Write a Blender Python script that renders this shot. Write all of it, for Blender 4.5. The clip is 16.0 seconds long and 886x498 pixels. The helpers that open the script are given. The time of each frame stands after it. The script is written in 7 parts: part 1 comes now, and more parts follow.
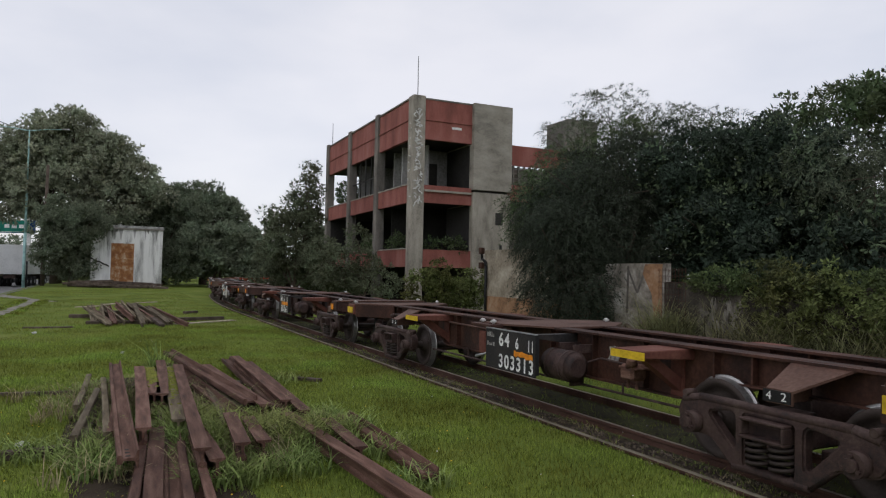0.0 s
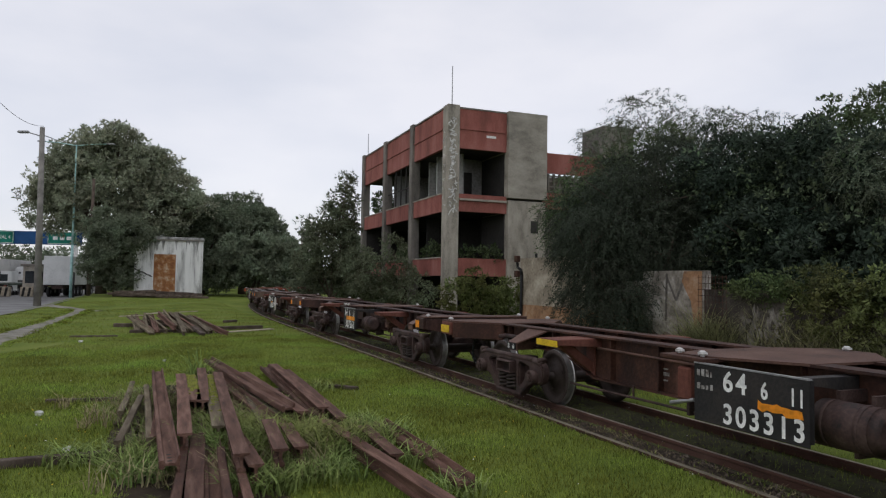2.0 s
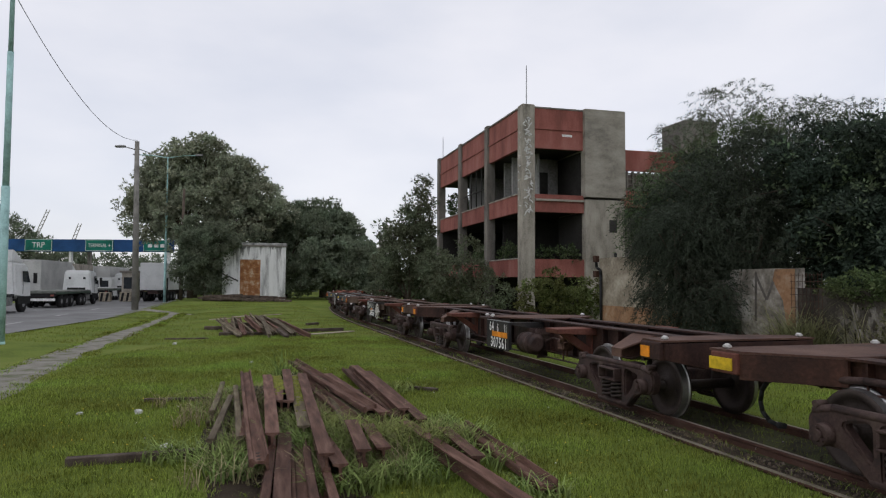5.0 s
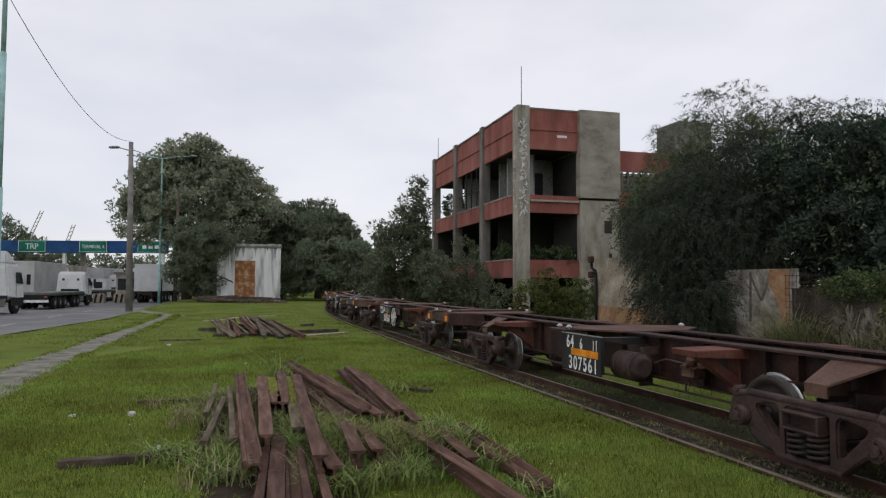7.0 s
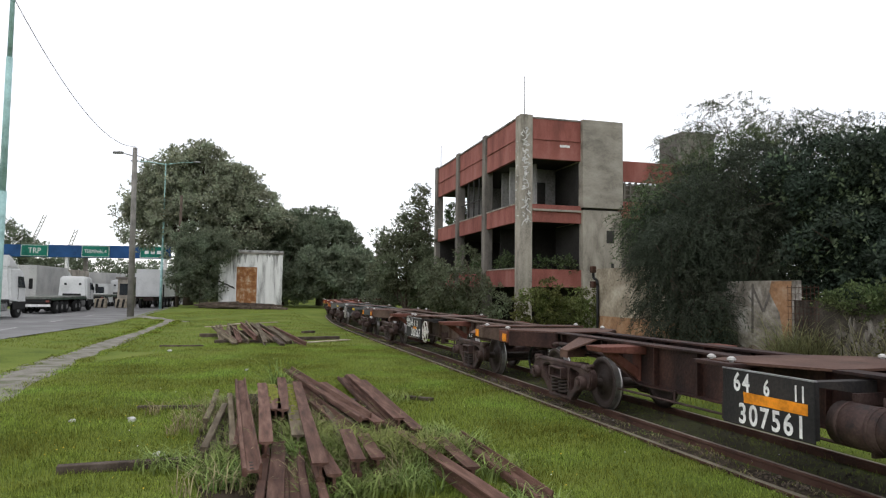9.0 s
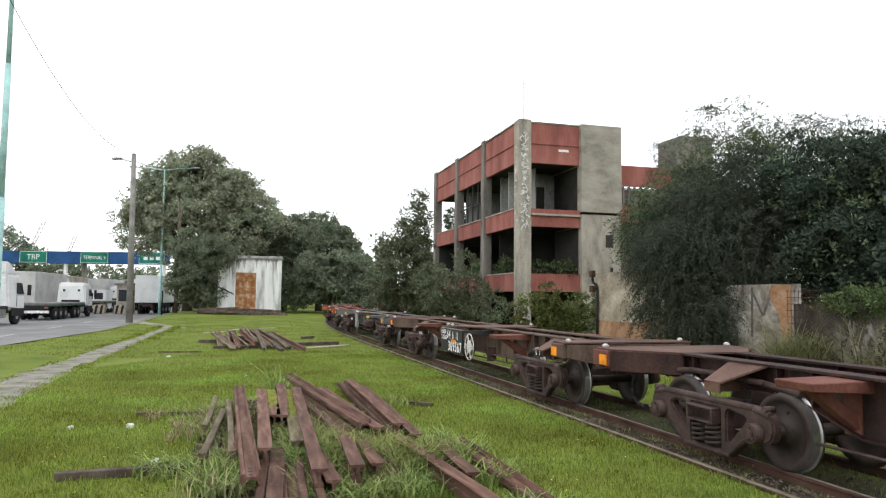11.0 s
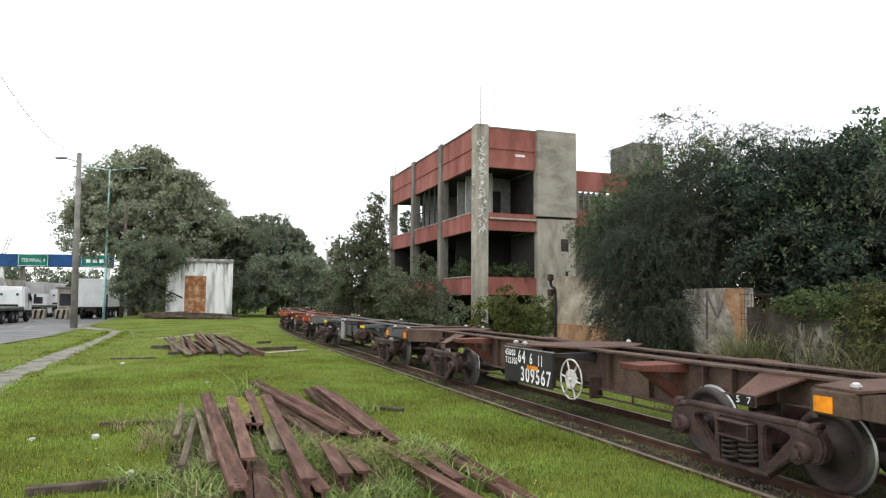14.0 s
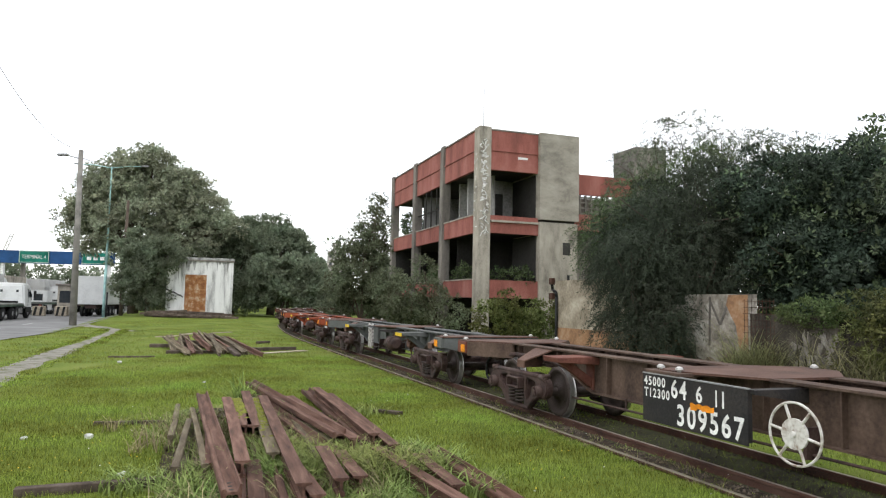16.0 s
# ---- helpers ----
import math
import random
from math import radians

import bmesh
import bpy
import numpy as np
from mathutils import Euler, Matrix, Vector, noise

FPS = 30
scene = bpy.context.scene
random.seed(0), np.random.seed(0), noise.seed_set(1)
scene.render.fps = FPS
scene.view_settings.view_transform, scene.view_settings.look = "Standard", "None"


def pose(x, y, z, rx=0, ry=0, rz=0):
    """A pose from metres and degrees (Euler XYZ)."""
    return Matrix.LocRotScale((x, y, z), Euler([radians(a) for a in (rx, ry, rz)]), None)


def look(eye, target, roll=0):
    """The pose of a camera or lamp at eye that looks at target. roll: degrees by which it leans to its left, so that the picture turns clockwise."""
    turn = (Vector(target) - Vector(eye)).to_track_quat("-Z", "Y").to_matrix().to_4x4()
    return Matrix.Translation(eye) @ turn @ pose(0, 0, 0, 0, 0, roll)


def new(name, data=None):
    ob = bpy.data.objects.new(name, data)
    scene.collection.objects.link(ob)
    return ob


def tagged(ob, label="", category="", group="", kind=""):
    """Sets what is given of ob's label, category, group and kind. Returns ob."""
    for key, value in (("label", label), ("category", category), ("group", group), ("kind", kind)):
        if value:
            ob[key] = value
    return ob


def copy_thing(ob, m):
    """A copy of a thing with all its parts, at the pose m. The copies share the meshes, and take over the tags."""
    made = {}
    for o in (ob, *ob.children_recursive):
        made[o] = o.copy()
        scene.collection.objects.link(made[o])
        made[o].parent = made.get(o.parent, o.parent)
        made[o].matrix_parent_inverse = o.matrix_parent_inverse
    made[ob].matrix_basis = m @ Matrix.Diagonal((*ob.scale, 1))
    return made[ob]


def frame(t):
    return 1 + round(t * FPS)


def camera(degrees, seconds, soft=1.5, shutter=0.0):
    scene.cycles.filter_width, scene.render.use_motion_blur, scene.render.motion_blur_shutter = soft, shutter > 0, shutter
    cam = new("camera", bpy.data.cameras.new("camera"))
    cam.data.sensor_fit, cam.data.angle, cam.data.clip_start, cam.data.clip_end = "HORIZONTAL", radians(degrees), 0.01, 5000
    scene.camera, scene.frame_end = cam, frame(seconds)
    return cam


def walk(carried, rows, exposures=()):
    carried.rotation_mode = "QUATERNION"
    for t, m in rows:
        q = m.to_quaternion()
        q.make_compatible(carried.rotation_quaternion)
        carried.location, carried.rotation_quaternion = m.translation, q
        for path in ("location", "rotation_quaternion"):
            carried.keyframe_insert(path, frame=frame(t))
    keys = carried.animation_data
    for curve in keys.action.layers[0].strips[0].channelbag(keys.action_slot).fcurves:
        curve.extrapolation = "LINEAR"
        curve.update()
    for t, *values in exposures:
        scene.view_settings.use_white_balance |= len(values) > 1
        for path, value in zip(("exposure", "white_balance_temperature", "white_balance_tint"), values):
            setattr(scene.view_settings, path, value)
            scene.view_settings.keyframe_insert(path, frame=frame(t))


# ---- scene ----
cam = camera(66.06, 16.0, soft=1.2)
PATH = [
    (0, pose(0.000, 0.000, 1.850, 92.06, -1.17, -0.00)),
    (0.5, pose(0.009, 0.002, 1.837, 92.15, -1.30, 0.43)),
    (1, pose(0.012, 0.002, 1.836, 92.31, -0.80, 0.91)),
    (1.5, pose(0.007, -0.010, 1.840, 92.50, -0.90, 2.41)),
    (2, pose(0.008, -0.008, 1.835, 92.76, -0.91, 2.99)),
    (2.5, pose(0.012, -0.005, 1.836, 93.19, -0.62, 4.47)),
    (3, pose(0.010, -0.000, 1.833, 93.01, -0.24, 3.85)),
    (3.5, pose(-0.004, -0.003, 1.834, 92.74, -0.29, 6.19)),
    (4, pose(-0.009, 0.013, 1.836, 92.37, -0.25, 7.70)),
    (4.5, pose(-0.012, 0.008, 1.835, 92.79, -0.28, 9.46)),
    (7, pose(-0.009, 0.034, 1.831, 92.92, -0.20, 9.02)),
    (7.5, pose(-0.022, 0.020, 1.837, 93.27, -0.34, 9.35)),
    (8, pose(-0.006, 0.021, 1.826, 93.87, -0.43, 10.59)),
    (8.5, pose(-0.010, 0.025, 1.835, 93.57, -0.88, 9.23)),
    (11, pose(-0.012, 0.044, 1.831, 94.03, -0.57, 9.09)),
    (11.5, pose(-0.024, 0.044, 1.833, 94.12, -0.18, 8.47)),
    (12, pose(-0.043, 0.040, 1.841, 93.71, -0.15, 9.10)),
    (12.5, pose(-0.081, 0.027, 1.849, 93.66, 0.28, 8.33)),
    (13, pose(-0.136, 0.017, 1.860, 93.76, -0.12, 7.75)),
    (13.5, pose(-0.253, -0.006, 1.875, 94.39, -0.34, 6.98)),
    (14, pose(-0.343, -0.039, 1.868, 94.29, -0.40, 4.97)),
    (14.5, pose(-0.438, -0.085, 1.863, 94.71, -0.19, 4.50)),
    (15, pose(-0.442, -0.045, 1.880, 95.04, 0.52, 5.27)),
    (15.5, pose(-0.417, 0.017, 1.883, 94.18, -1.00, 4.92)),
    (16, pose(-0.358, 0.101, 1.866, 94.49, -1.19, 5.01)),
]
walk(cam, PATH, [(0.0, -0.61, 6300, 14), (4.7, -0.57, 6300, 14), (7.0, -0.6, 6350, 14), (8.0, -0.54, 6400, 14), (8.7, -0.17, 6450, 13), (10.8, 0.54, 6500, 10), (16.0, 0.53, 6500, 10)])

# ---- world and sun: thin bright overcast ----
world = bpy.data.worlds.new("overcast_sky")
scene.world = world
world.use_nodes = True
wn, wl = world.node_tree.nodes, world.node_tree.links
wn.clear()
w_out = wn.new("ShaderNodeOutputWorld")
w_bg = wn.new("ShaderNodeBackground")
w_sky = wn.new("ShaderNodeTexSky")
w_sky.sky_type = "NISHITA"
w_sky.sun_disc = False
w_sky.sun_elevation, w_sky.sun_rotation = radians(55), radians(200)
w_co = wn.new("ShaderNodeTexCoord")
w_map = wn.new("ShaderNodeMapping")
w_map.inputs["Scale"].default_value = (1.0, 1.0, 2.6)
w_noise = wn.new("ShaderNodeTexNoise")
w_noise.inputs["Scale"].default_value = 2.3
w_noise.inputs["Detail"].default_value = 5
w_noise.inputs["Roughness"].default_value = 0.5
w_ramp = wn.new("ShaderNodeValToRGB")
w_ramp.color_ramp.elements[0].position, w_ramp.color_ramp.elements[0].color = 0.34, (0.83, 0.85, 0.885, 1)
w_ramp.color_ramp.elements[1].position, w_ramp.color_ramp.elements[1].color = 0.62, (1.02, 1.01, 1.0, 1)
w_scale = wn.new("ShaderNodeVectorMath")
w_scale.operation = "SCALE"
w_scale.inputs["Scale"].default_value = 0.03
w_mix = wn.new("ShaderNodeVectorMath")
w_mix.operation = "ADD"
wl.new(w_co.outputs["Generated"], w_map.inputs["Vector"])
wl.new(w_map.outputs["Vector"], w_noise.inputs["Vector"])
wl.new(w_noise.outputs["Fac"], w_ramp.inputs["Fac"])
wl.new(w_sky.outputs["Color"], w_scale.inputs[0])
wl.new(w_scale.outputs["Vector"], w_mix.inputs[0])
wl.new(w_ramp.outputs["Color"], w_mix.inputs[1])
wl.new(w_mix.outputs["Vector"], w_bg.inputs["Color"])
w_bg.inputs["Strength"].default_value = 1.15
wl.new(w_bg.outputs["Background"], w_out.inputs["Surface"])

sun = new("sun", bpy.data.lights.new("sun", "SUN"))
sun.data.energy, sun.data.angle, sun.data.color = 0.5, radians(40), (1.0, 0.97, 0.93)
sun.matrix_world = look((0, 0, 60), (18, 26, 0))


# ---- materials ----
def mat(name, col, rough=0.8, metal=0.0, dark=None, light=None, scale=3.0, fine=40.0, bump=0.25, spec=0.18, detail=6):
    """A surface with two scales of colour variation and fine relief, in object metres."""
    m = bpy.data.materials.new(name)
    m.use_nodes = True
    n, l = m.node_tree.nodes, m.node_tree.links
    b = n["Principled BSDF"]
    b.inputs["Roughness"].default_value, b.inputs["Metallic"].default_value = rough, metal
    b.inputs["Specular IOR Level"].default_value = spec
    co = n.new("ShaderNodeTexCoord")
    n1, n2 = n.new("ShaderNodeTexNoise"), n.new("ShaderNodeTexNoise")
    n1.inputs["Scale"].default_value, n1.inputs["Detail"].default_value = scale, detail
    n2.inputs["Scale"].default_value, n2.inputs["Detail"].default_value = fine, 4
    for k in (n1, n2):
        l.new(co.outputs["Object"], k.inputs["Vector"])
    dark = dark or tuple(c * 0.6 for c in col)
    light = light or tuple(min(1, c * 1.3) for c in col)
    r = n.new("ShaderNodeValToRGB")
    r.color_ramp.elements[0].position, r.color_ramp.elements[0].color = 0.32, (*dark, 1)
    r.color_ramp.elements[1].position, r.color_ramp.elements[1].color = 0.70, (*light, 1)
    e = r.color_ramp.elements.new(0.5)
    e.color = (*col, 1)
    add = n.new("ShaderNodeMath")
    add.operation = "MULTIPLY_ADD"
    add.inputs[1].default_value = 0.35
    off = n.new("ShaderNodeMath")
    off.operation = "MULTIPLY_ADD"
    off.inputs[1].default_value, off.inputs[2].default_value = 0.8, -0.075
    l.new(n1.outputs["Fac"], off.inputs[0])
    l.new(n2.outputs["Fac"], add.inputs[0])
    l.new(off.outputs[0], add.inputs[2])
    l.new(add.outputs[0], r.inputs["Fac"])
    l.new(r.outputs["Color"], b.inputs["Base Color"])
    if bump:
        bp = n.new("ShaderNodeBump")
        bp.inputs["Strength"].default_value, bp.inputs["Distance"].default_value = bump, 0.02
        l.new(n2.outputs["Fac"], bp.inputs["Height"])
        l.new(bp.outputs["Normal"], b.inputs["Normal"])
    return m


def streak_mat(name, col, dark, light, scale=1.5, squash=0.3, rough=0.85, metal=0.0):
    """Paint or plaster with runs and streaks drawn downwards, over blotches."""
    m = mat(name, col, rough, metal, dark, light, scale, 26, 0.25)
    n, l = m.node_tree.nodes, m.node_tree.links
    n1 = [k for k in n if k.type == "TEX_NOISE"][0]
    co = [k for k in n if k.type == "TEX_COORD"][0]
    mp = n.new("ShaderNodeMapping")
    mp.inputs["Scale"].default_value = (1.0, 1.0, squash)
    l.new(co.outputs["Object"], mp.inputs["Vector"])
    l.new(mp.outputs["Vector"], n1.inputs["Vector"])
    n1.inputs["Roughness"].default_value = 0.62
    return m


def grain(m, squash=0.12):
    """Draws the large variation of a material out along the object's x axis."""
    n, l = m.node_tree.nodes, m.node_tree.links
    n1 = [k for k in n if k.type == "TEX_NOISE"][0]
    co = [k for k in n if k.type == "TEX_COORD"][0]
    mp = n.new("ShaderNodeMapping")
    mp.inputs["Scale"].default_value = (squash, 1.0, 1.0)
    l.new(co.outputs["Object"], mp.inputs["Vector"])
    l.new(mp.outputs["Vector"], n1.inputs["Vector"])
    return m


def vary(m, amount=0.25):
    """Lets each object of a material differ a little in brightness."""
    n, l = m.node_tree.nodes, m.node_tree.links
    b = n["Principled BSDF"]
    src = b.inputs["Base Color"].links[0].from_socket
    oi, hs, mr = n.new("ShaderNodeObjectInfo"), n.new("ShaderNodeHueSaturation"), n.new("ShaderNodeMapRange")
    mr.inputs["To Min"].default_value, mr.inputs["To Max"].default_value = 1 - amount, 1 + amount
    l.new(oi.outputs["Random"], mr.inputs["Value"])
    l.new(mr.outputs["Result"], hs.inputs["Value"])
    l.new(src, hs.inputs["Color"])
    l.new(hs.outputs["Color"], b.inputs["Base Color"])
    return m


def leaf_mat(name, col, spread=0.45, hue=0.03, patch=0.18, through_light=0.3, rough=0.65, spec=0.12):
    """Leaves: each one its own shade, a little light passing through."""
    m = bpy.data.materials.new(name)
    m.use_nodes = True
    n, l = m.node_tree.nodes, m.node_tree.links
    b = n["Principled BSDF"]
    b.inputs["Roughness"].default_value = rough
    b.inputs["Specular IOR Level"].default_value = spec
    geo = n.new("ShaderNodeNewGeometry")
    co, nz = n.new("ShaderNodeTexCoord"), n.new("ShaderNodeTexNoise")
    nz.inputs["Scale"].default_value = 0.6
    l.new(co.outputs["Object"], nz.inputs["Vector"])
    hs = n.new("ShaderNodeHueSaturation")
    hs.inputs["Color"].default_value = (*col, 1)
    v, h = n.new("ShaderNodeMapRange"), n.new("ShaderNodeMapRange")
    v.inputs["To Min"].default_value, v.inputs["To Max"].default_value = 1 - spread, 1 + spread
    h.inputs["From Min"].default_value, h.inputs["From Max"].default_value = 0.3, 0.7
    h.inputs["To Min"].default_value, h.inputs["To Max"].default_value = 0.5 - hue, 0.5 + hue
    l.new(geo.outputs["Random Per Island"], v.inputs["Value"])
    l.new(nz.outputs["Fac"], h.inputs["Value"])
    pm, mu = n.new("ShaderNodeMapRange"), n.new("ShaderNodeMath")
    pm.inputs["From Min"].default_value, pm.inputs["From Max"].default_value = 0.3, 0.7
    pm.inputs["To Min"].default_value, pm.inputs["To Max"].default_value = 1 - patch, 1 + patch
    mu.operation = "MULTIPLY"
    l.new(nz.outputs["Fac"], pm.inputs["Value"])
    l.new(v.outputs["Result"], mu.inputs[0])
    l.new(pm.outputs["Result"], mu.inputs[1])
    l.new(mu.outputs[0], hs.inputs["Value"])
    l.new(h.outputs["Result"], hs.inputs["Hue"])
    l.new(hs.outputs["Color"], b.inputs["Base Color"])
    tr, mx = n.new("ShaderNodeBsdfTranslucent"), n.new("ShaderNodeMixShader")
    mx.inputs["Fac"].default_value = through_light
    l.new(hs.outputs["Color"], tr.inputs["Color"])
    l.new(b.outputs["BSDF"], mx.inputs[1])
    l.new(tr.outputs["BSDF"], mx.inputs[2])
    l.new(mx.outputs["Shader"], n["Material Output"].inputs["Surface"])
    return m


GRASS = mat("grass_ground", (0.125, 0.163, 0.032), 0.95, scale=0.55, fine=14, dark=(0.068, 0.1, 0.02), light=(0.16, 0.183, 0.048), bump=0.5, spec=0.05)
BLADE = leaf_mat("grass_blade", (0.192, 0.238, 0.046), 0.72, 0.03, 0.45, 0.35, 0.9, 0.03)
BLADE_FAR = leaf_mat("far_grass_blade", (0.2, 0.238, 0.052), 0.16, 0.03, 0.45, 0.35, 0.9, 0.03)
WEED = leaf_mat("tall_weed", (0.21, 0.27, 0.085), 0.55, 0.03, 0.2, 0.3, 0.8, 0.08)
ASPHALT = mat("asphalt", (0.17, 0.17, 0.168), 0.9, scale=0.4, fine=60, bump=0.2)
DIRT = mat("trodden_dirt", (0.2, 0.188, 0.16), 0.95, scale=2.4, fine=30, bump=0.6, dark=(0.085, 0.1, 0.04), light=(0.27, 0.255, 0.225))
RAILSTEEL = mat("rail_rust", (0.075, 0.038, 0.027), 0.85, 0.0, scale=2, fine=50, dark=(0.03, 0.02, 0.016), light=(0.1, 0.06, 0.045), spec=0.15)
RAILHEAD = mat("rail_head", (0.3, 0.26, 0.22), 0.45, 0.5, scale=2, fine=50)
RUSTPILE = vary(grain(mat("pile_rust", (0.104, 0.054, 0.039), 0.85, scale=14.0, fine=75, dark=(0.042, 0.024, 0.018), light=(0.185, 0.112, 0.083), bump=0.15)), 0.3)
GREYRUST = vary(grain(mat("lichened_rust", (0.12, 0.095, 0.062), 0.92, scale=14.0, fine=60, dark=(0.05, 0.04, 0.028), light=(0.2, 0.175, 0.12), bump=0.3)), 0.25)
MOSS = mat("moss", (0.16, 0.17, 0.03), 0.95, scale=9, fine=60, bump=0.6)
STONE = mat("pale_stone", (0.5, 0.5, 0.47), 0.9, scale=8, fine=50)
CONC = streak_mat("weathered_concrete", (0.335, 0.305, 0.255), (0.14, 0.127, 0.105), (0.47, 0.43, 0.365), 1.7, 0.4, 0.9)
CONCTOP = grain(streak_mat("grey_stained_concrete", (0.3, 0.275, 0.23), (0.13, 0.12, 0.102), (0.43, 0.4, 0.34), 1.3, 0.9, 0.9), 0.55)
CONC2 = streak_mat("dark_concrete", (0.18, 0.165, 0.145), (0.085, 0.08, 0.072), (0.27, 0.245, 0.21), 1.5, 0.35, 0.9)
REDPAINT = streak_mat("faded_red_paint", (0.28, 0.1, 0.08), (0.15, 0.058, 0.048), (0.37, 0.165, 0.14), 0.9, 0.35, 0.85)
INNER = mat("inner_plaster", (0.3, 0.295, 0.28), 0.9, scale=0.5, fine=8, dark=(0.13, 0.125, 0.115), light=(0.42, 0.41, 0.39))
# near-black: holds the shade inside the ruin; also bars, seams and cracks
DARKIN = mat("dark_parts_and_shade", (0.045, 0.042, 0.039), 0.95, scale=0.5, fine=8)
ORANGEW = mat("old_orange_plaster", (0.29, 0.16, 0.085), 0.9, scale=2.2, fine=14, light=(0.36, 0.25, 0.17), dark=(0.15, 0.09, 0.06))
LIMEWASH = streak_mat("stained_limewash", (0.7, 0.7, 0.68), (0.16, 0.16, 0.15), (0.82, 0.82, 0.80), 2.0, 0.16, 0.9)
DOORRUST = mat("rusty_door_sheet", (0.33, 0.15, 0.06), 0.8, 0.1, scale=2.2, fine=14, dark=(0.19, 0.08, 0.035), light=(0.55, 0.43, 0.3))
WAGON = streak_mat("wagon_oxide_paint", (0.05, 0.023, 0.016), (0.017, 0.01, 0.009), (0.105, 0.048, 0.032), 2.2, 0.5, 0.6)
WAGONRED = streak_mat("wagon_red_oxide", (0.125, 0.046, 0.033), (0.065, 0.03, 0.023), (0.17, 0.075, 0.054), 2.5, 0.6, 0.75)
WAGONDARK = streak_mat("wagon_dark_oxide", (0.034, 0.017, 0.014), (0.012, 0.008, 0.008), (0.075, 0.036, 0.027), 2.4, 0.5, 0.6)
WAGONDUST = streak_mat("wagon_dusty_brown", (0.085, 0.056, 0.042), (0.04, 0.027, 0.021), (0.14, 0.098, 0.074), 2.4, 0.5, 0.75)
WAGONTOP = mat("worn_deck_steel", (0.09, 0.047, 0.034), 0.6, 0.05, scale=1.8, fine=30, dark=(0.04, 0.021, 0.016), light=(0.145, 0.085, 0.062))
WAGONORANGE = mat("wagon_orange_paint", (0.25, 0.06, 0.027), 0.7, scale=2, fine=30, dark=(0.12, 0.04, 0.025))
WAGONGREY = mat("wagon_grey_paint", (0.1, 0.105, 0.1), 0.7, scale=2, fine=30)
BOGIE = mat("cast_bogie_steel", (0.05, 0.029, 0.025), 0.68, 0.0, scale=5, fine=40, dark=(0.02, 0.016, 0.015), light=(0.085, 0.058, 0.048), spec=0.25)
WHEEL = mat("wheel_plate", (0.052, 0.04, 0.035), 0.55, 0.25, scale=4, fine=40, dark=(0.028, 0.021, 0.018))
TREAD = mat("polished_tread", (0.42, 0.41, 0.40), 0.4, 0.9, scale=6, fine=40, bump=0.03)
BLACK = mat("black_panel_paint", (0.022, 0.021, 0.021), 0.6, scale=2, fine=30, light=(0.045, 0.038, 0.034))
WHITE = mat("white_paint", (0.72, 0.72, 0.70), 0.7, scale=6, fine=30, dark=(0.5, 0.49, 0.47), bump=0.05)
YELLOW = mat("yellow_paint", (0.62, 0.42, 0.02), 0.6, scale=6, fine=30, bump=0.05)
ORANGE = mat("orange_paint", (0.75, 0.26, 0.015), 0.6, scale=6, fine=30, bump=0.05)
HOSE = mat("black_rubber", (0.02, 0.02, 0.02), 0.7, scale=6, fine=30)
BARK = mat("bark", (0.09, 0.07, 0.055), 0.95, scale=3, fine=20, bump=0.8)
POLE = mat("grey_pole", (0.22, 0.21, 0.19), 0.85, scale=2, fine=20)
LAMPPOST = mat("pale_green_post", (0.34, 0.53, 0.51), 0.6, scale=2, fine=20, bump=0.05)
BLUE = mat("gantry_blue", (0.018, 0.07, 0.19), 0.6, scale=0.6, fine=8, bump=0.02)
SIGNG = mat("sign_green", (0.01, 0.16, 0.115), 0.5, scale=1, fine=8, bump=0.02)
TRUCKW = mat("truck_white", (0.66, 0.67, 0.66), 0.4, scale=1, fine=8, bump=0.0, dark=(0.55, 0.56, 0.55), light=(0.72, 0.73, 0.72))
GREYBOX = mat("trailer_grey", (0.46, 0.46, 0.44), 0.6, scale=0.7, fine=8, bump=0.0, dark=(0.34, 0.34, 0.33), light=(0.52, 0.52, 0.5))
GLASS = mat("dark_glass", (0.03, 0.035, 0.04), 0.1, scale=1, fine=8, bump=0.0, spec=0.6)
TYRE = mat("tyre", (0.025, 0.025, 0.025), 0.85, scale=4, fine=30)
METAL = mat("dull_metal", (0.3, 0.3, 0.3), 0.5, 0.6, scale=4, fine=30)
LEAF_A = leaf_mat("leaf_dark", (0.043, 0.061, 0.042), 0.6)
LEAF_B = leaf_mat("leaf_mid", (0.082, 0.112, 0.052), 0.55)
LEAF_C = leaf_mat("leaf_light", (0.15, 0.18, 0.066), 0.5)
LEAF_D = leaf_mat("leaf_willow", (0.105, 0.125, 0.08), 0.5)
# far leaves paler and greyer: the haze of distance is in the colour
LEAF_F = leaf_mat("leaf_far_haze", (0.27, 0.295, 0.205), 0.35, 0.03, 0.25, 0.45)
LEAF_G = leaf_mat("leaf_far_dark_haze", (0.165, 0.195, 0.13), 0.35, 0.03, 0.25, 0.45)
LEAF_Y = leaf_mat("leaf_pale_tip", (0.1, 0.135, 0.07), 0.4, 0.03, 0.2, 0.35, 0.5, 0.25)
# palest far tips: haze and crown highlights put into the leaf colour
LEAF_K = leaf_mat("leaf_far_haze_tip", (0.36, 0.375, 0.26), 0.3, 0.03, 0.2, 0.4)
LEAF_J = leaf_mat("leaf_light_open", (0.14, 0.16, 0.098), 0.45, 0.03, 0.2, 0.4)
LEAF_H = leaf_mat("leaf_deep", (0.044, 0.054, 0.036), 0.5)
LEAF_V = leaf_mat("leaf_wall_creeper", (0.085, 0.105, 0.042), 0.55, 0.04, 0.4)
LEAF_I = leaf_mat("leaf_ivy", (0.135, 0.155, 0.055), 0.5, 0.04, 0.4)
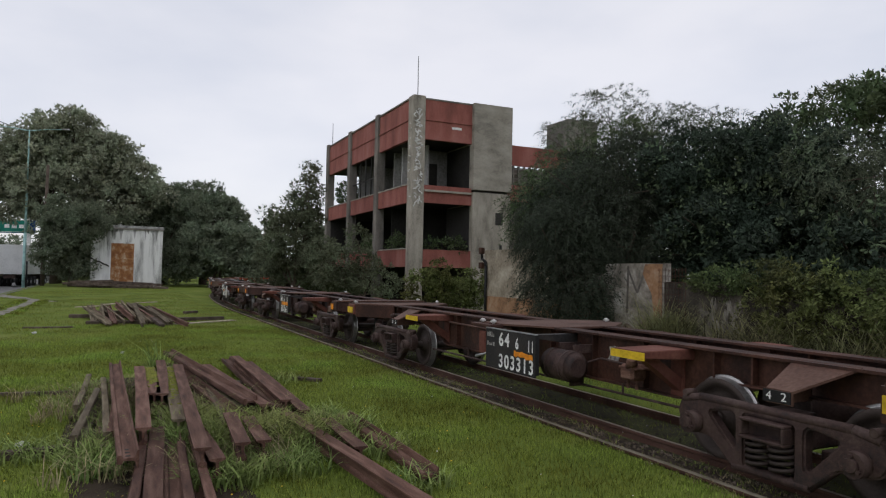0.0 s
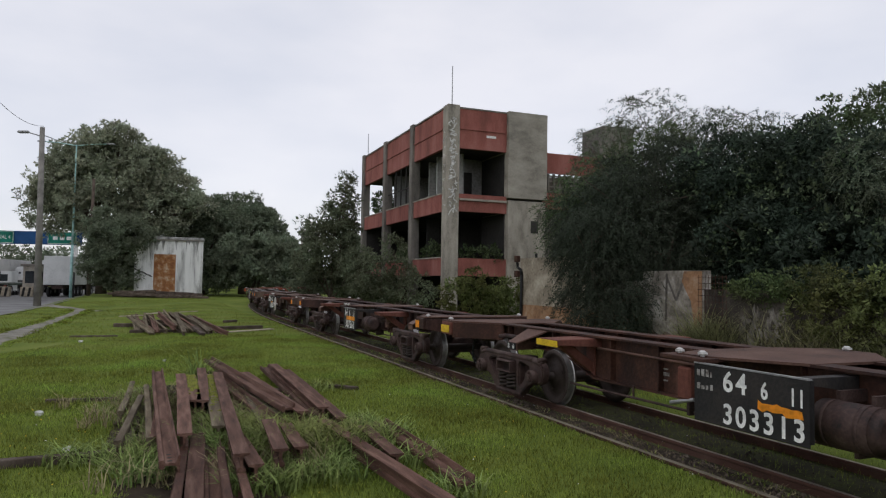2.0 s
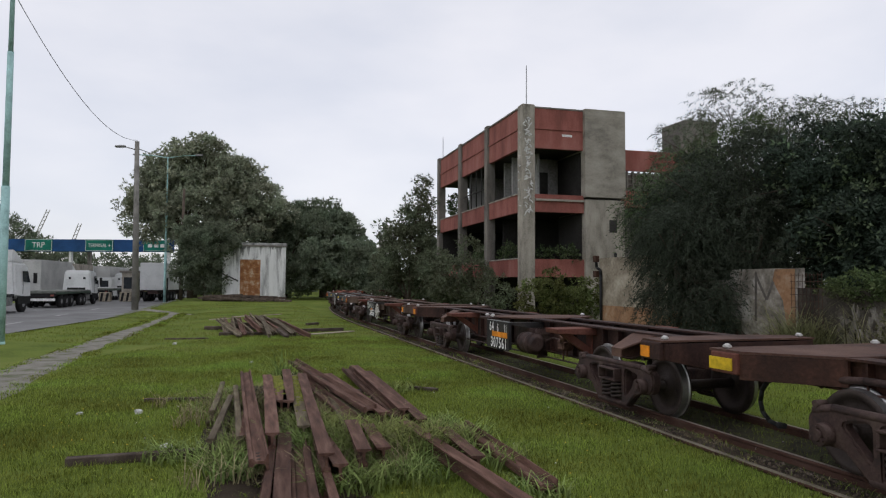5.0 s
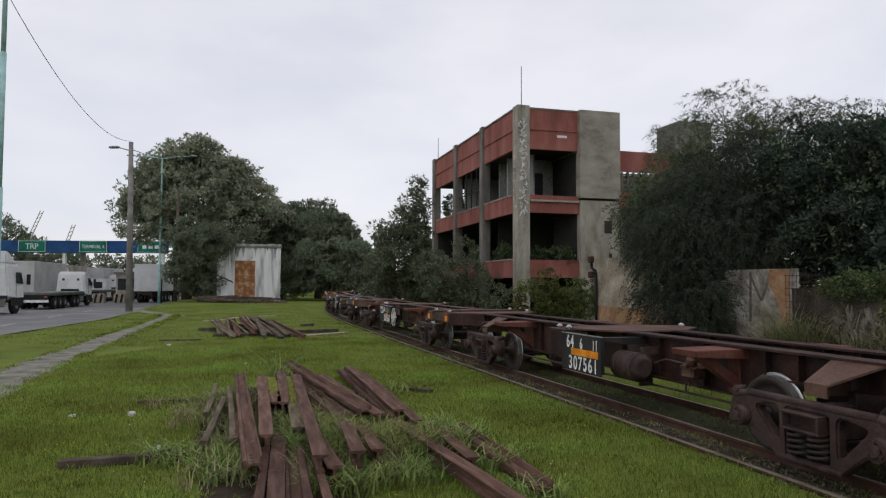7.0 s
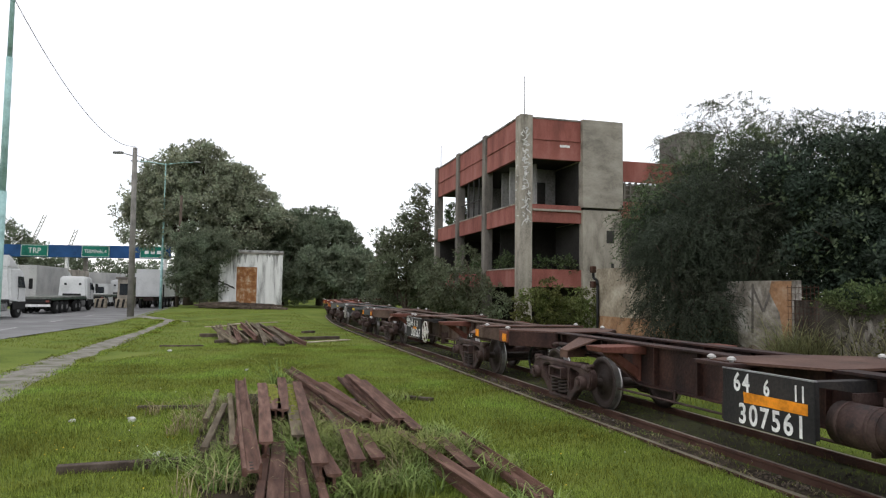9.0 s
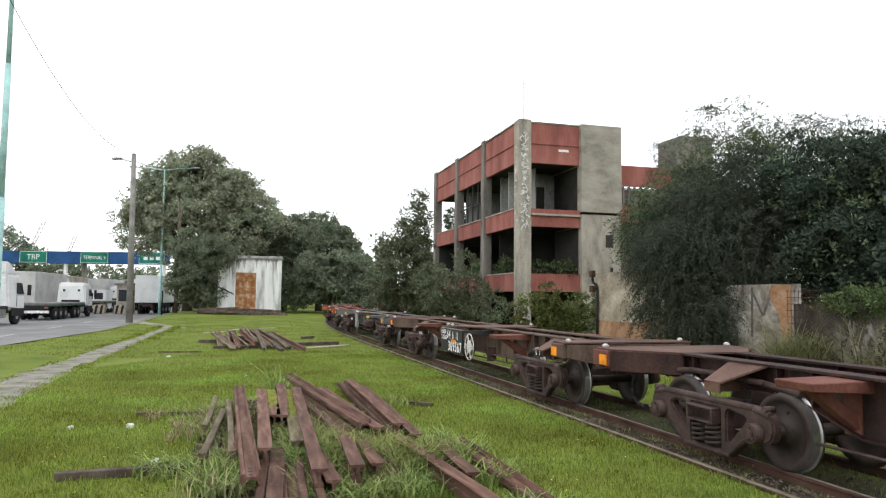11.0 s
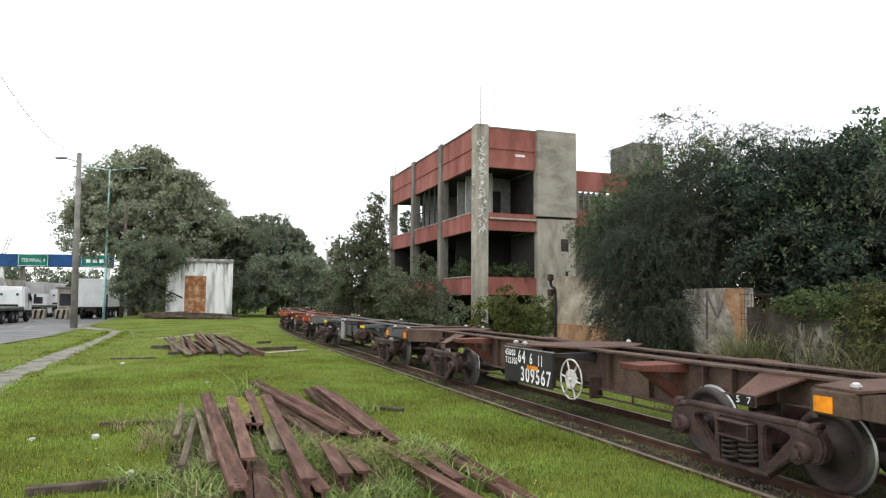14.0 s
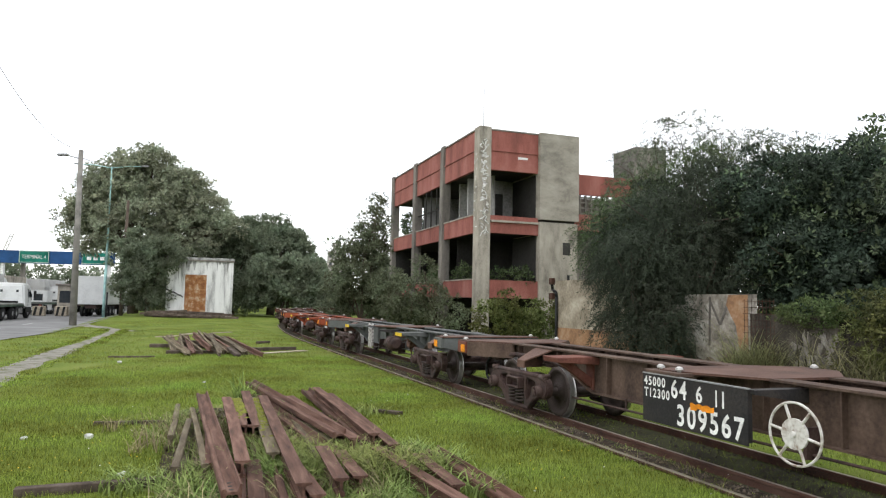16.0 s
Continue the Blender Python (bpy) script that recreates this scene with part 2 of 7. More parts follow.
RAILPALE = mat("dry_rail_head", (0.17, 0.15, 0.11), 0.7, 0.1, scale=3, fine=40, dark=(0.09, 0.075, 0.05))
FARGREY = mat("far_facade", (0.42, 0.4, 0.37), 0.9, scale=0.2, fine=2)


# ---- mesh helpers ----
def box(bm, x0, x1, y0, y1, z0, z1, bev=0.0):
    vs = [bm.verts.new((x, y, z)) for x in (x0, x1) for y in (y0, y1) for z in (z0, z1)]
    fs = [bm.faces.new([vs[i] for i in f]) for f in ((0, 1, 3, 2), (4, 6, 7, 5), (0, 4, 5, 1), (2, 3, 7, 6), (0, 2, 6, 4), (1, 5, 7, 3))]
    if bev:
        es = list({e for f in fs for e in f.edges})
        bmesh.ops.bevel(bm, geom=es, offset=bev, segments=1, affect="EDGES")


def prism(bm, pts, a, b, axis="y"):
    """A polygon in two coordinates, drawn out along the third from a to b."""
    def v(p, q):
        return {"x": (q, p[0], p[1]), "y": (p[0], q, p[1]), "z": (p[0], p[1], q)}[axis]
    lo, hi = [bm.verts.new(v(p, a)) for p in pts], [bm.verts.new(v(p, b)) for p in pts]
    n = len(pts)
    bm.faces.new(lo)
    bm.faces.new(hi[::-1])
    for i in range(n):
        bm.faces.new((lo[i], hi[i], hi[(i + 1) % n], lo[(i + 1) % n]))
    bmesh.ops.recalc_face_normals(bm, faces=bm.faces)


def tube(bm, p, q, r0, r1=None, n=10, caps=True):
    """A round bar from p to q, tapered from r0 to r1."""
    p, q = Vector(p), Vector(q)
    r1 = r0 if r1 is None else r1
    turn = (q - p).to_track_quat("Z", "Y").to_matrix()
    rings = []
    for c, r in ((p, r0), (q, r1)):
        rings.append([bm.verts.new(c + turn @ Vector((r * math.cos(2 * math.pi * k / n), r * math.sin(2 * math.pi * k / n), 0))) for k in range(n)])
    for k in range(n):
        bm.faces.new((rings[0][k], rings[0][(k + 1) % n], rings[1][(k + 1) % n], rings[1][k])).smooth = n > 7
    if caps:
        bm.faces.new(rings[0][::-1])
        bm.faces.new(rings[1])


def lathe(bm, prof, n=32, mi=0):
    """A profile of (radius, along) turned round the y axis."""
    rings = []
    for r, a in prof:
        rings.append([bm.verts.new((r * math.cos(2 * math.pi * k / n), a, r * math.sin(2 * math.pi * k / n))) for k in range(n)])
    for i in range(len(prof) - 1):
        for k in range(n):
            f = bm.faces.new((rings[i][k], rings[i + 1][k], rings[i + 1][(k + 1) % n], rings[i][(k + 1) % n]))
            f.smooth = True
            f.material_index = mi
    return rings


def part(name, bm, material, parent=None, label="", m=None):
    """Links a bmesh as one mesh object under a thing or a part."""
    me = bpy.data.meshes.new(name)
    bm.to_mesh(me)
    bm.free()
    me.materials.append(material)
    ob = new(name, me)
    if parent:
        ob.parent = parent
    if m is not None:
        ob.matrix_basis = m
    return tagged(ob, label)


def block(name, material, x0, x1, y0, y1, z0, z1, parent=None, bev=0.0, label="", m=None):
    bm = bmesh.new()
    box(bm, x0, x1, y0, y1, z0, z1, bev)
    return part(name, bm, material, parent, label, m)


def raw(name, verts, faces, material, parent=None, smooth=False):
    me = bpy.data.meshes.new(name)
    me.from_pydata([tuple(v) for v in verts], [], faces)
    me.materials.append(material)
    ob = new(name, me)
    ob.parent = parent
    return ob


def quads(name, q, material, parent=None):
    """Many loose leaves or blades from an array of n x k x 3 corners."""
    n, k, _ = q.shape
    me = bpy.data.meshes.new(name)
    me.vertices.add(n * k)
    me.vertices.foreach_set("co", q.reshape(-1).astype(np.float32))
    me.loops.add(n * k)
    me.loops.foreach_set("vertex_index", np.arange(n * k, dtype=np.int32))
    me.polygons.add(n)
    me.polygons.foreach_set("loop_start", np.arange(n, dtype=np.int32) * k)
    me.update(calc_edges=True)
    me.materials.append(material)
    ob = new(name, me)
    ob.parent = parent
    return ob


def words(text, size, material, parent, m, name="lettering", label="", squeeze=1.0, bold=0.0):
    cu = bpy.data.curves.new(name, "FONT")
    cu.body, cu.size, cu.extrude, cu.align_x, cu.align_y = text, size, 0.001, "CENTER", "CENTER"
    cu.offset = size * bold
    tmp = bpy.data.objects.new(name, cu)
    scene.collection.objects.link(tmp)
    me = bpy.data.meshes.new_from_object(tmp.evaluated_get(bpy.context.evaluated_depsgraph_get()))
    bpy.data.objects.remove(tmp)
    me.materials.clear()
    me.materials.append(material)
    me.transform(Matrix.Diagonal((squeeze, 1, 1, 1)))
    ob = new(name, me)
    ob.parent = parent
    ob.matrix_basis = m
    return tagged(ob, label)


def stencils(text, size, parent, m, squeeze=1.0, bold=0.02):
    """Stencilled figures, each painted one its own part."""
    step_x = size * 0.62 * squeeze
    for k, ch in enumerate(text):
        if ch != " ":
            words(ch, size, WHITE, parent, m @ Matrix.Translation(((k - (len(text) - 1) / 2) * step_x, 0, 0)), "stencil", squeeze=squeeze, bold=bold)


def thing(name, m, label, category, group=""):
    ob = new(name)
    ob.matrix_basis = m
    return tagged(ob, label, category, group)


# ---- the railway's line ----
U, NRM = np.array((-0.439, 0.8985)), np.array((0.8985, 0.439))
U, NRM = U / np.linalg.norm(U), NRM / np.linalg.norm(NRM)
RAIL_TOP = 0.12


def bend(s):
    """Degrees by which the line has turned to the right at s metres."""
    if s < 28:
        return 0.0
    if s < 50:
        return (s - 28) * 0.33
    return 7.3 + min((s - 50) * 1.9, 95)


LINE = {}
_p, _s = U * -40 + NRM * 5.92, -40.0
while _s < 140:
    LINE[round(_s * 4)] = _p.copy()
    _h = radians(26.04 - bend(_s))
    _p = _p + 0.25 * np.array((-math.sin(_h), math.cos(_h)))
    _s += 0.25


def on_line(s):
    k = math.floor(s * 4)
    f = s * 4 - k
    return LINE[k] * (1 - f) + LINE[k + 1] * f


def heading(s):
    return 26.04 - bend(s)


# ---- ground, road, track ----
def step(a, b, v):
    k = min(1, max(0, (v - a) / (b - a)))
    return k * k * (3 - 2 * k)


KERB_Y = (-12, 17.0, 20.8, 29.9, 34.8, 42.5, 60.0, 105.0, 199.0)
KERB_X = (-9.0, -17.0, -18.2, -20.8, -22.9, -26.6, -35.2, -56.5, -100.0)


def kerb_x(y):
    """Where the road's near edge lies."""
    return np.interp(y, KERB_Y, KERB_X)


def ground_z(x, y):
    kerb = kerb_x(y)
    return 0.17 * step(12, 24, -x) - 0.45 * step(-0.2, 2.2, kerb - x) + 0.015 * noise.noise((x * 0.35, y * 0.35, 0.0))


def build_ground():
    xs = sorted({*np.arange(-70, 40.1, 1.0).tolist(), *np.arange(-1500, 1501, 150).tolist(), -100, 70, 100})
    ys = sorted({*np.arange(-20, 100.1, 1.0).tolist(), *np.arange(-1500, 2251, 150).tolist(), -60, 120})
    vs = [(x, y, ground_z(x, y)) for y in ys for x in xs]
    w = len(xs)
    fs = [(j * w + i, j * w + i + 1, (j + 1) * w + i + 1, (j + 1) * w + i) for j in range(len(ys) - 1) for i in range(w - 1)]
    ob = raw("ground", vs, fs, GRASS)
    tagged(ob, "short mown green grass lawn over flat ground", "ground", kind="structure")
    for p in ob.data.polygons:
        p.use_smooth = True


build_ground()


def ribbon(name, pts, widths, material, lift, label, category, wob=0.0, cols=4):
    """A strip laid on the ground along points."""
    rng = random.Random(7)
    dense = []
    for (a, b), (wa, wb) in zip(zip(pts, pts[1:]), zip(widths, widths[1:])):
        n = max(2, int((Vector(b) - Vector(a)).length / 0.5))
        dense += [(Vector(a).lerp(Vector(b), k / n), wa + (wb - wa) * k / n) for k in range(n)]
    dense.append((Vector(pts[-1]), widths[-1]))
    vs = []
    for i, (p, w) in enumerate(dense):
        q = dense[min(i + 1, len(dense) - 1)][0] - dense[max(i - 1, 0)][0]
        side = Vector((q.y, -q.x)).normalized()
        l, r = w / 2 + wob * noise.noise((i * 0.35, 3.7, 0.0)) + rng.uniform(-wob, wob) * 0.2, w / 2 + wob * noise.noise((i * 0.35, 9.1, 0.0)) + rng.uniform(-wob, wob) * 0.2
        for c in range(cols + 1):
            e = p + side * (-l + (l + r) * c / cols)
            vs.append((e.x, e.y, ground_z(e.x, e.y) + (lift if 0 < c < cols else lift * 0.2)))
    k = cols + 1
    fs = [(i * k + c, i * k + c + 1, (i + 1) * k + c + 1, (i + 1) * k + c) for i in range(len(dense) - 1) for c in range(cols)]
    ob = raw(name, vs, fs, material)
    for f in ob.data.polygons:
        f.use_smooth = True
    return tagged(ob, label, category, kind="structure")


ribbon("road", [(float(kerb_x(y)) - 0.12 - 0.907 * w / 2, y - 0.42 * w / 2) for y, w in ((-6, 14), (17, 14), (24, 14.5), (30, 15.5), (36, 16), (44, 15.5), (62, 15), (105, 14.5), (199, 14))], [14, 14, 14.5, 15.5, 16, 15.5, 15, 14.5, 14], ASPHALT, 0.03, "worn grey asphalt road beside the grass", "road", cols=12, wob=0.12)
ribbon("footpath", [(-5.4, 2.6), (-10.1, 11.4), (-11.2, 13.6), (-12.15, 15.4), (-13.0, 17.4), (-14.4, 20.8), (-15.6, 23.6), (-17.15, 27.1), (-18.6, 30.5), (-19.9, 33.2)], [0.95, 1.0, 1.08, 0.95, 0.7, 0.8, 0.52, 0.36, 0.36, 0.6], DIRT, 0.03, "pale trodden dirt footpath across the grass", "path", wob=0.2)
ribbon("footpath", [(-18.6, 32.9), (-20.7, 34.0), (-24.2, 37.2), (-27.5, 40.0)], [0.3, 0.8, 1.0, 1.8], DIRT, 0.034, "pale trodden dirt footpath leading to the road", "path", wob=0.2)


FAINTPAINT = mat("worn_road_paint", (0.3, 0.3, 0.29), 0.85, scale=4, fine=30, dark=(0.12, 0.12, 0.115), light=(0.5, 0.5, 0.48))


def road_dashes():
    d = Vector((-0.42, 0.907))
    for k in (0, 1, 2):
        p = Vector((-28.0, 33.4)) + d * (k * 9.0 - 6)
        q = p + d * 3.2
        side = Vector((d.y, -d.x)) * 0.09
        vs = [(e.x, e.y, ground_z(e.x, e.y) + 0.036) for e in (p - side, p + side, q + side, q - side)]
        tagged(raw("lane_mark", vs, [(0, 1, 2, 3)], FAINTPAINT), "worn white painted lane dash on asphalt", "road marking", "lane dashes", "structure")


road_dashes()


def rail_section():
    """Half-profile of a flat-bottomed rail, 0.14 high, as (across, up)."""
    return [(-0.06, 0), (0.06, 0), (0.06, 0.012), (0.012, 0.028), (0.009, 0.10), (0.032, 0.112), (0.032, 0.135), (0.024, 0.142), (-0.024, 0.142), (-0.032, 0.135), (-0.032, 0.112), (-0.009, 0.10), (-0.012, 0.028), (-0.06, 0.012)]


def sweep_rail(name, offset, s0, s1, top, label):
    sec = rail_section()
    k = len(sec)
    ss = np.arange(s0, s1, 1.0)
    vs, fs = [], []
    for s in ss:
        p, h = on_line(s), radians(heading(s))
        right = np.array((math.cos(h), math.sin(h)))
        for a, z in sec:
            q = p + right * (offset + a)
            vs.append((q[0], q[1], top - 0.142 + z))
    for i in range(len(ss) - 1):
        for j in range(k):
            fs.append((i * k + j, i * k + (j + 1) % k, (i + 1) * k + (j + 1) % k, (i + 1) * k + j))
    ob = raw(name, vs, fs, RAILSTEEL)
    ob.data.materials.append(RAILPALE if name == "rail_outer" else RAILHEAD)
    for p in ob.data.polygons:
        if p.index % k in ((6, 7, 8) if name == "rail_outer" else (7,)):
            p.material_index = 1
    return tagged(ob, label, "rail", "rails of the track", "structure")


sweep_rail("rail_near", -0.53, -25, 88, RAIL_TOP, "rusty steel running rail with a worn bright head")
sweep_rail("rail_far", 0.53, -25, 88, RAIL_TOP, "rusty steel running rail with a worn bright head")
sweep_rail("rail_outer", -1.0, -25, 88, 0.055, "low rusty third rail half sunk in the grass")
# dark soil, its colour deepened to add to the shade under the wagons
ribbon("track_bed", [tuple(on_line(s)) for s in np.arange(-25, 88, 3.0)], [1.5] * 38, mat("track_soil_and_shade", (0.05, 0.05, 0.024), 0.95, scale=1.6, fine=22, dark=(0.024, 0.02, 0.013), light=(0.08, 0.1, 0.03), bump=0.8), 0.018, "dark track soil with grass, deepened for the wagons' shade", "track bed", wob=0.15)
ribbon("track_edge", [tuple(on_line(s) - NRM * 0.77) for s in np.arange(-25, 60, 3.0)], [0.4] * 29, mat("rusty_gravel", (0.04, 0.031, 0.021), 0.95, scale=9, fine=60, dark=(0.017, 0.013, 0.01), light=(0.085, 0.068, 0.05), bump=1.0), 0.02, "rusty gravel and soil between the rails at the grass edge", "track bed", wob=0.04)


# ---- trees ----
def unit(a):
    return a / (np.linalg.norm(a, axis=1)[:, None] + 1e-9)


def leaves(rng, blobs, count, size, slim=0.5, hang=0.0, style="broad", lump=0.0):
    """Corners of many leaves on ellipsoids (x, y, z, rx, ry, rz): boughs on each ellipsoid, twigs on each bough, leaves on each twig.
    broad: leaves spread like a rosette round the twig's tip; strand: narrow leaves along a drooping twig."""
    per = 8 if style == "broad" else 12
    vol = np.array([b[3] * b[4] * b[5] for b in blobs]) ** 0.7
    out = []
    for b, share in zip(blobs, vol / vol.sum()):
        half = np.array(b[3:6])
        nt = max(8, int(count * share / per))
        bough = lump or max(size * 5.0, half.mean() * 0.3)
        nb = max(7, int(4.2 * (half.mean() / bough) ** 2))
        d = unit(rng.normal(size=(nb, 3)))
        rad = np.clip(0.62 + 0.42 * rng.random(nb), 0, 0.98)
        cen = np.array(b[:3]) + d * rad[:, None] * np.maximum(half - 0.5 * bough, half * 0.5)
        br = bough * (0.6 + 0.8 * rng.random(nb))
        idx = rng.integers(0, nb, nt)
        up = np.array((0, 0, 0.45 if style == "broad" else 0.25))
        ax = unit(d[idx] * 0.7 + rng.normal(size=(nt, 3)) * 0.75 + up)
        tip = cen[idx] + ax * (br[idx] * (0.55 + 0.5 * rng.random(nt)))[:, None] * np.array((1.15, 1.15, 0.8))
        loose = rng.random(nt) < 0.12
        tip[loose] = np.array(b[:3]) + (unit(rng.normal(size=(nt, 3))) * (0.5 + 0.5 * rng.random((nt, 1))) * half * 0.92)[loose]
        s = size * (0.65 + 0.7 * rng.random((nt, 1)))
        run = s * (5.5 + 5 * rng.random((nt, 1)))
        side = unit(np.cross(ax, rng.normal(size=(nt, 3))))
        for k in range(per):
            f = (k + 0.5) / per
            wob = rng.normal(size=(nt, 3))
            if style == "broad":
                a = unit(ax * 0.55 + unit(wob) + np.array((0, 0, -hang * 0.6)))
                p0 = tip + wob * s * 0.35
                ln = s * (1.4 + 0.9 * rng.random((nt, 1)))
            else:
                drop = np.array((0, 0, -1.0)) * (0.25 + hang) * f * f
                p0 = tip + (ax * f * 0.8 + drop) * run
                a = unit(ax * (0.9 - 0.7 * f) + np.array((0, 0, -0.3 - 1.3 * hang * f)) + side * (0.7 if k % 2 else -0.7) + wob * 0.25)
                ln = s * (1.7 + 0.8 * rng.random((nt, 1)))
            c = unit(np.cross(a, ax + wob * 0.45)) * ln * slim * 0.5
            mid = p0 + a * ln * 0.45
            q = np.stack([p0, mid + c, p0 + a * ln, mid - c], 1)
            q[:, :, 2] = np.maximum(q[:, :, 2], 0.02)
            out.append(q)
    return np.concatenate(out)


def tree(seed, x, y, blobs, count, size, material, label, trunk=0.18, stems=1, slim=0.5, hang=0.0, name="tree", category="tree", style="broad", lump=0.0, young=None):
    """Tapered trunk with limbs to each part of the crown, and a crown of single leaves."""
    rng = np.random.default_rng(seed)
    z0 = ground_z(x, y) - 0.05
    ob = thing(name, pose(x, y, z0), label, category)
    bm = bmesh.new()
    low = min(b[2] for b in blobs)
    fork = Vector((0, 0, max(0.5, low * 0.6)))
    for k in range(stems):
        off = Vector((rng.normal() * 0.4, rng.normal() * 0.4, 0)) if k else Vector((0, 0, 0))
        tube(bm, off, fork + off * 0.3, trunk, trunk * 0.75, 8)
    for b in blobs:
        c = Vector(b[:3])
        mid = fork.lerp(c, 0.5) + Vector(rng.normal(size=3) * 0.25)
        tube(bm, fork, mid, trunk * 0.6, trunk * 0.35, 6)
        tube(bm, mid, c, trunk * 0.35, trunk * 0.15, 6)
        for _ in range(4):
            e = c + Vector(rng.normal(size=3) * 0.5) * min(b[3:6])
            tube(bm, mid.lerp(c, rng.random()), e, trunk * 0.16, 0.012, 5)
    part("trunk", bm, BARK, ob)
    quads("crown", leaves(rng, blobs, count, size, slim, hang, style, lump), material, ob)
    # a sparser, paler second set of leaves, slightly outside the crown
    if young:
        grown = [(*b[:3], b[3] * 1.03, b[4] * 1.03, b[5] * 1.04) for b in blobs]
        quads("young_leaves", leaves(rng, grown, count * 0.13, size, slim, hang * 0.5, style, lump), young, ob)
    return ob


# behind the boundary wall
tree(1, 7.6, 26.2, [(0, 0, 5.8, 2.4, 2.0, 2.0), (-2.5, -0.3, 7.1, 1.5, 1.3, 1.0), (-1.3, 0.1, 8.3, 1.5, 1.2, 0.95), (0.5, 0.2, 8.0, 1.5, 1.2, 0.9), (1.8, 0.3, 7.65, 1.7, 1.5, 1.0), (3.6, 0, 7.5, 1.9, 1.4, 1.0), (5.6, 0, 7.3, 1.9, 1.4, 0.9), (-2.9, 0, 5.8, 1.2, 1.2, 1.2)], 72000, 0.045, LEAF_D, "tall feathery willow-like tree with fine drooping grey-green leaves", 0.1, 2, 0.22, 0.15, style="strand", lump=0.45)
tree(2, 6.2, 21.8, [(-0.4, 0, 4.3, 2.2, 2.2, 2.3), (-1.5, -0.2, 4.2, 2.0, 2.0, 2.0), (0.2, 0.4, 5.2, 1.7, 1.8, 1.6), (-2.3, 0.3, 3.2, 1.4, 1.5, 1.6), (0.2, 0, 2.2, 2.2, 1.6, 1.4), (-2.8, -0.1, 3.7, 1.2, 1.2, 1.2), (-2.2, -1.7, 3.3, 1.1, 1.1, 1.0), (-0.8, -2.6, 3.2, 1.2, 1.2, 1.0)], 110000, 0.052, LEAF_H, "dense drooping tree with narrow leaves hanging over the boundary wall", 0.17, 2, 0.2, 0.45, style="strand", lump=0.6)
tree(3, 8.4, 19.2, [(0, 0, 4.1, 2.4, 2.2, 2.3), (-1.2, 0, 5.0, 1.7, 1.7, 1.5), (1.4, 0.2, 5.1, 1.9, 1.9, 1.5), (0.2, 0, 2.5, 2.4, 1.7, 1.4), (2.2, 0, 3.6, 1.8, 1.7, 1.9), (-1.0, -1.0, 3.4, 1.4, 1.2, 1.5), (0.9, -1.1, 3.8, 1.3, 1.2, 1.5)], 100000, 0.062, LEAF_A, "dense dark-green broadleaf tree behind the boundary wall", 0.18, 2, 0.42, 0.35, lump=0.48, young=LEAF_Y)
tree(4, 10.9, 17.4, [(0, 0, 3.7, 1.7, 1.7, 1.9), (-1.0, 0, 4.5, 1.2, 1.2, 1.2), (1.3, 0.2, 4.3, 1.6, 1.6, 1.5), (0.2, 0, 2.4, 1.9, 1.6, 1.4), (3.2, 0.2, 3.8, 2.0, 1.8, 1.8)], 56000, 0.052, LEAF_D, "dense tree with narrow grey-green leaves behind the boundary wall", 0.16, 2, 0.2, 0.4, style="strand", lump=0.55)
tree(5, 18.5, 25.0, [(0, 0, 8.3, 4.0, 3.5, 1.7), (-3.4, 0, 8.0, 2.8, 2.8, 1.3), (3.6, 0, 8.0, 3.0, 2.8, 1.6), (0.5, 0, 9.45, 3.0, 2.6, 1.0), (1, 0, 5.0, 3.5, 3.0, 1.3)], 45000, 0.1, LEAF_B, "tall spreading tree with flat layered crown behind the wall", 0.22, 1, 0.4, 0.2, lump=0.7)
tree(6, 3.68, 19.5, [(0, 0, 2.1, 1.1, 1.1, 1.4), (-0.45, 0.85, 2.7, 0.9, 0.9, 1.2), (0.3, -0.62, 1.5, 0.75, 0.75, 1.1), (0, 0, 1.0, 1.1, 1.1, 1.0), (-0.2, 0.4, 3.3, 1.0, 1.0, 1.0), (-0.5, 1.0, 1.4, 0.7, 0.7, 1.1)], 52000, 0.046, LEAF_H, "drooping shrub with slim grey-green leaves before the wall", 0.08, 3, 0.2, 0.5, "shrub", "shrub", "strand", 0.4)
tree(7, 5.9, 24.0, [(-1.6, 0, 4.6, 1.7, 1.7, 1.7), (0, 0, 5.6, 2.0, 1.9, 1.9), (-2.0, 0, 3.6, 1.3, 1.3, 1.3), (-2.8, -1.0, 4.0, 0.9, 0.9, 1.0)], 46000, 0.056, LEAF_B, "leafy green tree beside the ruined building", 0.12, 2, 0.22, 0.35, style="strand", lump=0.5)
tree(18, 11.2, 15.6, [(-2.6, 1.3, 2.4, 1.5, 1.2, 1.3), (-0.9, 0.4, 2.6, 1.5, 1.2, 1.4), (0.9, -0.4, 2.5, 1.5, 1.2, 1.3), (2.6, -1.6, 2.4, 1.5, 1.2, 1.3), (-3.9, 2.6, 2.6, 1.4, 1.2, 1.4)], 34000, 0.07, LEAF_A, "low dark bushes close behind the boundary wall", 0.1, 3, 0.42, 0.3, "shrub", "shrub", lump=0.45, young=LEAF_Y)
tree(19, 12.0, 25.5, [(0, 0, 4.2, 3.0, 1.8, 3.4), (-4.5, 1.5, 3.6, 2.6, 1.6, 3.0), (4.2, -2.0, 4.0, 3.0, 1.8, 3.2), (8.0, -4.5, 3.8, 3.0, 1.8, 3.2)], 34000, 0.13, LEAF_H, "dense dark thicket farther behind the wall", 0.15, 3, name="shrub", category="shrub")
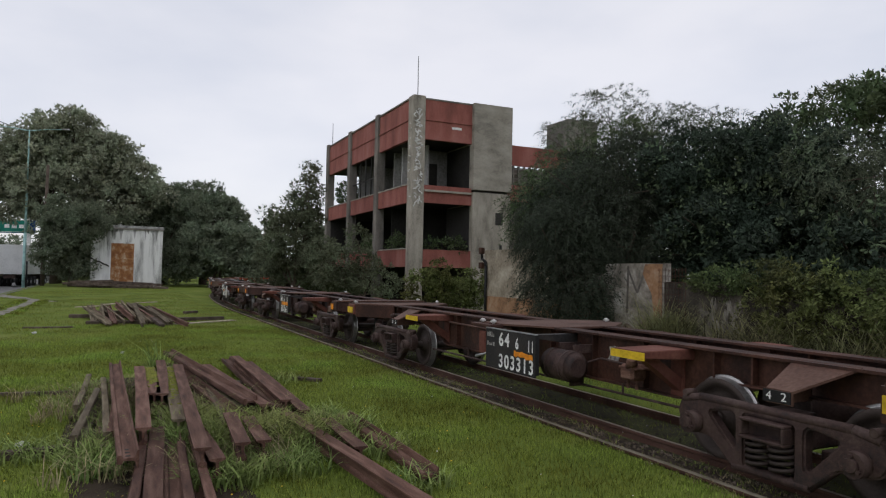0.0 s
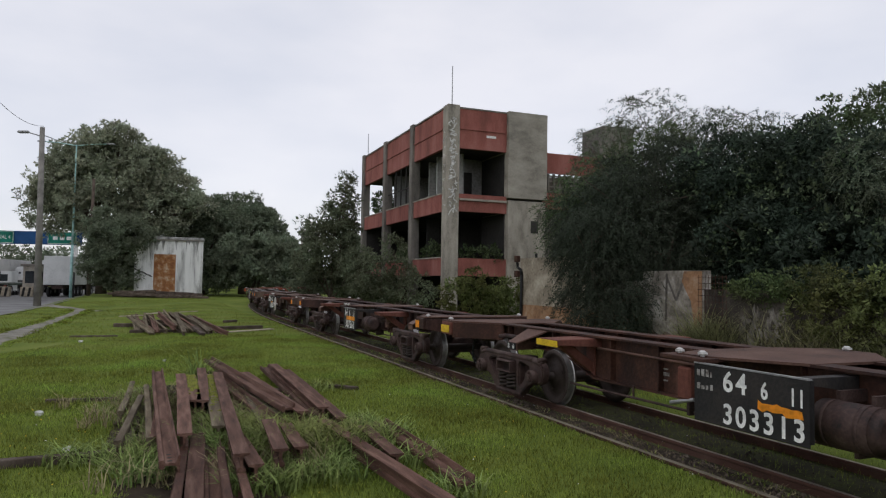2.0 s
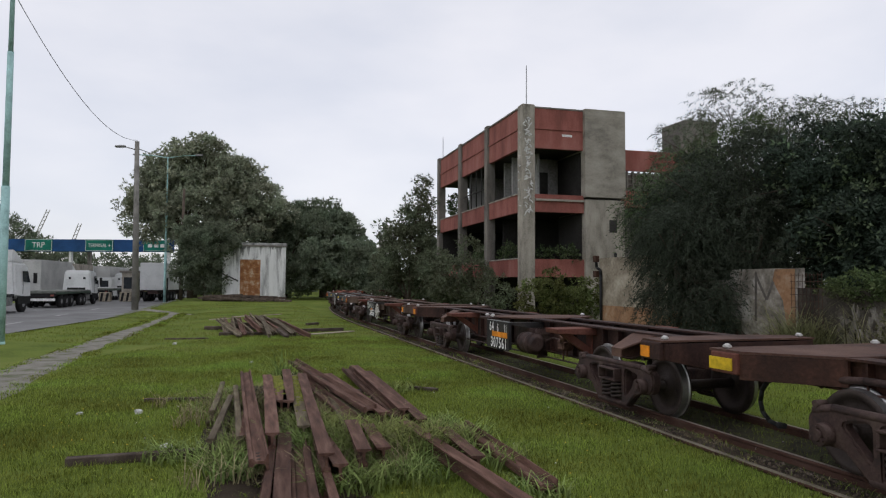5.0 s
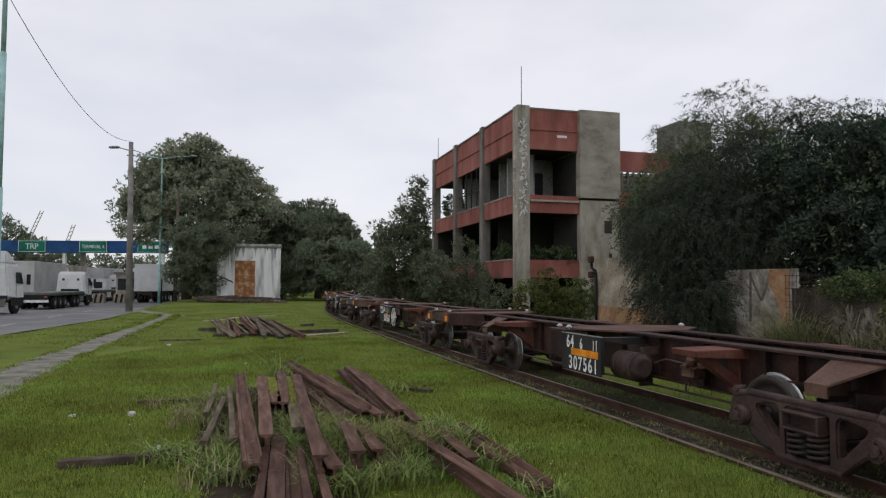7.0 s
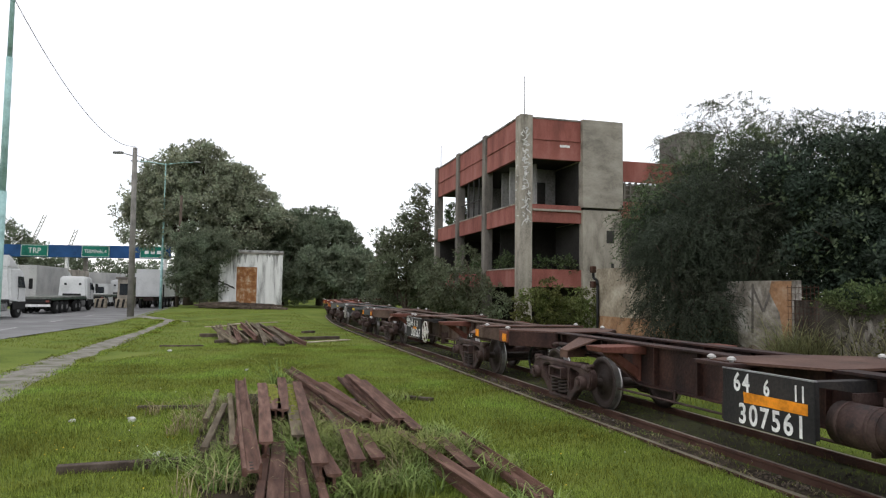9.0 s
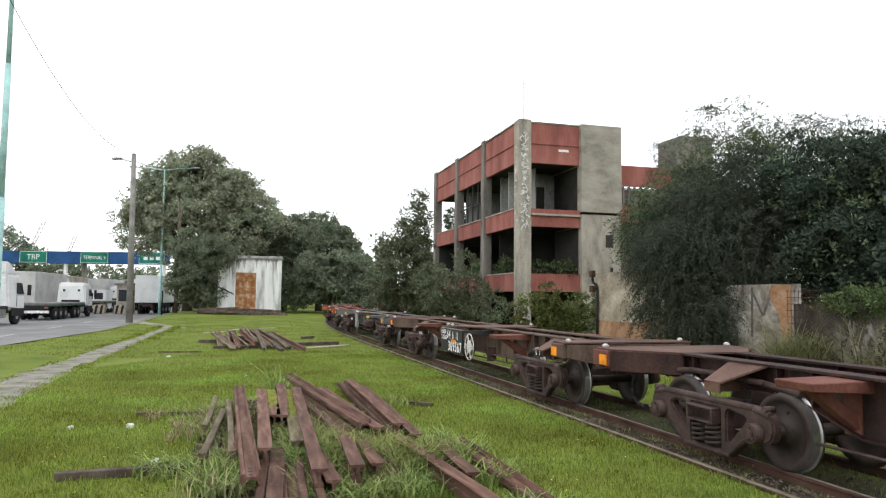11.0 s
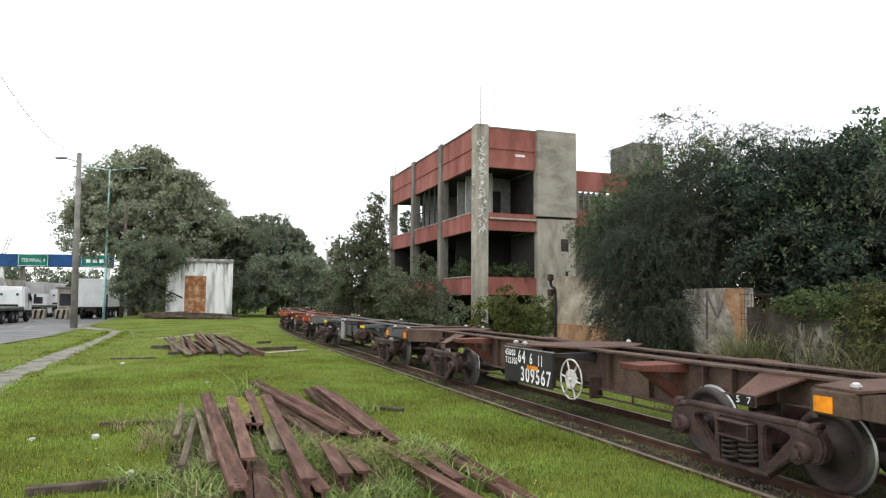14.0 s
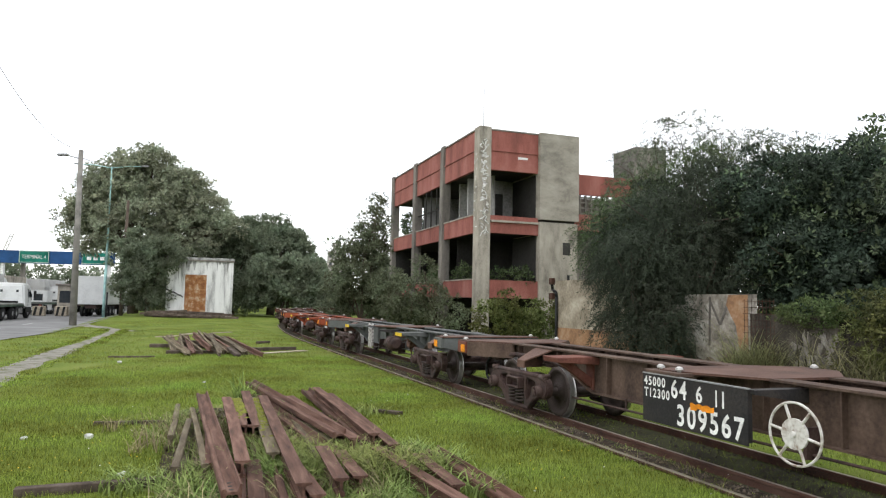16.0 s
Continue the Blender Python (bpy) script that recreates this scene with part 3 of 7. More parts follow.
# before the ruined building
tree(8, -8.6, 39.5, [(-0.3, 0, 3.4, 1.5, 1.6, 1.9), (0.1, 0, 5.2, 1.1, 1.2, 1.4), (-1.2, 0, 2.6, 1.0, 1.1, 1.4), (1.0, 0, 2.2, 1.3, 1.3, 1.4), (0.7, 0, 6.6, 0.8, 0.9, 1.1), (-0.9, 0, 4.6, 1.0, 1.0, 1.1), (0.9, 0, 4.6, 0.8, 0.9, 1.2), (0.8, 0, 7.7, 0.45, 0.5, 0.7), (-1.5, 0, 1.3, 1.0, 1.0, 1.0)], 30000, 0.085, LEAF_J, "slender young tree with light open crown by the ruin", 0.12, 2, 0.42, 0.1, lump=0.45)
tree(9, -3.9, 34.2, [(0, 0, 1.9, 1.0, 0.9, 1.2), (-1.3, 0.6, 2.3, 1.0, 0.9, 1.2), (0.8, -0.5, 1.3, 1.1, 0.9, 0.9), (-0.5, 0.3, 3.5, 0.6, 0.6, 0.9)], 6500, 0.075, LEAF_J, "straggly light-green shrub against the ruined facade", 0.05, 3, 0.4, 0.1, "shrub", "shrub", lump=0.3)
tree(10, -5.8, 36.2, [(0, 0, 2.0, 1.2, 1.1, 1.3), (-0.8, 0.6, 2.8, 0.9, 0.9, 0.9), (0.7, -0.4, 1.4, 1.2, 1.0, 0.9)], 9000, 0.08, LEAF_J, "straggly green shrub against the ruined facade", 0.05, 3, 0.4, 0.1, "shrub", "shrub", lump=0.35)
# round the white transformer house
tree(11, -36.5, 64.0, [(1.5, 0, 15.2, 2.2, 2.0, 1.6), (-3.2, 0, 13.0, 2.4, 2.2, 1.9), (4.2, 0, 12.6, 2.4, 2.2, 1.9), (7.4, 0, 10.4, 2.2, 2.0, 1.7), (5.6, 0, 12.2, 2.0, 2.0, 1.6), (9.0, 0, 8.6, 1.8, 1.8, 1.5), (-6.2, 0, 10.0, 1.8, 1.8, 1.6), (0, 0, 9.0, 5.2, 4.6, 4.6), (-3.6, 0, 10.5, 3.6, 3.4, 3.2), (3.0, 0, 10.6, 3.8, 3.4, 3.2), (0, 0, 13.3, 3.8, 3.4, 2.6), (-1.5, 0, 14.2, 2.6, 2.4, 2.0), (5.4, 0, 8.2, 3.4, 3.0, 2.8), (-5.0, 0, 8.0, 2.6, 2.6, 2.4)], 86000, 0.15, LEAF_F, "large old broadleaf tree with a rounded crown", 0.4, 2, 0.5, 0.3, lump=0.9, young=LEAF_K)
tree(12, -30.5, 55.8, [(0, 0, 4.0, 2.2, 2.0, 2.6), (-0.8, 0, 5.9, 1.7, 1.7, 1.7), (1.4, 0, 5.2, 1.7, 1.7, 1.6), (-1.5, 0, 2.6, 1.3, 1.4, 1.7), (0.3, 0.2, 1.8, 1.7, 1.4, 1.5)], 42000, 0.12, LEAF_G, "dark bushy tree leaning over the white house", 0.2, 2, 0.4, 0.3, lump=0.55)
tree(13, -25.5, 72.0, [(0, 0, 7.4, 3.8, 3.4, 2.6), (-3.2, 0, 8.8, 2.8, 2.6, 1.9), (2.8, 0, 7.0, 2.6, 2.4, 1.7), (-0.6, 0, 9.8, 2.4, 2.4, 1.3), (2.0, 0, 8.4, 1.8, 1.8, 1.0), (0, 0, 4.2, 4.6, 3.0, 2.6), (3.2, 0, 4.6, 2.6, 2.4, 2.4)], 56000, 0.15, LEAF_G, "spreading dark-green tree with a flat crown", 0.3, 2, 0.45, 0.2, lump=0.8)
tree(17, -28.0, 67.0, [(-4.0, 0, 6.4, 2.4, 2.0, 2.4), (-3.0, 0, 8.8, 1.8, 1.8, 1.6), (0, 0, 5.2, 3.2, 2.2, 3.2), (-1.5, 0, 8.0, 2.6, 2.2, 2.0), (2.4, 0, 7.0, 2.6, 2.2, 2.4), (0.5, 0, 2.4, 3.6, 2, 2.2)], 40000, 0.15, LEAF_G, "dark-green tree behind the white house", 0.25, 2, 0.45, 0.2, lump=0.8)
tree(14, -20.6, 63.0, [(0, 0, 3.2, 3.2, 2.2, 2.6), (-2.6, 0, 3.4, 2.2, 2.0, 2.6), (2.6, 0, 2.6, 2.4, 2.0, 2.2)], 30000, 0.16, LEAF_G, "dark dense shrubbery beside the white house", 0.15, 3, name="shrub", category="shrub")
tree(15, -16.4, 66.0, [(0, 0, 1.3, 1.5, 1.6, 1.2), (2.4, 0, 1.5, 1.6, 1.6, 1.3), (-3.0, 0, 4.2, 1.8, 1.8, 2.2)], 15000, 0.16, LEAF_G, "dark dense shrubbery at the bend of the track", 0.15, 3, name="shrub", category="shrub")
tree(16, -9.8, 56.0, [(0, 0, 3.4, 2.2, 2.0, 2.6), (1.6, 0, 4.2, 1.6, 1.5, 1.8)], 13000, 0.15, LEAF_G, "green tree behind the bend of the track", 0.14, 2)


# ---- boundary wall ----
def wall_pose(s, perp):
    p = U * s + NRM * perp
    return Matrix.Translation((p[0], p[1], 0)) @ pose(0, 0, 0, 0, 0, 90 + 26.04)


WALL = mat("peeling_wall_plaster", (0.25, 0.225, 0.19), 0.9, scale=1.6, fine=12, dark=(0.09, 0.078, 0.065), light=(0.52, 0.49, 0.45), bump=0.6)
W = wall_pose(0, 12.62)
tagged(block("wall_boundary", WALL, 12.95, 15.2, -0.12, 0.12, -0.1, 2.22, m=W), "stained peeling plaster boundary wall along the railway", "wall", kind="structure")
OLDWALL = streak_mat("dark_damp_plaster", (0.07, 0.06, 0.048), (0.022, 0.019, 0.016), (0.17, 0.15, 0.125), 2.4, 0.4, 0.95)
tagged(block("wall_boundary_old", OLDWALL, -28, 12.95, -0.1, 0.1, -0.1, 1.75, m=W), "dark stained old boundary wall behind reeds", "wall", kind="structure")
tagged(block("wall_orange", ORANGEW, 15.3, 22.2, -0.1, 0.12, -0.1, 1.05, m=wall_pose(0, 12.7)), "faded orange lower wall with pale plaster above", "wall", kind="structure")
BEIGE = mat("stained_beige_plaster", (0.27, 0.23, 0.175), 0.9, scale=1.3, fine=12, dark=(0.14, 0.115, 0.085), light=(0.44, 0.39, 0.31), bump=0.5)
tagged(block("wall_orange_top", BEIGE, 18.0, 22.2, -0.08, 0.12, 1.05, 2.75, m=wall_pose(0, 12.7)), "pale stained plaster wall beside the ruin", "wall", kind="structure")
tagged(block("wall_low", WALL, 15.3, 17.9, -0.08, 0.12, 1.05, 1.95, m=wall_pose(0, 12.7)), "stained plaster wall behind the drooping shrub", "wall", kind="structure")


def wall_pipe():
    pipe = thing("drain_pipe", wall_pose(0, 12.7), "dark bent drain pipe fixed to the beige wall", "pipe")
    bm = bmesh.new()
    pts = [Vector((22.02, 0.18, 0.0)), Vector((22.02, 0.18, 2.15)), Vector((22.06, 0.18, 2.32)), Vector((22.3, 0.18, 2.42)), Vector((22.36, 0.18, 2.7))]
    for p, q in zip(pts, pts[1:]):
        tube(bm, p, q, 0.05, 0.05, 8)
    part("pipe", bm, HOSE, pipe)
    for z in (2.2, 2.75):
        block("meter_box", RAILSTEEL, 22.2, 22.42, 0.12, 0.28, z - 0.14, z + 0.1, pipe, 0.02, "rusty meter box")


wall_pipe()
MOTTLED = streak_mat("mottled_plaster", (0.2, 0.18, 0.155), (0.05, 0.043, 0.036), (0.4, 0.37, 0.335), 5.0, 0.5, 0.95)
GRAFFITI = mat("dark_spray_paint", (0.12, 0.108, 0.095), 0.9, scale=5, fine=30)
BAREBRICK = mat("bare_crumbling_brick", (0.17, 0.125, 0.1), 0.95, scale=4, fine=16, dark=(0.06, 0.045, 0.036), light=(0.3, 0.24, 0.2), bump=0.9)


def wall_marks():
    """Orange remains of paint, bare lower bricks and a painted zigzag on the bare length of wall."""
    bm = bmesh.new()
    prism(bm, [(13.0, 2.2), (13.62, 2.2), (13.7, 1.95), (13.55, 1.7), (13.38, 1.45), (13.3, 1.0), (13.22, 0.7), (13.0, 0.6)], 0.118, 0.126)
    tagged(part("wall_paint_patch", bm, ORANGEW, None, "patch of old orange paint on the boundary wall", W), category="paint", kind="structure")
    rng = random.Random(8)
    bm = bmesh.new()
    top = [(15.18 - 0.1 * k, 0.62 + 0.22 * math.sin(k * 0.7) * math.sin(k * 0.23 + 1) + rng.uniform(-0.06, 0.06)) for k in range(23)]
    prism(bm, [(15.18, -0.05)] + top + [(12.98, -0.05)], 0.117, 0.128)
    tagged(part("wall_bare_brick", bm, BAREBRICK, None, "bare crumbling brick where the plaster has fallen off", W), category="brickwork", kind="structure")
    bm = bmesh.new()
    for a, b in (((14.25, 2.15), (14.28, 0.9)), ((14.25, 2.05), (13.9, 1.45)), ((13.9, 1.45), (13.68, 1.9))):
        d = Vector((b[0] - a[0], b[1] - a[1])).normalized() * 0.033
        s = Vector((-d.y, d.x)) * 1.1
        prism(bm, [(a[0] - s.x, a[1] - s.y), (b[0] - s.x, b[1] - s.y), (b[0] + s.x, b[1] + s.y), (a[0] + s.x, a[1] + s.y)], 0.127, 0.131)
    tagged(part("wall_graffiti", bm, GRAFFITI, None, "dark painted zigzag scrawl on the boundary wall", W), category="graffiti", kind="structure")
    rng = random.Random(31)
    bm = bmesh.new()
    for k in range(60):
        w, h, n = rng.uniform(0.05, 0.24), rng.uniform(0.08, 0.34), 9
        x0, z0 = rng.uniform(10.6, 11.8), 0.2 + 1.15 * rng.random()
        prism(bm, [(x0 + w / 2 * math.cos(-6.283 * i / n) * rng.uniform(0.4, 1.25), z0 + h / 2 * math.sin(-6.283 * i / n) * rng.uniform(0.45, 1.3)) for i in range(n)], 0.098, 0.1015 + 0.0004 * k)
    tagged(part("wall_plaster_patch", bm, MOTTLED, None, "pale ragged patches of plaster left on the dark wall", W), category="plaster", kind="structure")
    fence = thing("wire_mesh_panel", W, "rusty wire mesh panel leaning by the boundary wall", "fence")
    for k in range(9):
        bm = bmesh.new()
        tube(bm, (12.15 + 0.11 * k, 0.2, 0.0), (12.15 + 0.11 * k, 0.2, 2.1), 0.006, 0.006, 5)
        part("upright_wire", bm, RAILSTEEL, fence)
    for k in range(14):
        bm = bmesh.new()
        tube(bm, (12.12, 0.208, 0.1 + 0.15 * k), (13.06, 0.208, 0.1 + 0.15 * k), 0.006, 0.006, 5)
        part("cross_wire", bm, RAILSTEEL, fence)


wall_marks()

# ---- ruined building ----
BM = Matrix.Translation((-1.66, 34.0, 0)) @ pose(0, 0, 0, 0, 0, 24.8)
ruin = thing("ruined_building", BM, "abandoned three-storey concrete building with red bands and empty openings", "building")


def bpart(name, material, *a, label="", bev=0.0):
    return block(name, material, *a, parent=ruin, label=label, bev=bev)


SCRAWL = mat("chalky_paint", (0.6, 0.59, 0.57), 0.9, scale=6, fine=30, bump=0.0)


def build_ruin():
    ys = (0.0, 5.3, 10.6, 15.9)
    bpart("corner_column", CONC, 0, 0.68, -0.02, 0.66, -0.1, 10.85, bev=0.03, label="graffitied weathered concrete corner column")
    for y in ys[1:]:
        bpart("column", CONC2, -0.12, 0.4, y - 0.25, y + 0.25, -0.1, 10.85, bev=0.03)
    for z0, z1, nm in ((8.65, 10.68, "parapet"), (5.42, 6.32, "spandrel"), (2.15, 3.05, "spandrel")):
        for a, b in zip(ys, ys[1:]):
            bpart(nm, REDPAINT, 0.02, 0.2, a + (0.66 if a == 0 else 0.25), b - 0.25, z0, z1, label="faded red painted concrete band")
        bpart(nm, REDPAINT, 0.68, 3.4, 0.05, 0.25, z0, z1, label="faded red painted concrete band")
    # slabs and lower inner walls have the interior's shade in their colour
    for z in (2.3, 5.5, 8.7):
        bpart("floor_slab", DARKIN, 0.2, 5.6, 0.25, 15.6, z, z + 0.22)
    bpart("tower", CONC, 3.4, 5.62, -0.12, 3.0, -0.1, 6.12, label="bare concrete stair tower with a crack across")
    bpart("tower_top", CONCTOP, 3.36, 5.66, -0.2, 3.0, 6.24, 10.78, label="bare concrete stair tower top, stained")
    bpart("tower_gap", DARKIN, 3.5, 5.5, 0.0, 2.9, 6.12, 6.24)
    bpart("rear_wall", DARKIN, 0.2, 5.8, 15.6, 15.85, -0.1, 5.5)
    # dark sheets added on the tower's inner face in place of shade
    bpart("tower_lining", DARKIN, 3.36, 3.397, 0.26, 3.0, -0.1, 5.45, label="dark lining inside the ruin, interior shade in its colour")
    bpart("tower_lining", DARKIN, 3.33, 3.357, 0.26, 3.0, 5.75, 8.6, label="dark lining inside the ruin, interior shade in its colour")
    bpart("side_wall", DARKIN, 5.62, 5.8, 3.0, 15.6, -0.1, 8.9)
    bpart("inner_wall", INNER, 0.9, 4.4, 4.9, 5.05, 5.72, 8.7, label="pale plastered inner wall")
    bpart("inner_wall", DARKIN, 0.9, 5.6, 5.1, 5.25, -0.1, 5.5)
    bpart("inner_wall", INNER, 4.6, 4.75, 0.3, 15.0, 5.72, 8.7)
    bpart("inner_wall", INNER, 0.6, 4.4, 10.5, 10.65, 5.72, 8.7)
    # dark sheet standing for the shade of an open doorway
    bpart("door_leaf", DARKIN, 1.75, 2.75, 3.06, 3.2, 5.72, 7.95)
    bpart("inner_wall", INNER, 0.68, 1.75, 3.1, 3.22, 5.72, 8.7)
    bpart("inner_wall", INNER, 2.75, 4.5, 3.1, 3.22, 5.72, 8.7)
    bpart("inner_wall", INNER, 1.75, 2.75, 3.1, 3.22, 7.95, 8.7)
    bpart("inner_wall", INNER, 1.5, 1.62, 1.6, 4.9, 5.72, 8.68, label="pale plastered inner wall")
    bpart("wing_band", REDPAINT, 5.66, 10.2, 1.5, 1.7, 8.02, 9.15, label="faded red painted concrete band")
    bpart("wing_wall", CONC2, 5.66, 10.2, 2.6, 2.8, -0.1, 8.0)
    for k in range(11):
        bpart("louvre", CONC2, 5.7 + 0.36 * k, 5.8 + 0.36 * k, 1.6, 1.75, 6.9, 8.0)
    for k in range(4):
        bpart("louvre", CONC2, 5.7, 9.4, 1.62, 1.73, 6.95 + 0.3 * k, 7.02 + 0.3 * k)
    bpart("wing_band", REDPAINT, 5.66, 10.2, 1.5, 1.7, 6.0, 6.9)
    bpart("chimney_block", CONC2, 10.2, 12.3, 1.2, 3.4, -0.1, 11.0)
    # ledges, pipe, broken plaster, rails and rubble plants
    for a, b in zip(ys, ys[1:]):
        bpart("ledge", REDPAINT, -0.03, 0.03, a + (0.66 if a == 0 else 0.25), b - 0.25, 9.62, 9.7)
        bpart("sill", CONC, -0.02, 0.22, a + (0.66 if a == 0 else 0.25), b - 0.25, 6.32, 6.38)
        bpart("sill", CONC, -0.02, 0.22, a + (0.66 if a == 0 else 0.25), b - 0.25, 3.05, 3.11)
    bpart("ledge", REDPAINT, 0.68, 3.4, -0.0, 0.06, 9.62, 9.7)
    bpart("coping", CONC2, -0.03, 0.24, 0.6, 15.7, 10.68, 10.76)
    bpart("coping", CONC2, 0.6, 3.42, 0.02, 0.28, 10.68, 10.76)
    bpart("slab_nose", CONC, 0.7, 3.38, -0.06, 0.06, 5.98, 6.08, label="broken concrete slab nose")
    bpart("name_plate", WHITE, 2.2, 2.75, 0.035, 0.05, 9.3, 9.42)
    # flat dark sheet in place of a shaded opening
    bpart("tower_window", DARKIN, 4.75, 5.2, -0.125, -0.1, 4.45, 5.1)
    for k in range(5):
        bpart("inner_post", CONC2, 1.2 + 0.8 * k, 1.35 + 0.8 * k, 3.2, 3.35, 5.72, 8.7)
    for y0 in (5.7, 6.7, 7.7, 8.7):
        bpart("window_bar", DARKIN, 0.1, 0.16, y0, y0 + 0.07, 6.35, 8.65)
    bpart("window_bar", DARKIN, 0.1, 0.16, 5.6, 10.3, 7.3, 7.37)
    bm = bmesh.new()
    tube(bm, (5.3, -0.2, 0.1), (5.3, -0.2, 2.6), 0.07, 0.07, 8)
    tube(bm, (5.3, -0.2, 2.6), (5.05, -0.2, 2.75), 0.07, 0.07, 8)
    tube(bm, (5.05, -0.2, 2.75), (5.05, -0.2, 3.4), 0.07, 0.07, 8)
    part("drain_pipe", bm, HOSE, ruin, "dark drain pipe down the tower")
    # white scrawls on the corner column
    rng = random.Random(11)
    for k in range(44):
        bm = bmesh.new()
        z = 10.1 - k * 0.112 + rng.uniform(-0.05, 0.05)
        x = rng.uniform(0.14, 0.46)
        pts = [Vector((x + rng.uniform(-0.12, 0.16), -0.028, z + rng.uniform(-0.14, 0.14))) for _ in range(4)]
        for p, q in zip(pts, pts[1:]):
            tube(bm, p, q, 0.03, 0.024, 4)
        part("scrawl", bm, SCRAWL, ruin)
    for k in range(10):
        bm = bmesh.new()
        pts = [Vector((-0.008, rng.uniform(0.1, 0.6), 9.5 - k * 0.42 + rng.uniform(-0.12, 0.12))) for _ in range(3)]
        for p, q in zip(pts, pts[1:]):
            tube(bm, p, q, 0.016, 0.012, 4)
        part("scrawl", bm, SCRAWL, ruin)
    for x, y, h in ((0.35, 0.3, 2.2), (0.2, 15.7, 1.7)):
        bm = bmesh.new()
        tube(bm, (x, y, 10.7), (x, y, 10.7 + h), 0.03, 0.02, 6)
        part("antenna_rod", bm, METAL, ruin)


build_ruin()

# ---- white transformer house ----
SOOTY = streak_mat("mouldy_limewash", (0.32, 0.32, 0.305), (0.09, 0.09, 0.085), (0.52, 0.52, 0.5), 2.5, 0.5, 0.9)
HM = Matrix.Translation((-29.05, 56.12, 0.1)) @ pose(0, 0, 0, 0, 0, 24)
house = thing("transformer_house", HM, "small white limewashed flat-roofed block house, black streaks and rusty door", "building")
block("body", LIMEWASH, 0, 5.45, 0, 4.2, -0.1, 4.95, house, 0.03)
block("roof_slab", SOOTY, -0.06, 5.51, -0.06, 4.26, 4.95, 5.22, house, 0.03)
block("door", DOORRUST, 1.5, 3.25, -0.03, 0.0, 0.05, 3.72, house, label="rusty peeling sheet-metal door")
block("door_frame", LIMEWASH, 1.38, 1.5, -0.06, 0, 0.0, 3.84, house)
block("door_frame", LIMEWASH, 3.25, 3.37, -0.06, 0, 0.0, 3.84, house)
block("drip_edge", CONC2, -0.09, 5.54, -0.1, -0.06, 4.9, 5.02, house)
rng_h = random.Random(4)
for k in range(5):
    bm = bmesh.new()
    p = Vector((0.02 + 0.27 * k, -0.006, 2.45 - 0.12 * k - 0.04 * (k % 2)))
    q = Vector((0.3 + 0.27 * k, -0.006, 2.33 - 0.12 * k + rng_h.uniform(-0.1, 0.1)))
    tube(bm, p, q, 0.07, 0.05, 5)
    part("crack", bm, DARKIN, house, "dark crack in the limewash")
for k in range(22):
    # black runs of mould below the roof slab
    x, w, z = rng_h.uniform(0.1, 5.3), rng_h.uniform(0.03, 0.11), 4.94 - rng_h.random() ** 2 * 2.6 - 0.25
    if 1.3 < x < 3.45:
        z = max(z, 3.95)
    bm = bmesh.new()
    prism(bm, [(x - w * 1.5, 4.94), (x + w * 1.5, 4.94), (x + w * 0.8, (4.94 * 2 + z) / 3), (x + w * 0.5, (4.94 + z * 2) / 3), (x, z), (x - w * 0.4, (4.94 + z * 2) / 3), (x - w, (4.94 * 2 + z) / 3)], -0.005, 0.002)
    part("mould_streak", bm, SOOTY, house, "black run of mould on the limewash")
block("door_lintel", LIMEWASH, 1.5, 3.25, -0.06, 0, 3.72, 3.84, house)


# ---- wagons ----
AXLE = 0.505
WHEEL_R = 0.385
BASE = 0.79


def rounded(pts, r=0.05, n=3):
    """A closed outline with its corners rounded."""
    out = []
    for k, p in enumerate(pts):
        a, b, c = Vector(pts[k - 1]), Vector(p), Vector(pts[(k + 1) % len(pts)])
        d0, d1 = (a - b), (c - b)
        e = min(r, d0.length * 0.4, d1.length * 0.4)
        p0, p1 = b + d0.normalized() * e, b + d1.normalized() * e
        for i in range(n + 1):
            f = i / n
            out.append(p0.lerp(b, f).lerp(b.lerp(p1, f), f))
    return out


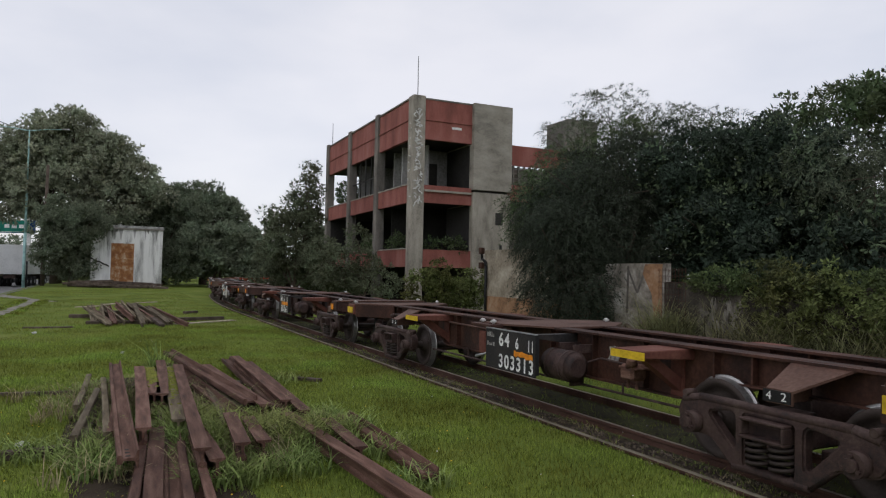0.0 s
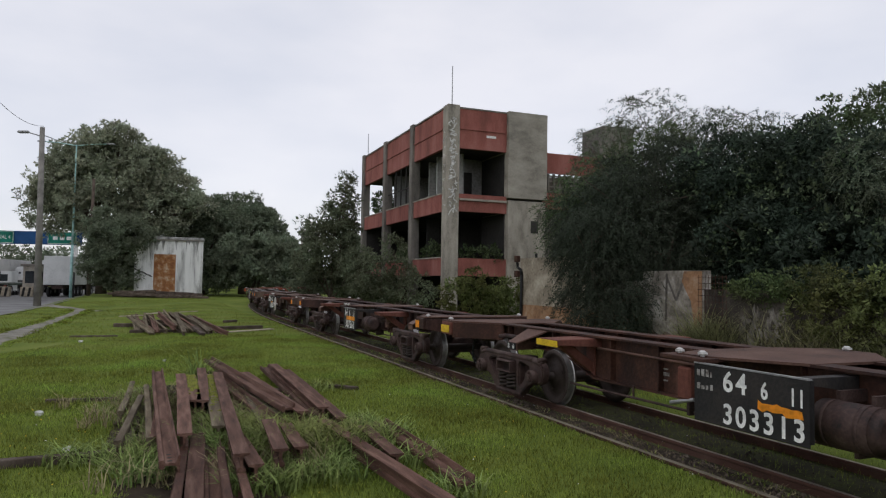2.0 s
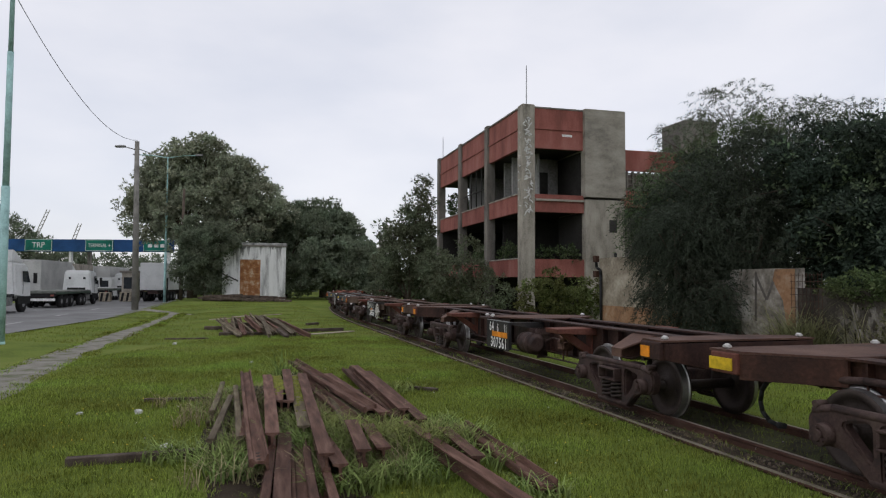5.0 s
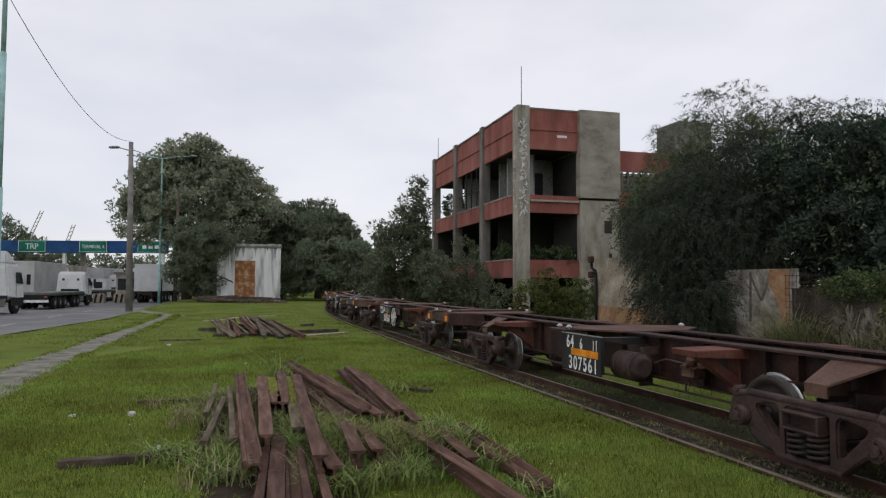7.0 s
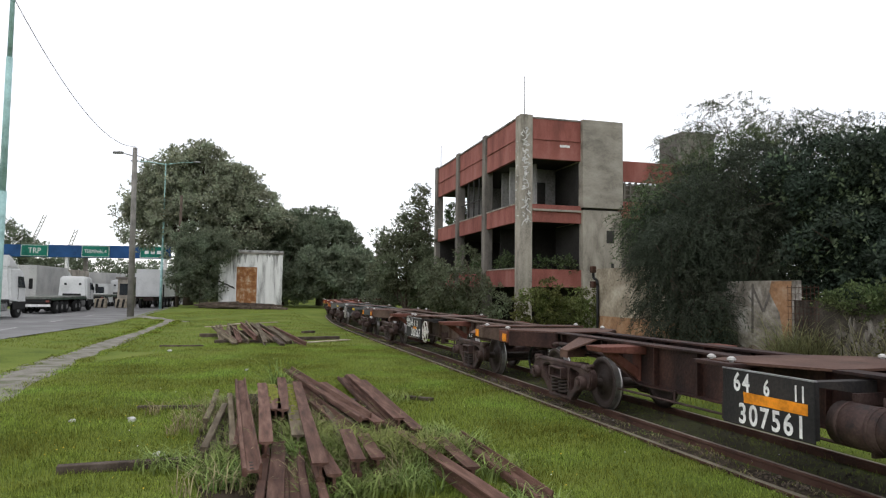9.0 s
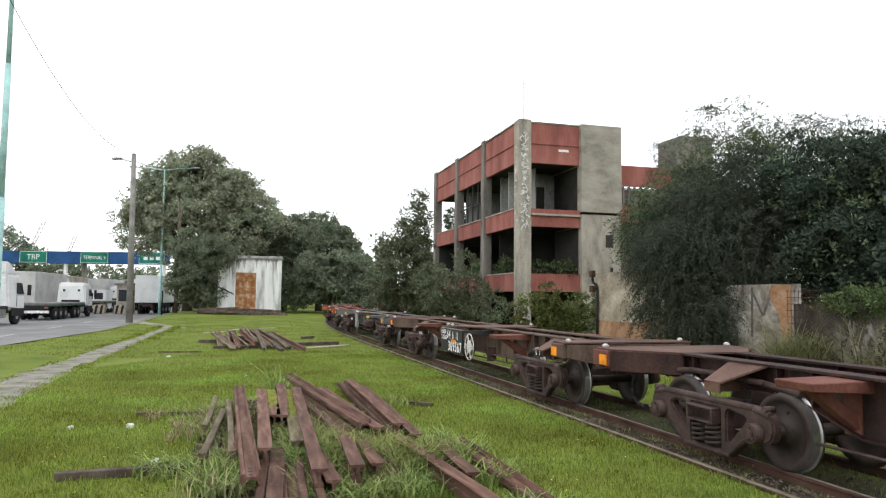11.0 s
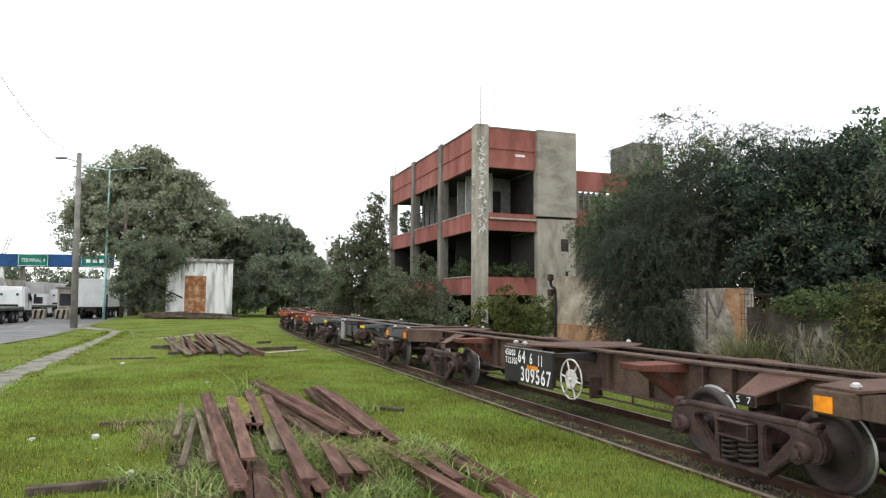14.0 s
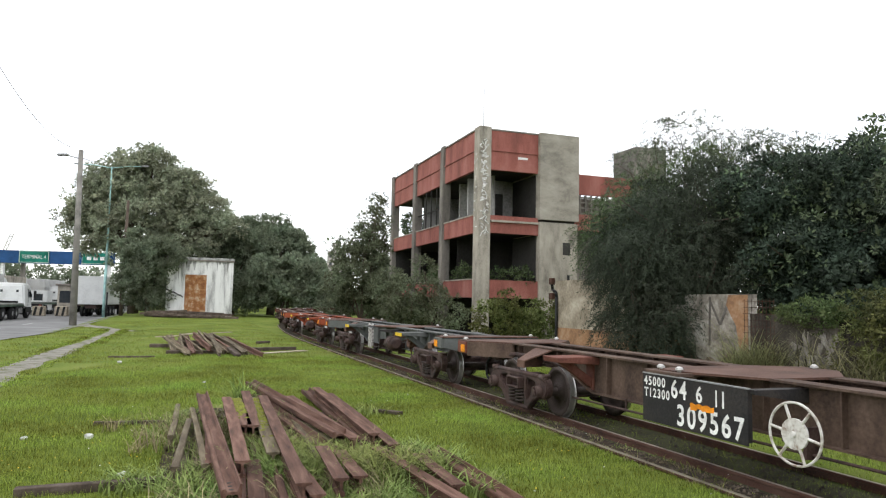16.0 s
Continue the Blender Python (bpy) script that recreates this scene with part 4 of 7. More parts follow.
def side_frame(parent, y):
    """Cast bogie side frame: a truss with two side windows, an open spring window and raised rims."""
    outer = rounded([(-0.97, 0.44), (-1.02, 0.58), (-0.96, 0.71), (-0.74, 0.765), (0.74, 0.765), (0.96, 0.71), (1.02, 0.58), (0.97, 0.44), (0.86, 0.40), (0.62, 0.40), (0.36, 0.17), (-0.36, 0.17), (-0.62, 0.40), (-0.86, 0.40)], 0.06)
    holes = [rounded([(-0.64, 0.63), (-0.34, 0.68), (-0.34, 0.33)], 0.07), rounded([(0.66, 0.63), (0.34, 0.30), (0.34, 0.68)], 0.08), rounded([(-0.24, 0.235), (0.24, 0.235), (0.24, 0.67), (-0.24, 0.67)], 0.03)]
    bm = bmesh.new()
    edges = []
    for loop in (outer, *holes):
        vs = [bm.verts.new((p.x, -0.06, p.y)) for p in loop]
        edges += [bm.edges.new((vs[k], vs[(k + 1) % len(vs)])) for k in range(len(vs))]
    bmesh.ops.triangle_fill(bm, use_beauty=True, use_dissolve=False, edges=edges)
    ext = bmesh.ops.extrude_face_region(bm, geom=list(bm.faces))
    bmesh.ops.translate(bm, vec=(0, 0.12, 0), verts=[v for v in ext["geom"] if isinstance(v, bmesh.types.BMVert)])
    bmesh.ops.recalc_face_normals(bm, faces=bm.faces)
    sharp = [e for e in bm.edges if len(e.link_faces) == 2 and e.calc_face_angle(0) > 1.2]
    bmesh.ops.bevel(bm, geom=sharp, offset=0.02, segments=2, affect="EDGES")
    sg = -1 if y < 0 else 1
    # rounded flanges along the upper chord, the diagonals and the spring seat
    for (x0, z0), (x1, z1), r in (((-0.94, 0.69), (-0.73, 0.737), 0.03), ((-0.73, 0.737), (0.73, 0.737), 0.03), ((0.73, 0.737), (0.94, 0.69), 0.03), ((-0.6, 0.425), (-0.37, 0.205), 0.022), ((0.6, 0.425), (0.37, 0.205), 0.022), ((-0.37, 0.2), (0.37, 0.2), 0.028)):
        tube(bm, (x0, sg * 0.028, z0), (x1, sg * 0.028, z1), r * 1.4, r * 1.4, 12)
    # lugs of the brake hangers on the upper corners
    for x in (-0.9, 0.9):
        tube(bm, (x, sg * -0.05, 0.755), (x, sg * 0.075, 0.755), 0.034, 0.034, 10)
    return part("side_frame", bm, BOGIE, parent, m=pose(0, y, 0))


def build_bogie(parent, x):
    bm = bmesh.new()
    box(bm, -0.17, 0.17, -0.88, 0.88, 0.42, 0.62, 0.02)
    tube(bm, (0, 0, 0.6), (0, 0, 0.86), 0.2, 0.2, 16)
    box(bm, -0.12, 0.12, -0.62, -0.42, 0.6, 0.72, 0.01)
    box(bm, -0.12, 0.12, 0.42, 0.62, 0.6, 0.72, 0.01)
    for sx in (-0.34, 0.34):
        box(bm, sx - 0.06, sx + 0.06, -0.6, 0.6, 0.34, 0.46, 0.01)
    bogie = part("bogie", bm, BOGIE, parent, "rusty cast-steel two-axle bogie", pose(x, 0, 0))
    for y in (-0.83, 0.83):
        side_frame(bogie, y)
        # coil springs in the middle window
        for sx in (-0.115, 0.115):
            bm = bmesh.new()
            turns, seg = 4.6, 18
            rings = []
            for k in range(int(turns * seg) + 1):
                a = 2 * math.pi * k / seg
                u = Vector((math.cos(a), math.sin(a), 0))
                c = u * 0.092 + Vector((0, 0, 0.245 + 0.245 * k / (turns * seg)))
                rings.append([bm.verts.new(c + (u * math.cos(e) + Vector((0, 0, math.sin(e)))) * 0.019) for e in (math.pi * i / 3 for i in range(6))])
            for p, q in zip(rings, rings[1:]):
                for i in range(6):
                    bm.faces.new((p[i], q[i], q[(i + 1) % 6], p[(i + 1) % 6])).smooth = True
            bmesh.ops.recalc_face_normals(bm, faces=bm.faces)
            part("spring", bm, WHEEL, bogie, m=pose(sx, y - (0.02 if y < 0 else -0.02), 0))
        bm = bmesh.new()
        sg = -1 if y < 0 else 1
        box(bm, -0.21, 0.21, -0.05, 0.05, 0.50, 0.66, 0.01)
        for x0, x1, z0, z1 in ((-0.22, 0.22, 0.49, 0.515), (-0.22, 0.22, 0.64, 0.665), (-0.22, -0.19, 0.515, 0.64), (0.19, 0.22, 0.515, 0.64)):
            box(bm, x0, x1, min(sg * 0.04, sg * 0.15), max(sg * 0.04, sg * 0.15), z0, z1, 0.006)
        part("bolster_end", bm, BOGIE, bogie, m=pose(0, y, 0))
        for sx in (-BASE, BASE):
            bm = bmesh.new()
            sg = -1 if y < 0 else 1
            tube(bm, (0, 0, 0), (0, sg * 0.16, 0), 0.105, 0.1, 14)
            tube(bm, (0, sg * 0.16, 0), (0, sg * 0.19, 0), 0.06, 0.055, 8)
            for k in range(3):
                a = math.pi / 2 + k * 2 * math.pi / 3
                tube(bm, (0.068 * math.cos(a), sg * 0.155, 0.068 * math.sin(a)), (0.068 * math.cos(a), sg * 0.185, 0.068 * math.sin(a)), 0.017, 0.017, 6)
            part("axle_box", bm, BOGIE, bogie, m=pose(sx, y, AXLE))
    for sx in (-BASE, BASE):
        bm = bmesh.new()
        tube(bm, (0, -0.74, 0), (0, 0.74, 0), 0.065, 0.065, 12)
        for sg in (-1, 1):
            prof = [(0.07, 0.60), (0.11, 0.60), (0.13, 0.555), (0.25, 0.53), (0.30, 0.545), (0.315, 0.585), (WHEEL_R - 0.022, 0.586), (WHEEL_R - 0.004, 0.575)]
            lathe(bm, [(r, sg * a) for r, a in prof], n=40)
            inner = [(WHEEL_R + 0.004, 0.49), (WHEEL_R + 0.03, 0.485), (WHEEL_R + 0.03, 0.462), (0.315, 0.455), (0.30, 0.49), (0.14, 0.49), (0.07, 0.46)]
            lathe(bm, [(r, sg * a) for r, a in inner], n=40)
        for sg in (-1, 1):
            lathe(bm, [(WHEEL_R - 0.004, sg * 0.575), (WHEEL_R + 0.004, sg * 0.49)], n=40, mi=1)
        # balance marks on the wheel plates
        for sg in (-1, 1):
            for a in (0.4, 2.7):
                tube(bm, (0.2 * math.cos(a), sg * 0.535, 0.2 * math.sin(a)), (0.2 * math.cos(a), sg * 0.555, 0.2 * math.sin(a)), 0.022, 0.018, 6)
        bmesh.ops.recalc_face_normals(bm, faces=bm.faces)
        ws = part("wheelset", bm, WHEEL, bogie, m=pose(sx, 0, AXLE))
        ws.data.materials.append(TREAD)
        for f in ws.data.polygons:
            r = math.hypot(f.center.x, f.center.z)
            f.material_index = 1 if WHEEL_R - 0.012 < r < WHEEL_R + 0.02 and 0.485 < abs(f.center.y) < 0.58 else 0
    return bogie


FRONT, REAR = 5.68, -6.45
BOGIE_F, BOGIE_R = 4.13, -4.39


def build_wagon(paint, arm, label):
    """Skeletal container wagon; +x ahead, rail level plus 0 at the ground."""
    wagon = thing("container_wagon", pose(0, 0, 0), label, "rail wagon", "wagons of the moving train")
    for y in (-0.40, 0.40):
        bm = bmesh.new()
        low = [(REAR + 0.1, 0.86), (-3.5, 0.86), (-2.75, 0.60), (2.75, 0.60), (3.5, 0.86), (FRONT - 0.2, 0.86)]
        prism(bm, low + [(FRONT - 0.2, 1.13), (REAR + 0.2, 1.13)], -0.012, 0.012)
        box(bm, REAR + 0.2, FRONT - 0.2, -0.12, 0.12, 1.13, 1.155)
        for (x0, z0), (x1, z1) in zip(low, low[1:]):
            a, b = Vector((x0, 0, z0)), Vector((x1, 0, z1))
            vs = [bm.verts.new((p.x, yy, p.z + dz)) for p in (a, b) for yy in (-0.1, 0.1) for dz in (-0.02, 0.0)]
            for f in ((0, 1, 3, 2), (4, 6, 7, 5), (0, 4, 5, 1), (2, 3, 7, 6), (0, 2, 6, 4), (1, 5, 7, 3)):
                bm.faces.new([vs[i] for i in f])
        for x in (-2.4, -1.5, -0.6, 0.4, 1.3, 2.2):
            box(bm, x - 0.008, x + 0.008, -0.09, 0.09, 0.61, 1.13)
        for x in (-5.1, -3.75, -3.3, 3.2, 3.65, 4.95):
            box(bm, x - 0.01, x + 0.01, -0.1, 0.1, 0.865 if abs(x) > 3.4 else 0.8, 1.13)
        bmesh.ops.recalc_face_normals(bm, faces=bm.faces)
        part("longitudinal_beam", bm, paint, wagon, m=pose(0, y, 0))
    for x in (-1.9, -0.9, 0.9, 1.9):
        block("cross_member", paint, x - 0.05, x + 0.05, -0.38, 0.38, 0.75, 1.0, wagon)
    # outrigger arms with their painted end plates
    for x in (-2.9, 2.66):
        for sg in (-1, 1):
            bm = bmesh.new()
            vs = [(-0.22, sg * 0.41, 1.0), (0.22, sg * 0.41, 1.0), (0.22, sg * 1.1, 1.035), (-0.22, sg * 1.1, 1.035), (-0.22, sg * 0.41, 1.12), (0.22, sg * 0.41, 1.12), (0.22, sg * 1.12, 1.11), (-0.22, sg * 1.12, 1.11)]
            v = [bm.verts.new(p) for p in vs]
            for f in ((0, 1, 2, 3), (4, 7, 6, 5), (0, 4, 5, 1), (1, 5, 6, 2), (2, 6, 7, 3), (3, 7, 4, 0)):
                bm.faces.new([v[i] for i in f])
            bmesh.ops.recalc_face_normals(bm, faces=bm.faces)
            bmesh.ops.bevel(bm, geom=list(bm.edges), offset=0.008, segments=1, affect="EDGES")
            a = part("cross_arm", bm, arm, wagon, m=pose(x, 0, 0))
            bm = bmesh.new()
            prism(bm, [(sg * 0.42, 0.64), (sg * 0.42, 0.78), (sg * 0.80, 1.03), (sg * 0.98, 1.03)], -0.06, 0.06, "x")
            box(bm, -0.09, 0.09, min(sg * 0.415, sg * 0.44), max(sg * 0.415, sg * 0.44), 0.6, 0.99)
            part("brace", bm, arm, a)
            if sg < 0:
                block("reflective_plate", YELLOW, -0.25, 0.25, -1.135, -1.123, 1.02, 1.1, a, label="yellow painted end plate")
    # sloping brackets over the bogies
    for x in (BOGIE_R, BOGIE_F):
        for sg in (-1, 1):
            bm = bmesh.new()
            t0, t1, o0, o1 = -0.06, 0.54, -0.03, 0.22
            top = [(t0, sg * 0.46, 1.16), (t1, sg * 0.46, 1.16), (o1, sg * 0.87, 0.94), (o0, sg * 0.87, 0.94)]
            for pts, dy, dz in ((top, 0, -0.022), ([(o0, sg * 0.87, 0.935), (o1, sg * 0.87, 0.935), (o1, sg * 0.87, 0.82), (o0, sg * 0.87, 0.82)], sg * -0.02, 0), ([(0.08, sg * 0.46, 1.13), (0.08, sg * 0.85, 0.92), (0.08, sg * 0.85, 0.82), (0.08, sg * 0.46, 0.82)], 0, 0)):
                lo = [bm.verts.new(p) for p in pts]
                hi = [bm.verts.new((p[0] + (0 if dy or dz else 0.02), p[1] + dy, p[2] + dz)) for p in pts]
                bm.faces.new(lo)
                bm.faces.new(hi[::-1])
                for k in range(4):
                    bm.faces.new((lo[k], hi[k], hi[(k + 1) % 4], lo[(k + 1) % 4]))
            bmesh.ops.recalc_face_normals(bm, faces=bm.faces)
            part("bolster_bracket", bm, WAGONTOP, wagon, m=pose(x, 0, 0))
    # middle deck and the two tapering end decks
    bm = bmesh.new()
    prism(bm, [(-0.8, -0.5), (-0.8, 0.5), (-0.5, 1.1), (0.0, 1.1), (0.55, 0.5), (0.55, -0.5), (-0.3, -1.02), (-0.6, -1.02)], 1.135, 1.16, "z")
    part("middle_deck", bm, WAGONTOP, wagon)
    block("deck_arm", paint, -0.74, -0.14, -1.12, -0.45, 1.105, 1.148, wagon, 0.006)
    bm = bmesh.new()
    prism(bm, [(-1.11, 1.10), (-0.42, 1.10), (-0.42, 0.96), (-0.6, 0.985), (-1.11, 1.06)], 0.78, 0.9, "x")
    part("deck_arm", bm, BLACK, wagon, "black painted arm behind the plate")
    block("deck_arm", paint, -0.45, -0.1, 0.4, 1.08, 0.92, 1.13, wagon, 0.006)
    block("deck_arm", paint, 0.7, 0.92, 0.4, 1.1, 0.92, 1.10, wagon, 0.006)
    for e, d, taper in ((REAR, 1, 1.15), (FRONT, -1, 0.62)):
        bm = bmesh.new()
        prism(bm, [(e, -1.12), (e, 1.12), (e + d * 0.45, 1.1), (e + d * taper, 0.5), (e + d * taper, -0.5), (e + d * 0.45, -1.1)], 1.138, 1.16, "z")
        part("end_deck", bm, WAGONTOP, wagon)
        for sg in (-1, 1):
            bm = bmesh.new()
            prism(bm, [(e + d * 0.42, 1.1 * sg), (e + d * 0.48, 1.1 * sg), (e + d * taper, 0.5 * sg), (e + d * taper, 0.47 * sg), (e + d * 0.46, 1.07 * sg), (e + d * 0.42, 1.07 * sg)], 0.88, 1.136, "z")
            part("end_deck_side", bm, paint, wagon)
        outer = min(e, e + d * 0.1)
        bm = bmesh.new()
        prism(bm, [(-1.085, 1.122), (1.085, 1.122), (1.085, 0.93), (0.5, 0.80), (-0.5, 0.80), (-1.085, 0.93)], outer, outer + 0.1, "x")
        bmesh.ops.bevel(bm, geom=list(bm.edges), offset=0.006, segments=1, affect="EDGES")
        part("headstock", bm, paint, wagon)
        px = e + d * 0.32 - 0.1
        block("reflector", ORANGE, px, px + 0.18, -1.15, -1.139, 0.945, 1.08, wagon, label="orange reflector plate")
        for sg in (-1, 1):
            block("corner_block", WAGONRED if d > 0 else paint, e + d * 0.23 - 0.2, e + d * 0.23 + 0.2, min(sg * 0.86, sg * 1.137), max(sg * 0.86, sg * 1.137), 0.92, 1.135, wagon, 0.012)
        for sg in (-1, 1):
            twistlock(wagon, e + d * 0.13, sg * 1.0)
    for x in (-0.58, -0.27):
        twistlock(wagon, x, -1.0)
    twistlock(wagon, -0.25, 1.0)
    # draw gear
    for x, sg in ((REAR, -1), (FRONT, 1)):
        bm = bmesh.new()
        box(bm, min(x, x + sg * 0.3), max(x, x + sg * 0.3), -0.09, 0.09, 0.78, 0.94, 0.02)
        box(bm, min(x + sg * 0.28, x + sg * 0.5), max(x + sg * 0.28, x + sg * 0.5), -0.16, 0.12, 0.72, 1.0, 0.04)
        part("coupler", bm, BOGIE, wagon)
        for y in (-0.52,) if sg < 0 else ():
            bm = bmesh.new()
            p = [Vector((x + dx, y, z)) for dx, z in ((0.3, 0.86), (0.16, 0.8), (0.08, 0.7), (0.05, 0.58), (0.08, 0.47), (0.18, 0.39), (0.3, 0.37))]
            for q, r in zip(p, p[1:]):
                tube(bm, q, r, 0.024, 0.024, 8)
            tube(bm, p[-1], p[-1] + Vector((0.09, 0, 0.01)), 0.035, 0.03, 8)
            part("brake_hose", bm, HOSE, wagon)
    # brake gear under the middle
    bm = bmesh.new()
    for x0, x1, r0, r1 in ((0.8, 0.86, 0.12, 0.185), (0.86, 1.34, 0.19, 0.19), (1.34, 1.4, 0.185, 0.11)):
        tube(bm, (x0, -0.78, 0.74), (x1, -0.78, 0.74), r0, r1, 24)
    for x in (0.95, 1.25):
        tube(bm, (x - 0.02, -0.78, 0.74), (x + 0.02, -0.78, 0.74), 0.195, 0.195, 24)
        box(bm, x - 0.02, x + 0.02, -0.74, -0.4, 0.9, 1.0)
    part("air_reservoir", bm, BOGIE, wagon, "rusty brake air reservoir")
    bm = bmesh.new()
    box(bm, 2.06, 2.28, -0.72, -0.5, 0.70, 0.88, 0.03)
    box(bm, 2.02, 2.32, -0.7, -0.46, 0.82, 0.85, 0.01)
    tube(bm, (2.2, -0.66, 0.86), (2.27, -0.72, 0.96), 0.07, 0.05, 10)
    for x in (2.1, 2.24):
        tube(bm, (x, -0.62, 0.6), (x, -0.62, 0.72), 0.016, 0.02, 6)
    part("brake_valve", bm, RUSTPILE, wagon, "weathered brake valve under the arm")
    bm = bmesh.new()
    tube(bm, (1.36, -0.6, 0.80), (1.5, -0.52, 0.86), 0.014, 0.014, 6)
    tube(bm, (1.5, -0.52, 0.86), (2.1, -0.54, 0.84), 0.014, 0.014, 6)
    part("valve_pipe", bm, BOGIE, wagon)
    bm = bmesh.new()
    tube(bm, (-3.2, -0.55, 0.47), (3.2, -0.5, 0.5), 0.016, 0.016, 6)
    tube(bm, (-3.2, 0.2, 0.50), (3.2, 0.25, 0.47), 0.014, 0.014, 6)
    tube(bm, (1.9, -0.52, 0.49), (1.9, -0.52, 0.62), 0.014, 0.014, 6)
    tube(bm, (-1.9, -0.52, 0.48), (-1.9, -0.52, 0.62), 0.014, 0.014, 6)
    part("brake_rod", bm, BOGIE, wagon)
    bm = bmesh.new()
    tube(bm, (-0.5, 0.0, 0.62), (0.35, 0.0, 0.62), 0.14, 0.14, 16)
    tube(bm, (0.35, 0.0, 0.62), (0.6, 0.0, 0.62), 0.03, 0.03, 8)
    for x in (-0.62, 0.66):
        box(bm, x - 0.02, x + 0.02, -0.5, 0.3, 0.55, 0.65)
    for x in (-0.9, 1.0):
        box(bm, x - 0.02, x + 0.02, -0.6, -0.4, 0.45, 0.75)
    part("brake_cylinder", bm, BOGIE, wagon, "rusty brake cylinder and levers under the frame")
    for x0, x1 in ((-5.6, -3.4),):
        xs = [x0, x0 + 0.12, x0 + 0.5, (x0 + x1) / 2, x1 - 0.5, x1]
        zs = [0.86, 0.93, 0.97, 0.97, 0.95, 0.9]
        bm = bmesh.new()
        for k in range(5):
            tube(bm, (xs[k], -0.52, zs[k]), (xs[k + 1], -0.52, zs[k + 1]), 0.035, 0.035, 8)
        part("air_pipe", bm, BOGIE, wagon)
    build_bogie(wagon, BOGIE_F)
    build_bogie(wagon, BOGIE_R)
    return wagon


def twistlock(wagon, x, y):
    bm = bmesh.new()
    tube(bm, (0, 0, 1.15), (0, 0, 1.172), 0.022, 0.022, 8)
    tube(bm, (0, 0, 1.172), (0, 0, 1.188), 0.045, 0.048, 10)
    tube(bm, (0, 0, 1.188), (0, 0, 1.212), 0.048, 0.02, 10)
    part("twist_lock", bm, LOCK, wagon, "worn bright container twist lock", pose(x, y, 0))


FADED = mat("faded_white_paint", (0.25, 0.235, 0.22), 0.85, scale=14, fine=50, dark=(0.07, 0.055, 0.05), light=(0.5, 0.49, 0.47))
LOCK = mat("worn_lock_steel", (0.55, 0.54, 0.52), 0.5, 0.3, scale=9, fine=40, dark=(0.3, 0.27, 0.24), bump=0.05)


def number_panel(wagon, x0, x1, lines, material=BLACK):
    """Lettered plate on the side; lines: text, size, along, up."""
    p = block("number_panel", material, x0, x1, -1.135, -1.12, 0.57, 1.10, wagon, 0.003, "black painted plate with stencilled white figures")
    block("panel_lip", METAL, x0, x1, -1.14, -1.10, 1.102, 1.114, p)
    block("panel_return", material, x1 - 0.012, x1, -1.12, -1.08, 0.6, 1.10, p)
    for text, size, x, z, sq in lines:
        stencils(text, size, p, Matrix.Translation((x, -1.1375, z)) @ pose(0, 0, 0, 90, 0, 0), sq)
    return p


def orange_dash(panel, x0, x1, z0, z1, rag=1.0):
    """A brushed orange mark with a ragged outline."""
    rng = random.Random(int(x0 * 1000))
    n = 9
    up = [(x0 + (x1 - x0) * k / n + rng.uniform(-0.01, 0.01), z1 + rag * rng.uniform(-0.018, 0.014)) for k in range(n + 1)]
    low = [(x0 + (x1 - x0) * k / n + rng.uniform(-0.01, 0.01), z0 + rag * rng.uniform(-0.014, 0.018)) for k in range(n, -1, -1)]
    bm = bmesh.new()
    prism(bm, up + low, -1.1392, -1.1365)
    part("orange_mark", bm, ORANGE, panel)


OLDWHITE = mat("worn_white_paint", (0.52, 0.5, 0.46), 0.75, scale=9, fine=40, dark=(0.2, 0.14, 0.1), light=(0.66, 0.65, 0.62), bump=0.1)


def hand_wheel(wagon, x):
    bm = bmesh.new()
    n = 36
    for k in range(n):
        a, b = 2 * math.pi * k / n, 2 * math.pi * (k + 1) / n
        tube(bm, (0.27 * math.cos(a), 0, 0.27 * math.sin(a)), (0.27 * math.cos(b), 0, 0.27 * math.sin(b)), 0.012, 0.012, 6, False)
    for k in range(6):
        a = 2 * math.pi * k / 6 + 0.9
        tube(bm, (0.12 * math.cos(a), 0, 0.12 * math.sin(a)), (0.26 * math.cos(a), 0, 0.26 * math.sin(a)), 0.014, 0.012, 6)
    tube(bm, (0, -0.012, 0), (0, 0.012, 0), 0.135, 0.135, 24)
    tube(bm, (0, -0.04, 0), (0, 0.1, 0), 0.025, 0.025, 8)
    part("hand_wheel", bm, OLDWHITE, wagon, "white six-spoked hand brake wheel", pose(x, -1.16, 0.79))


WAGONS = []


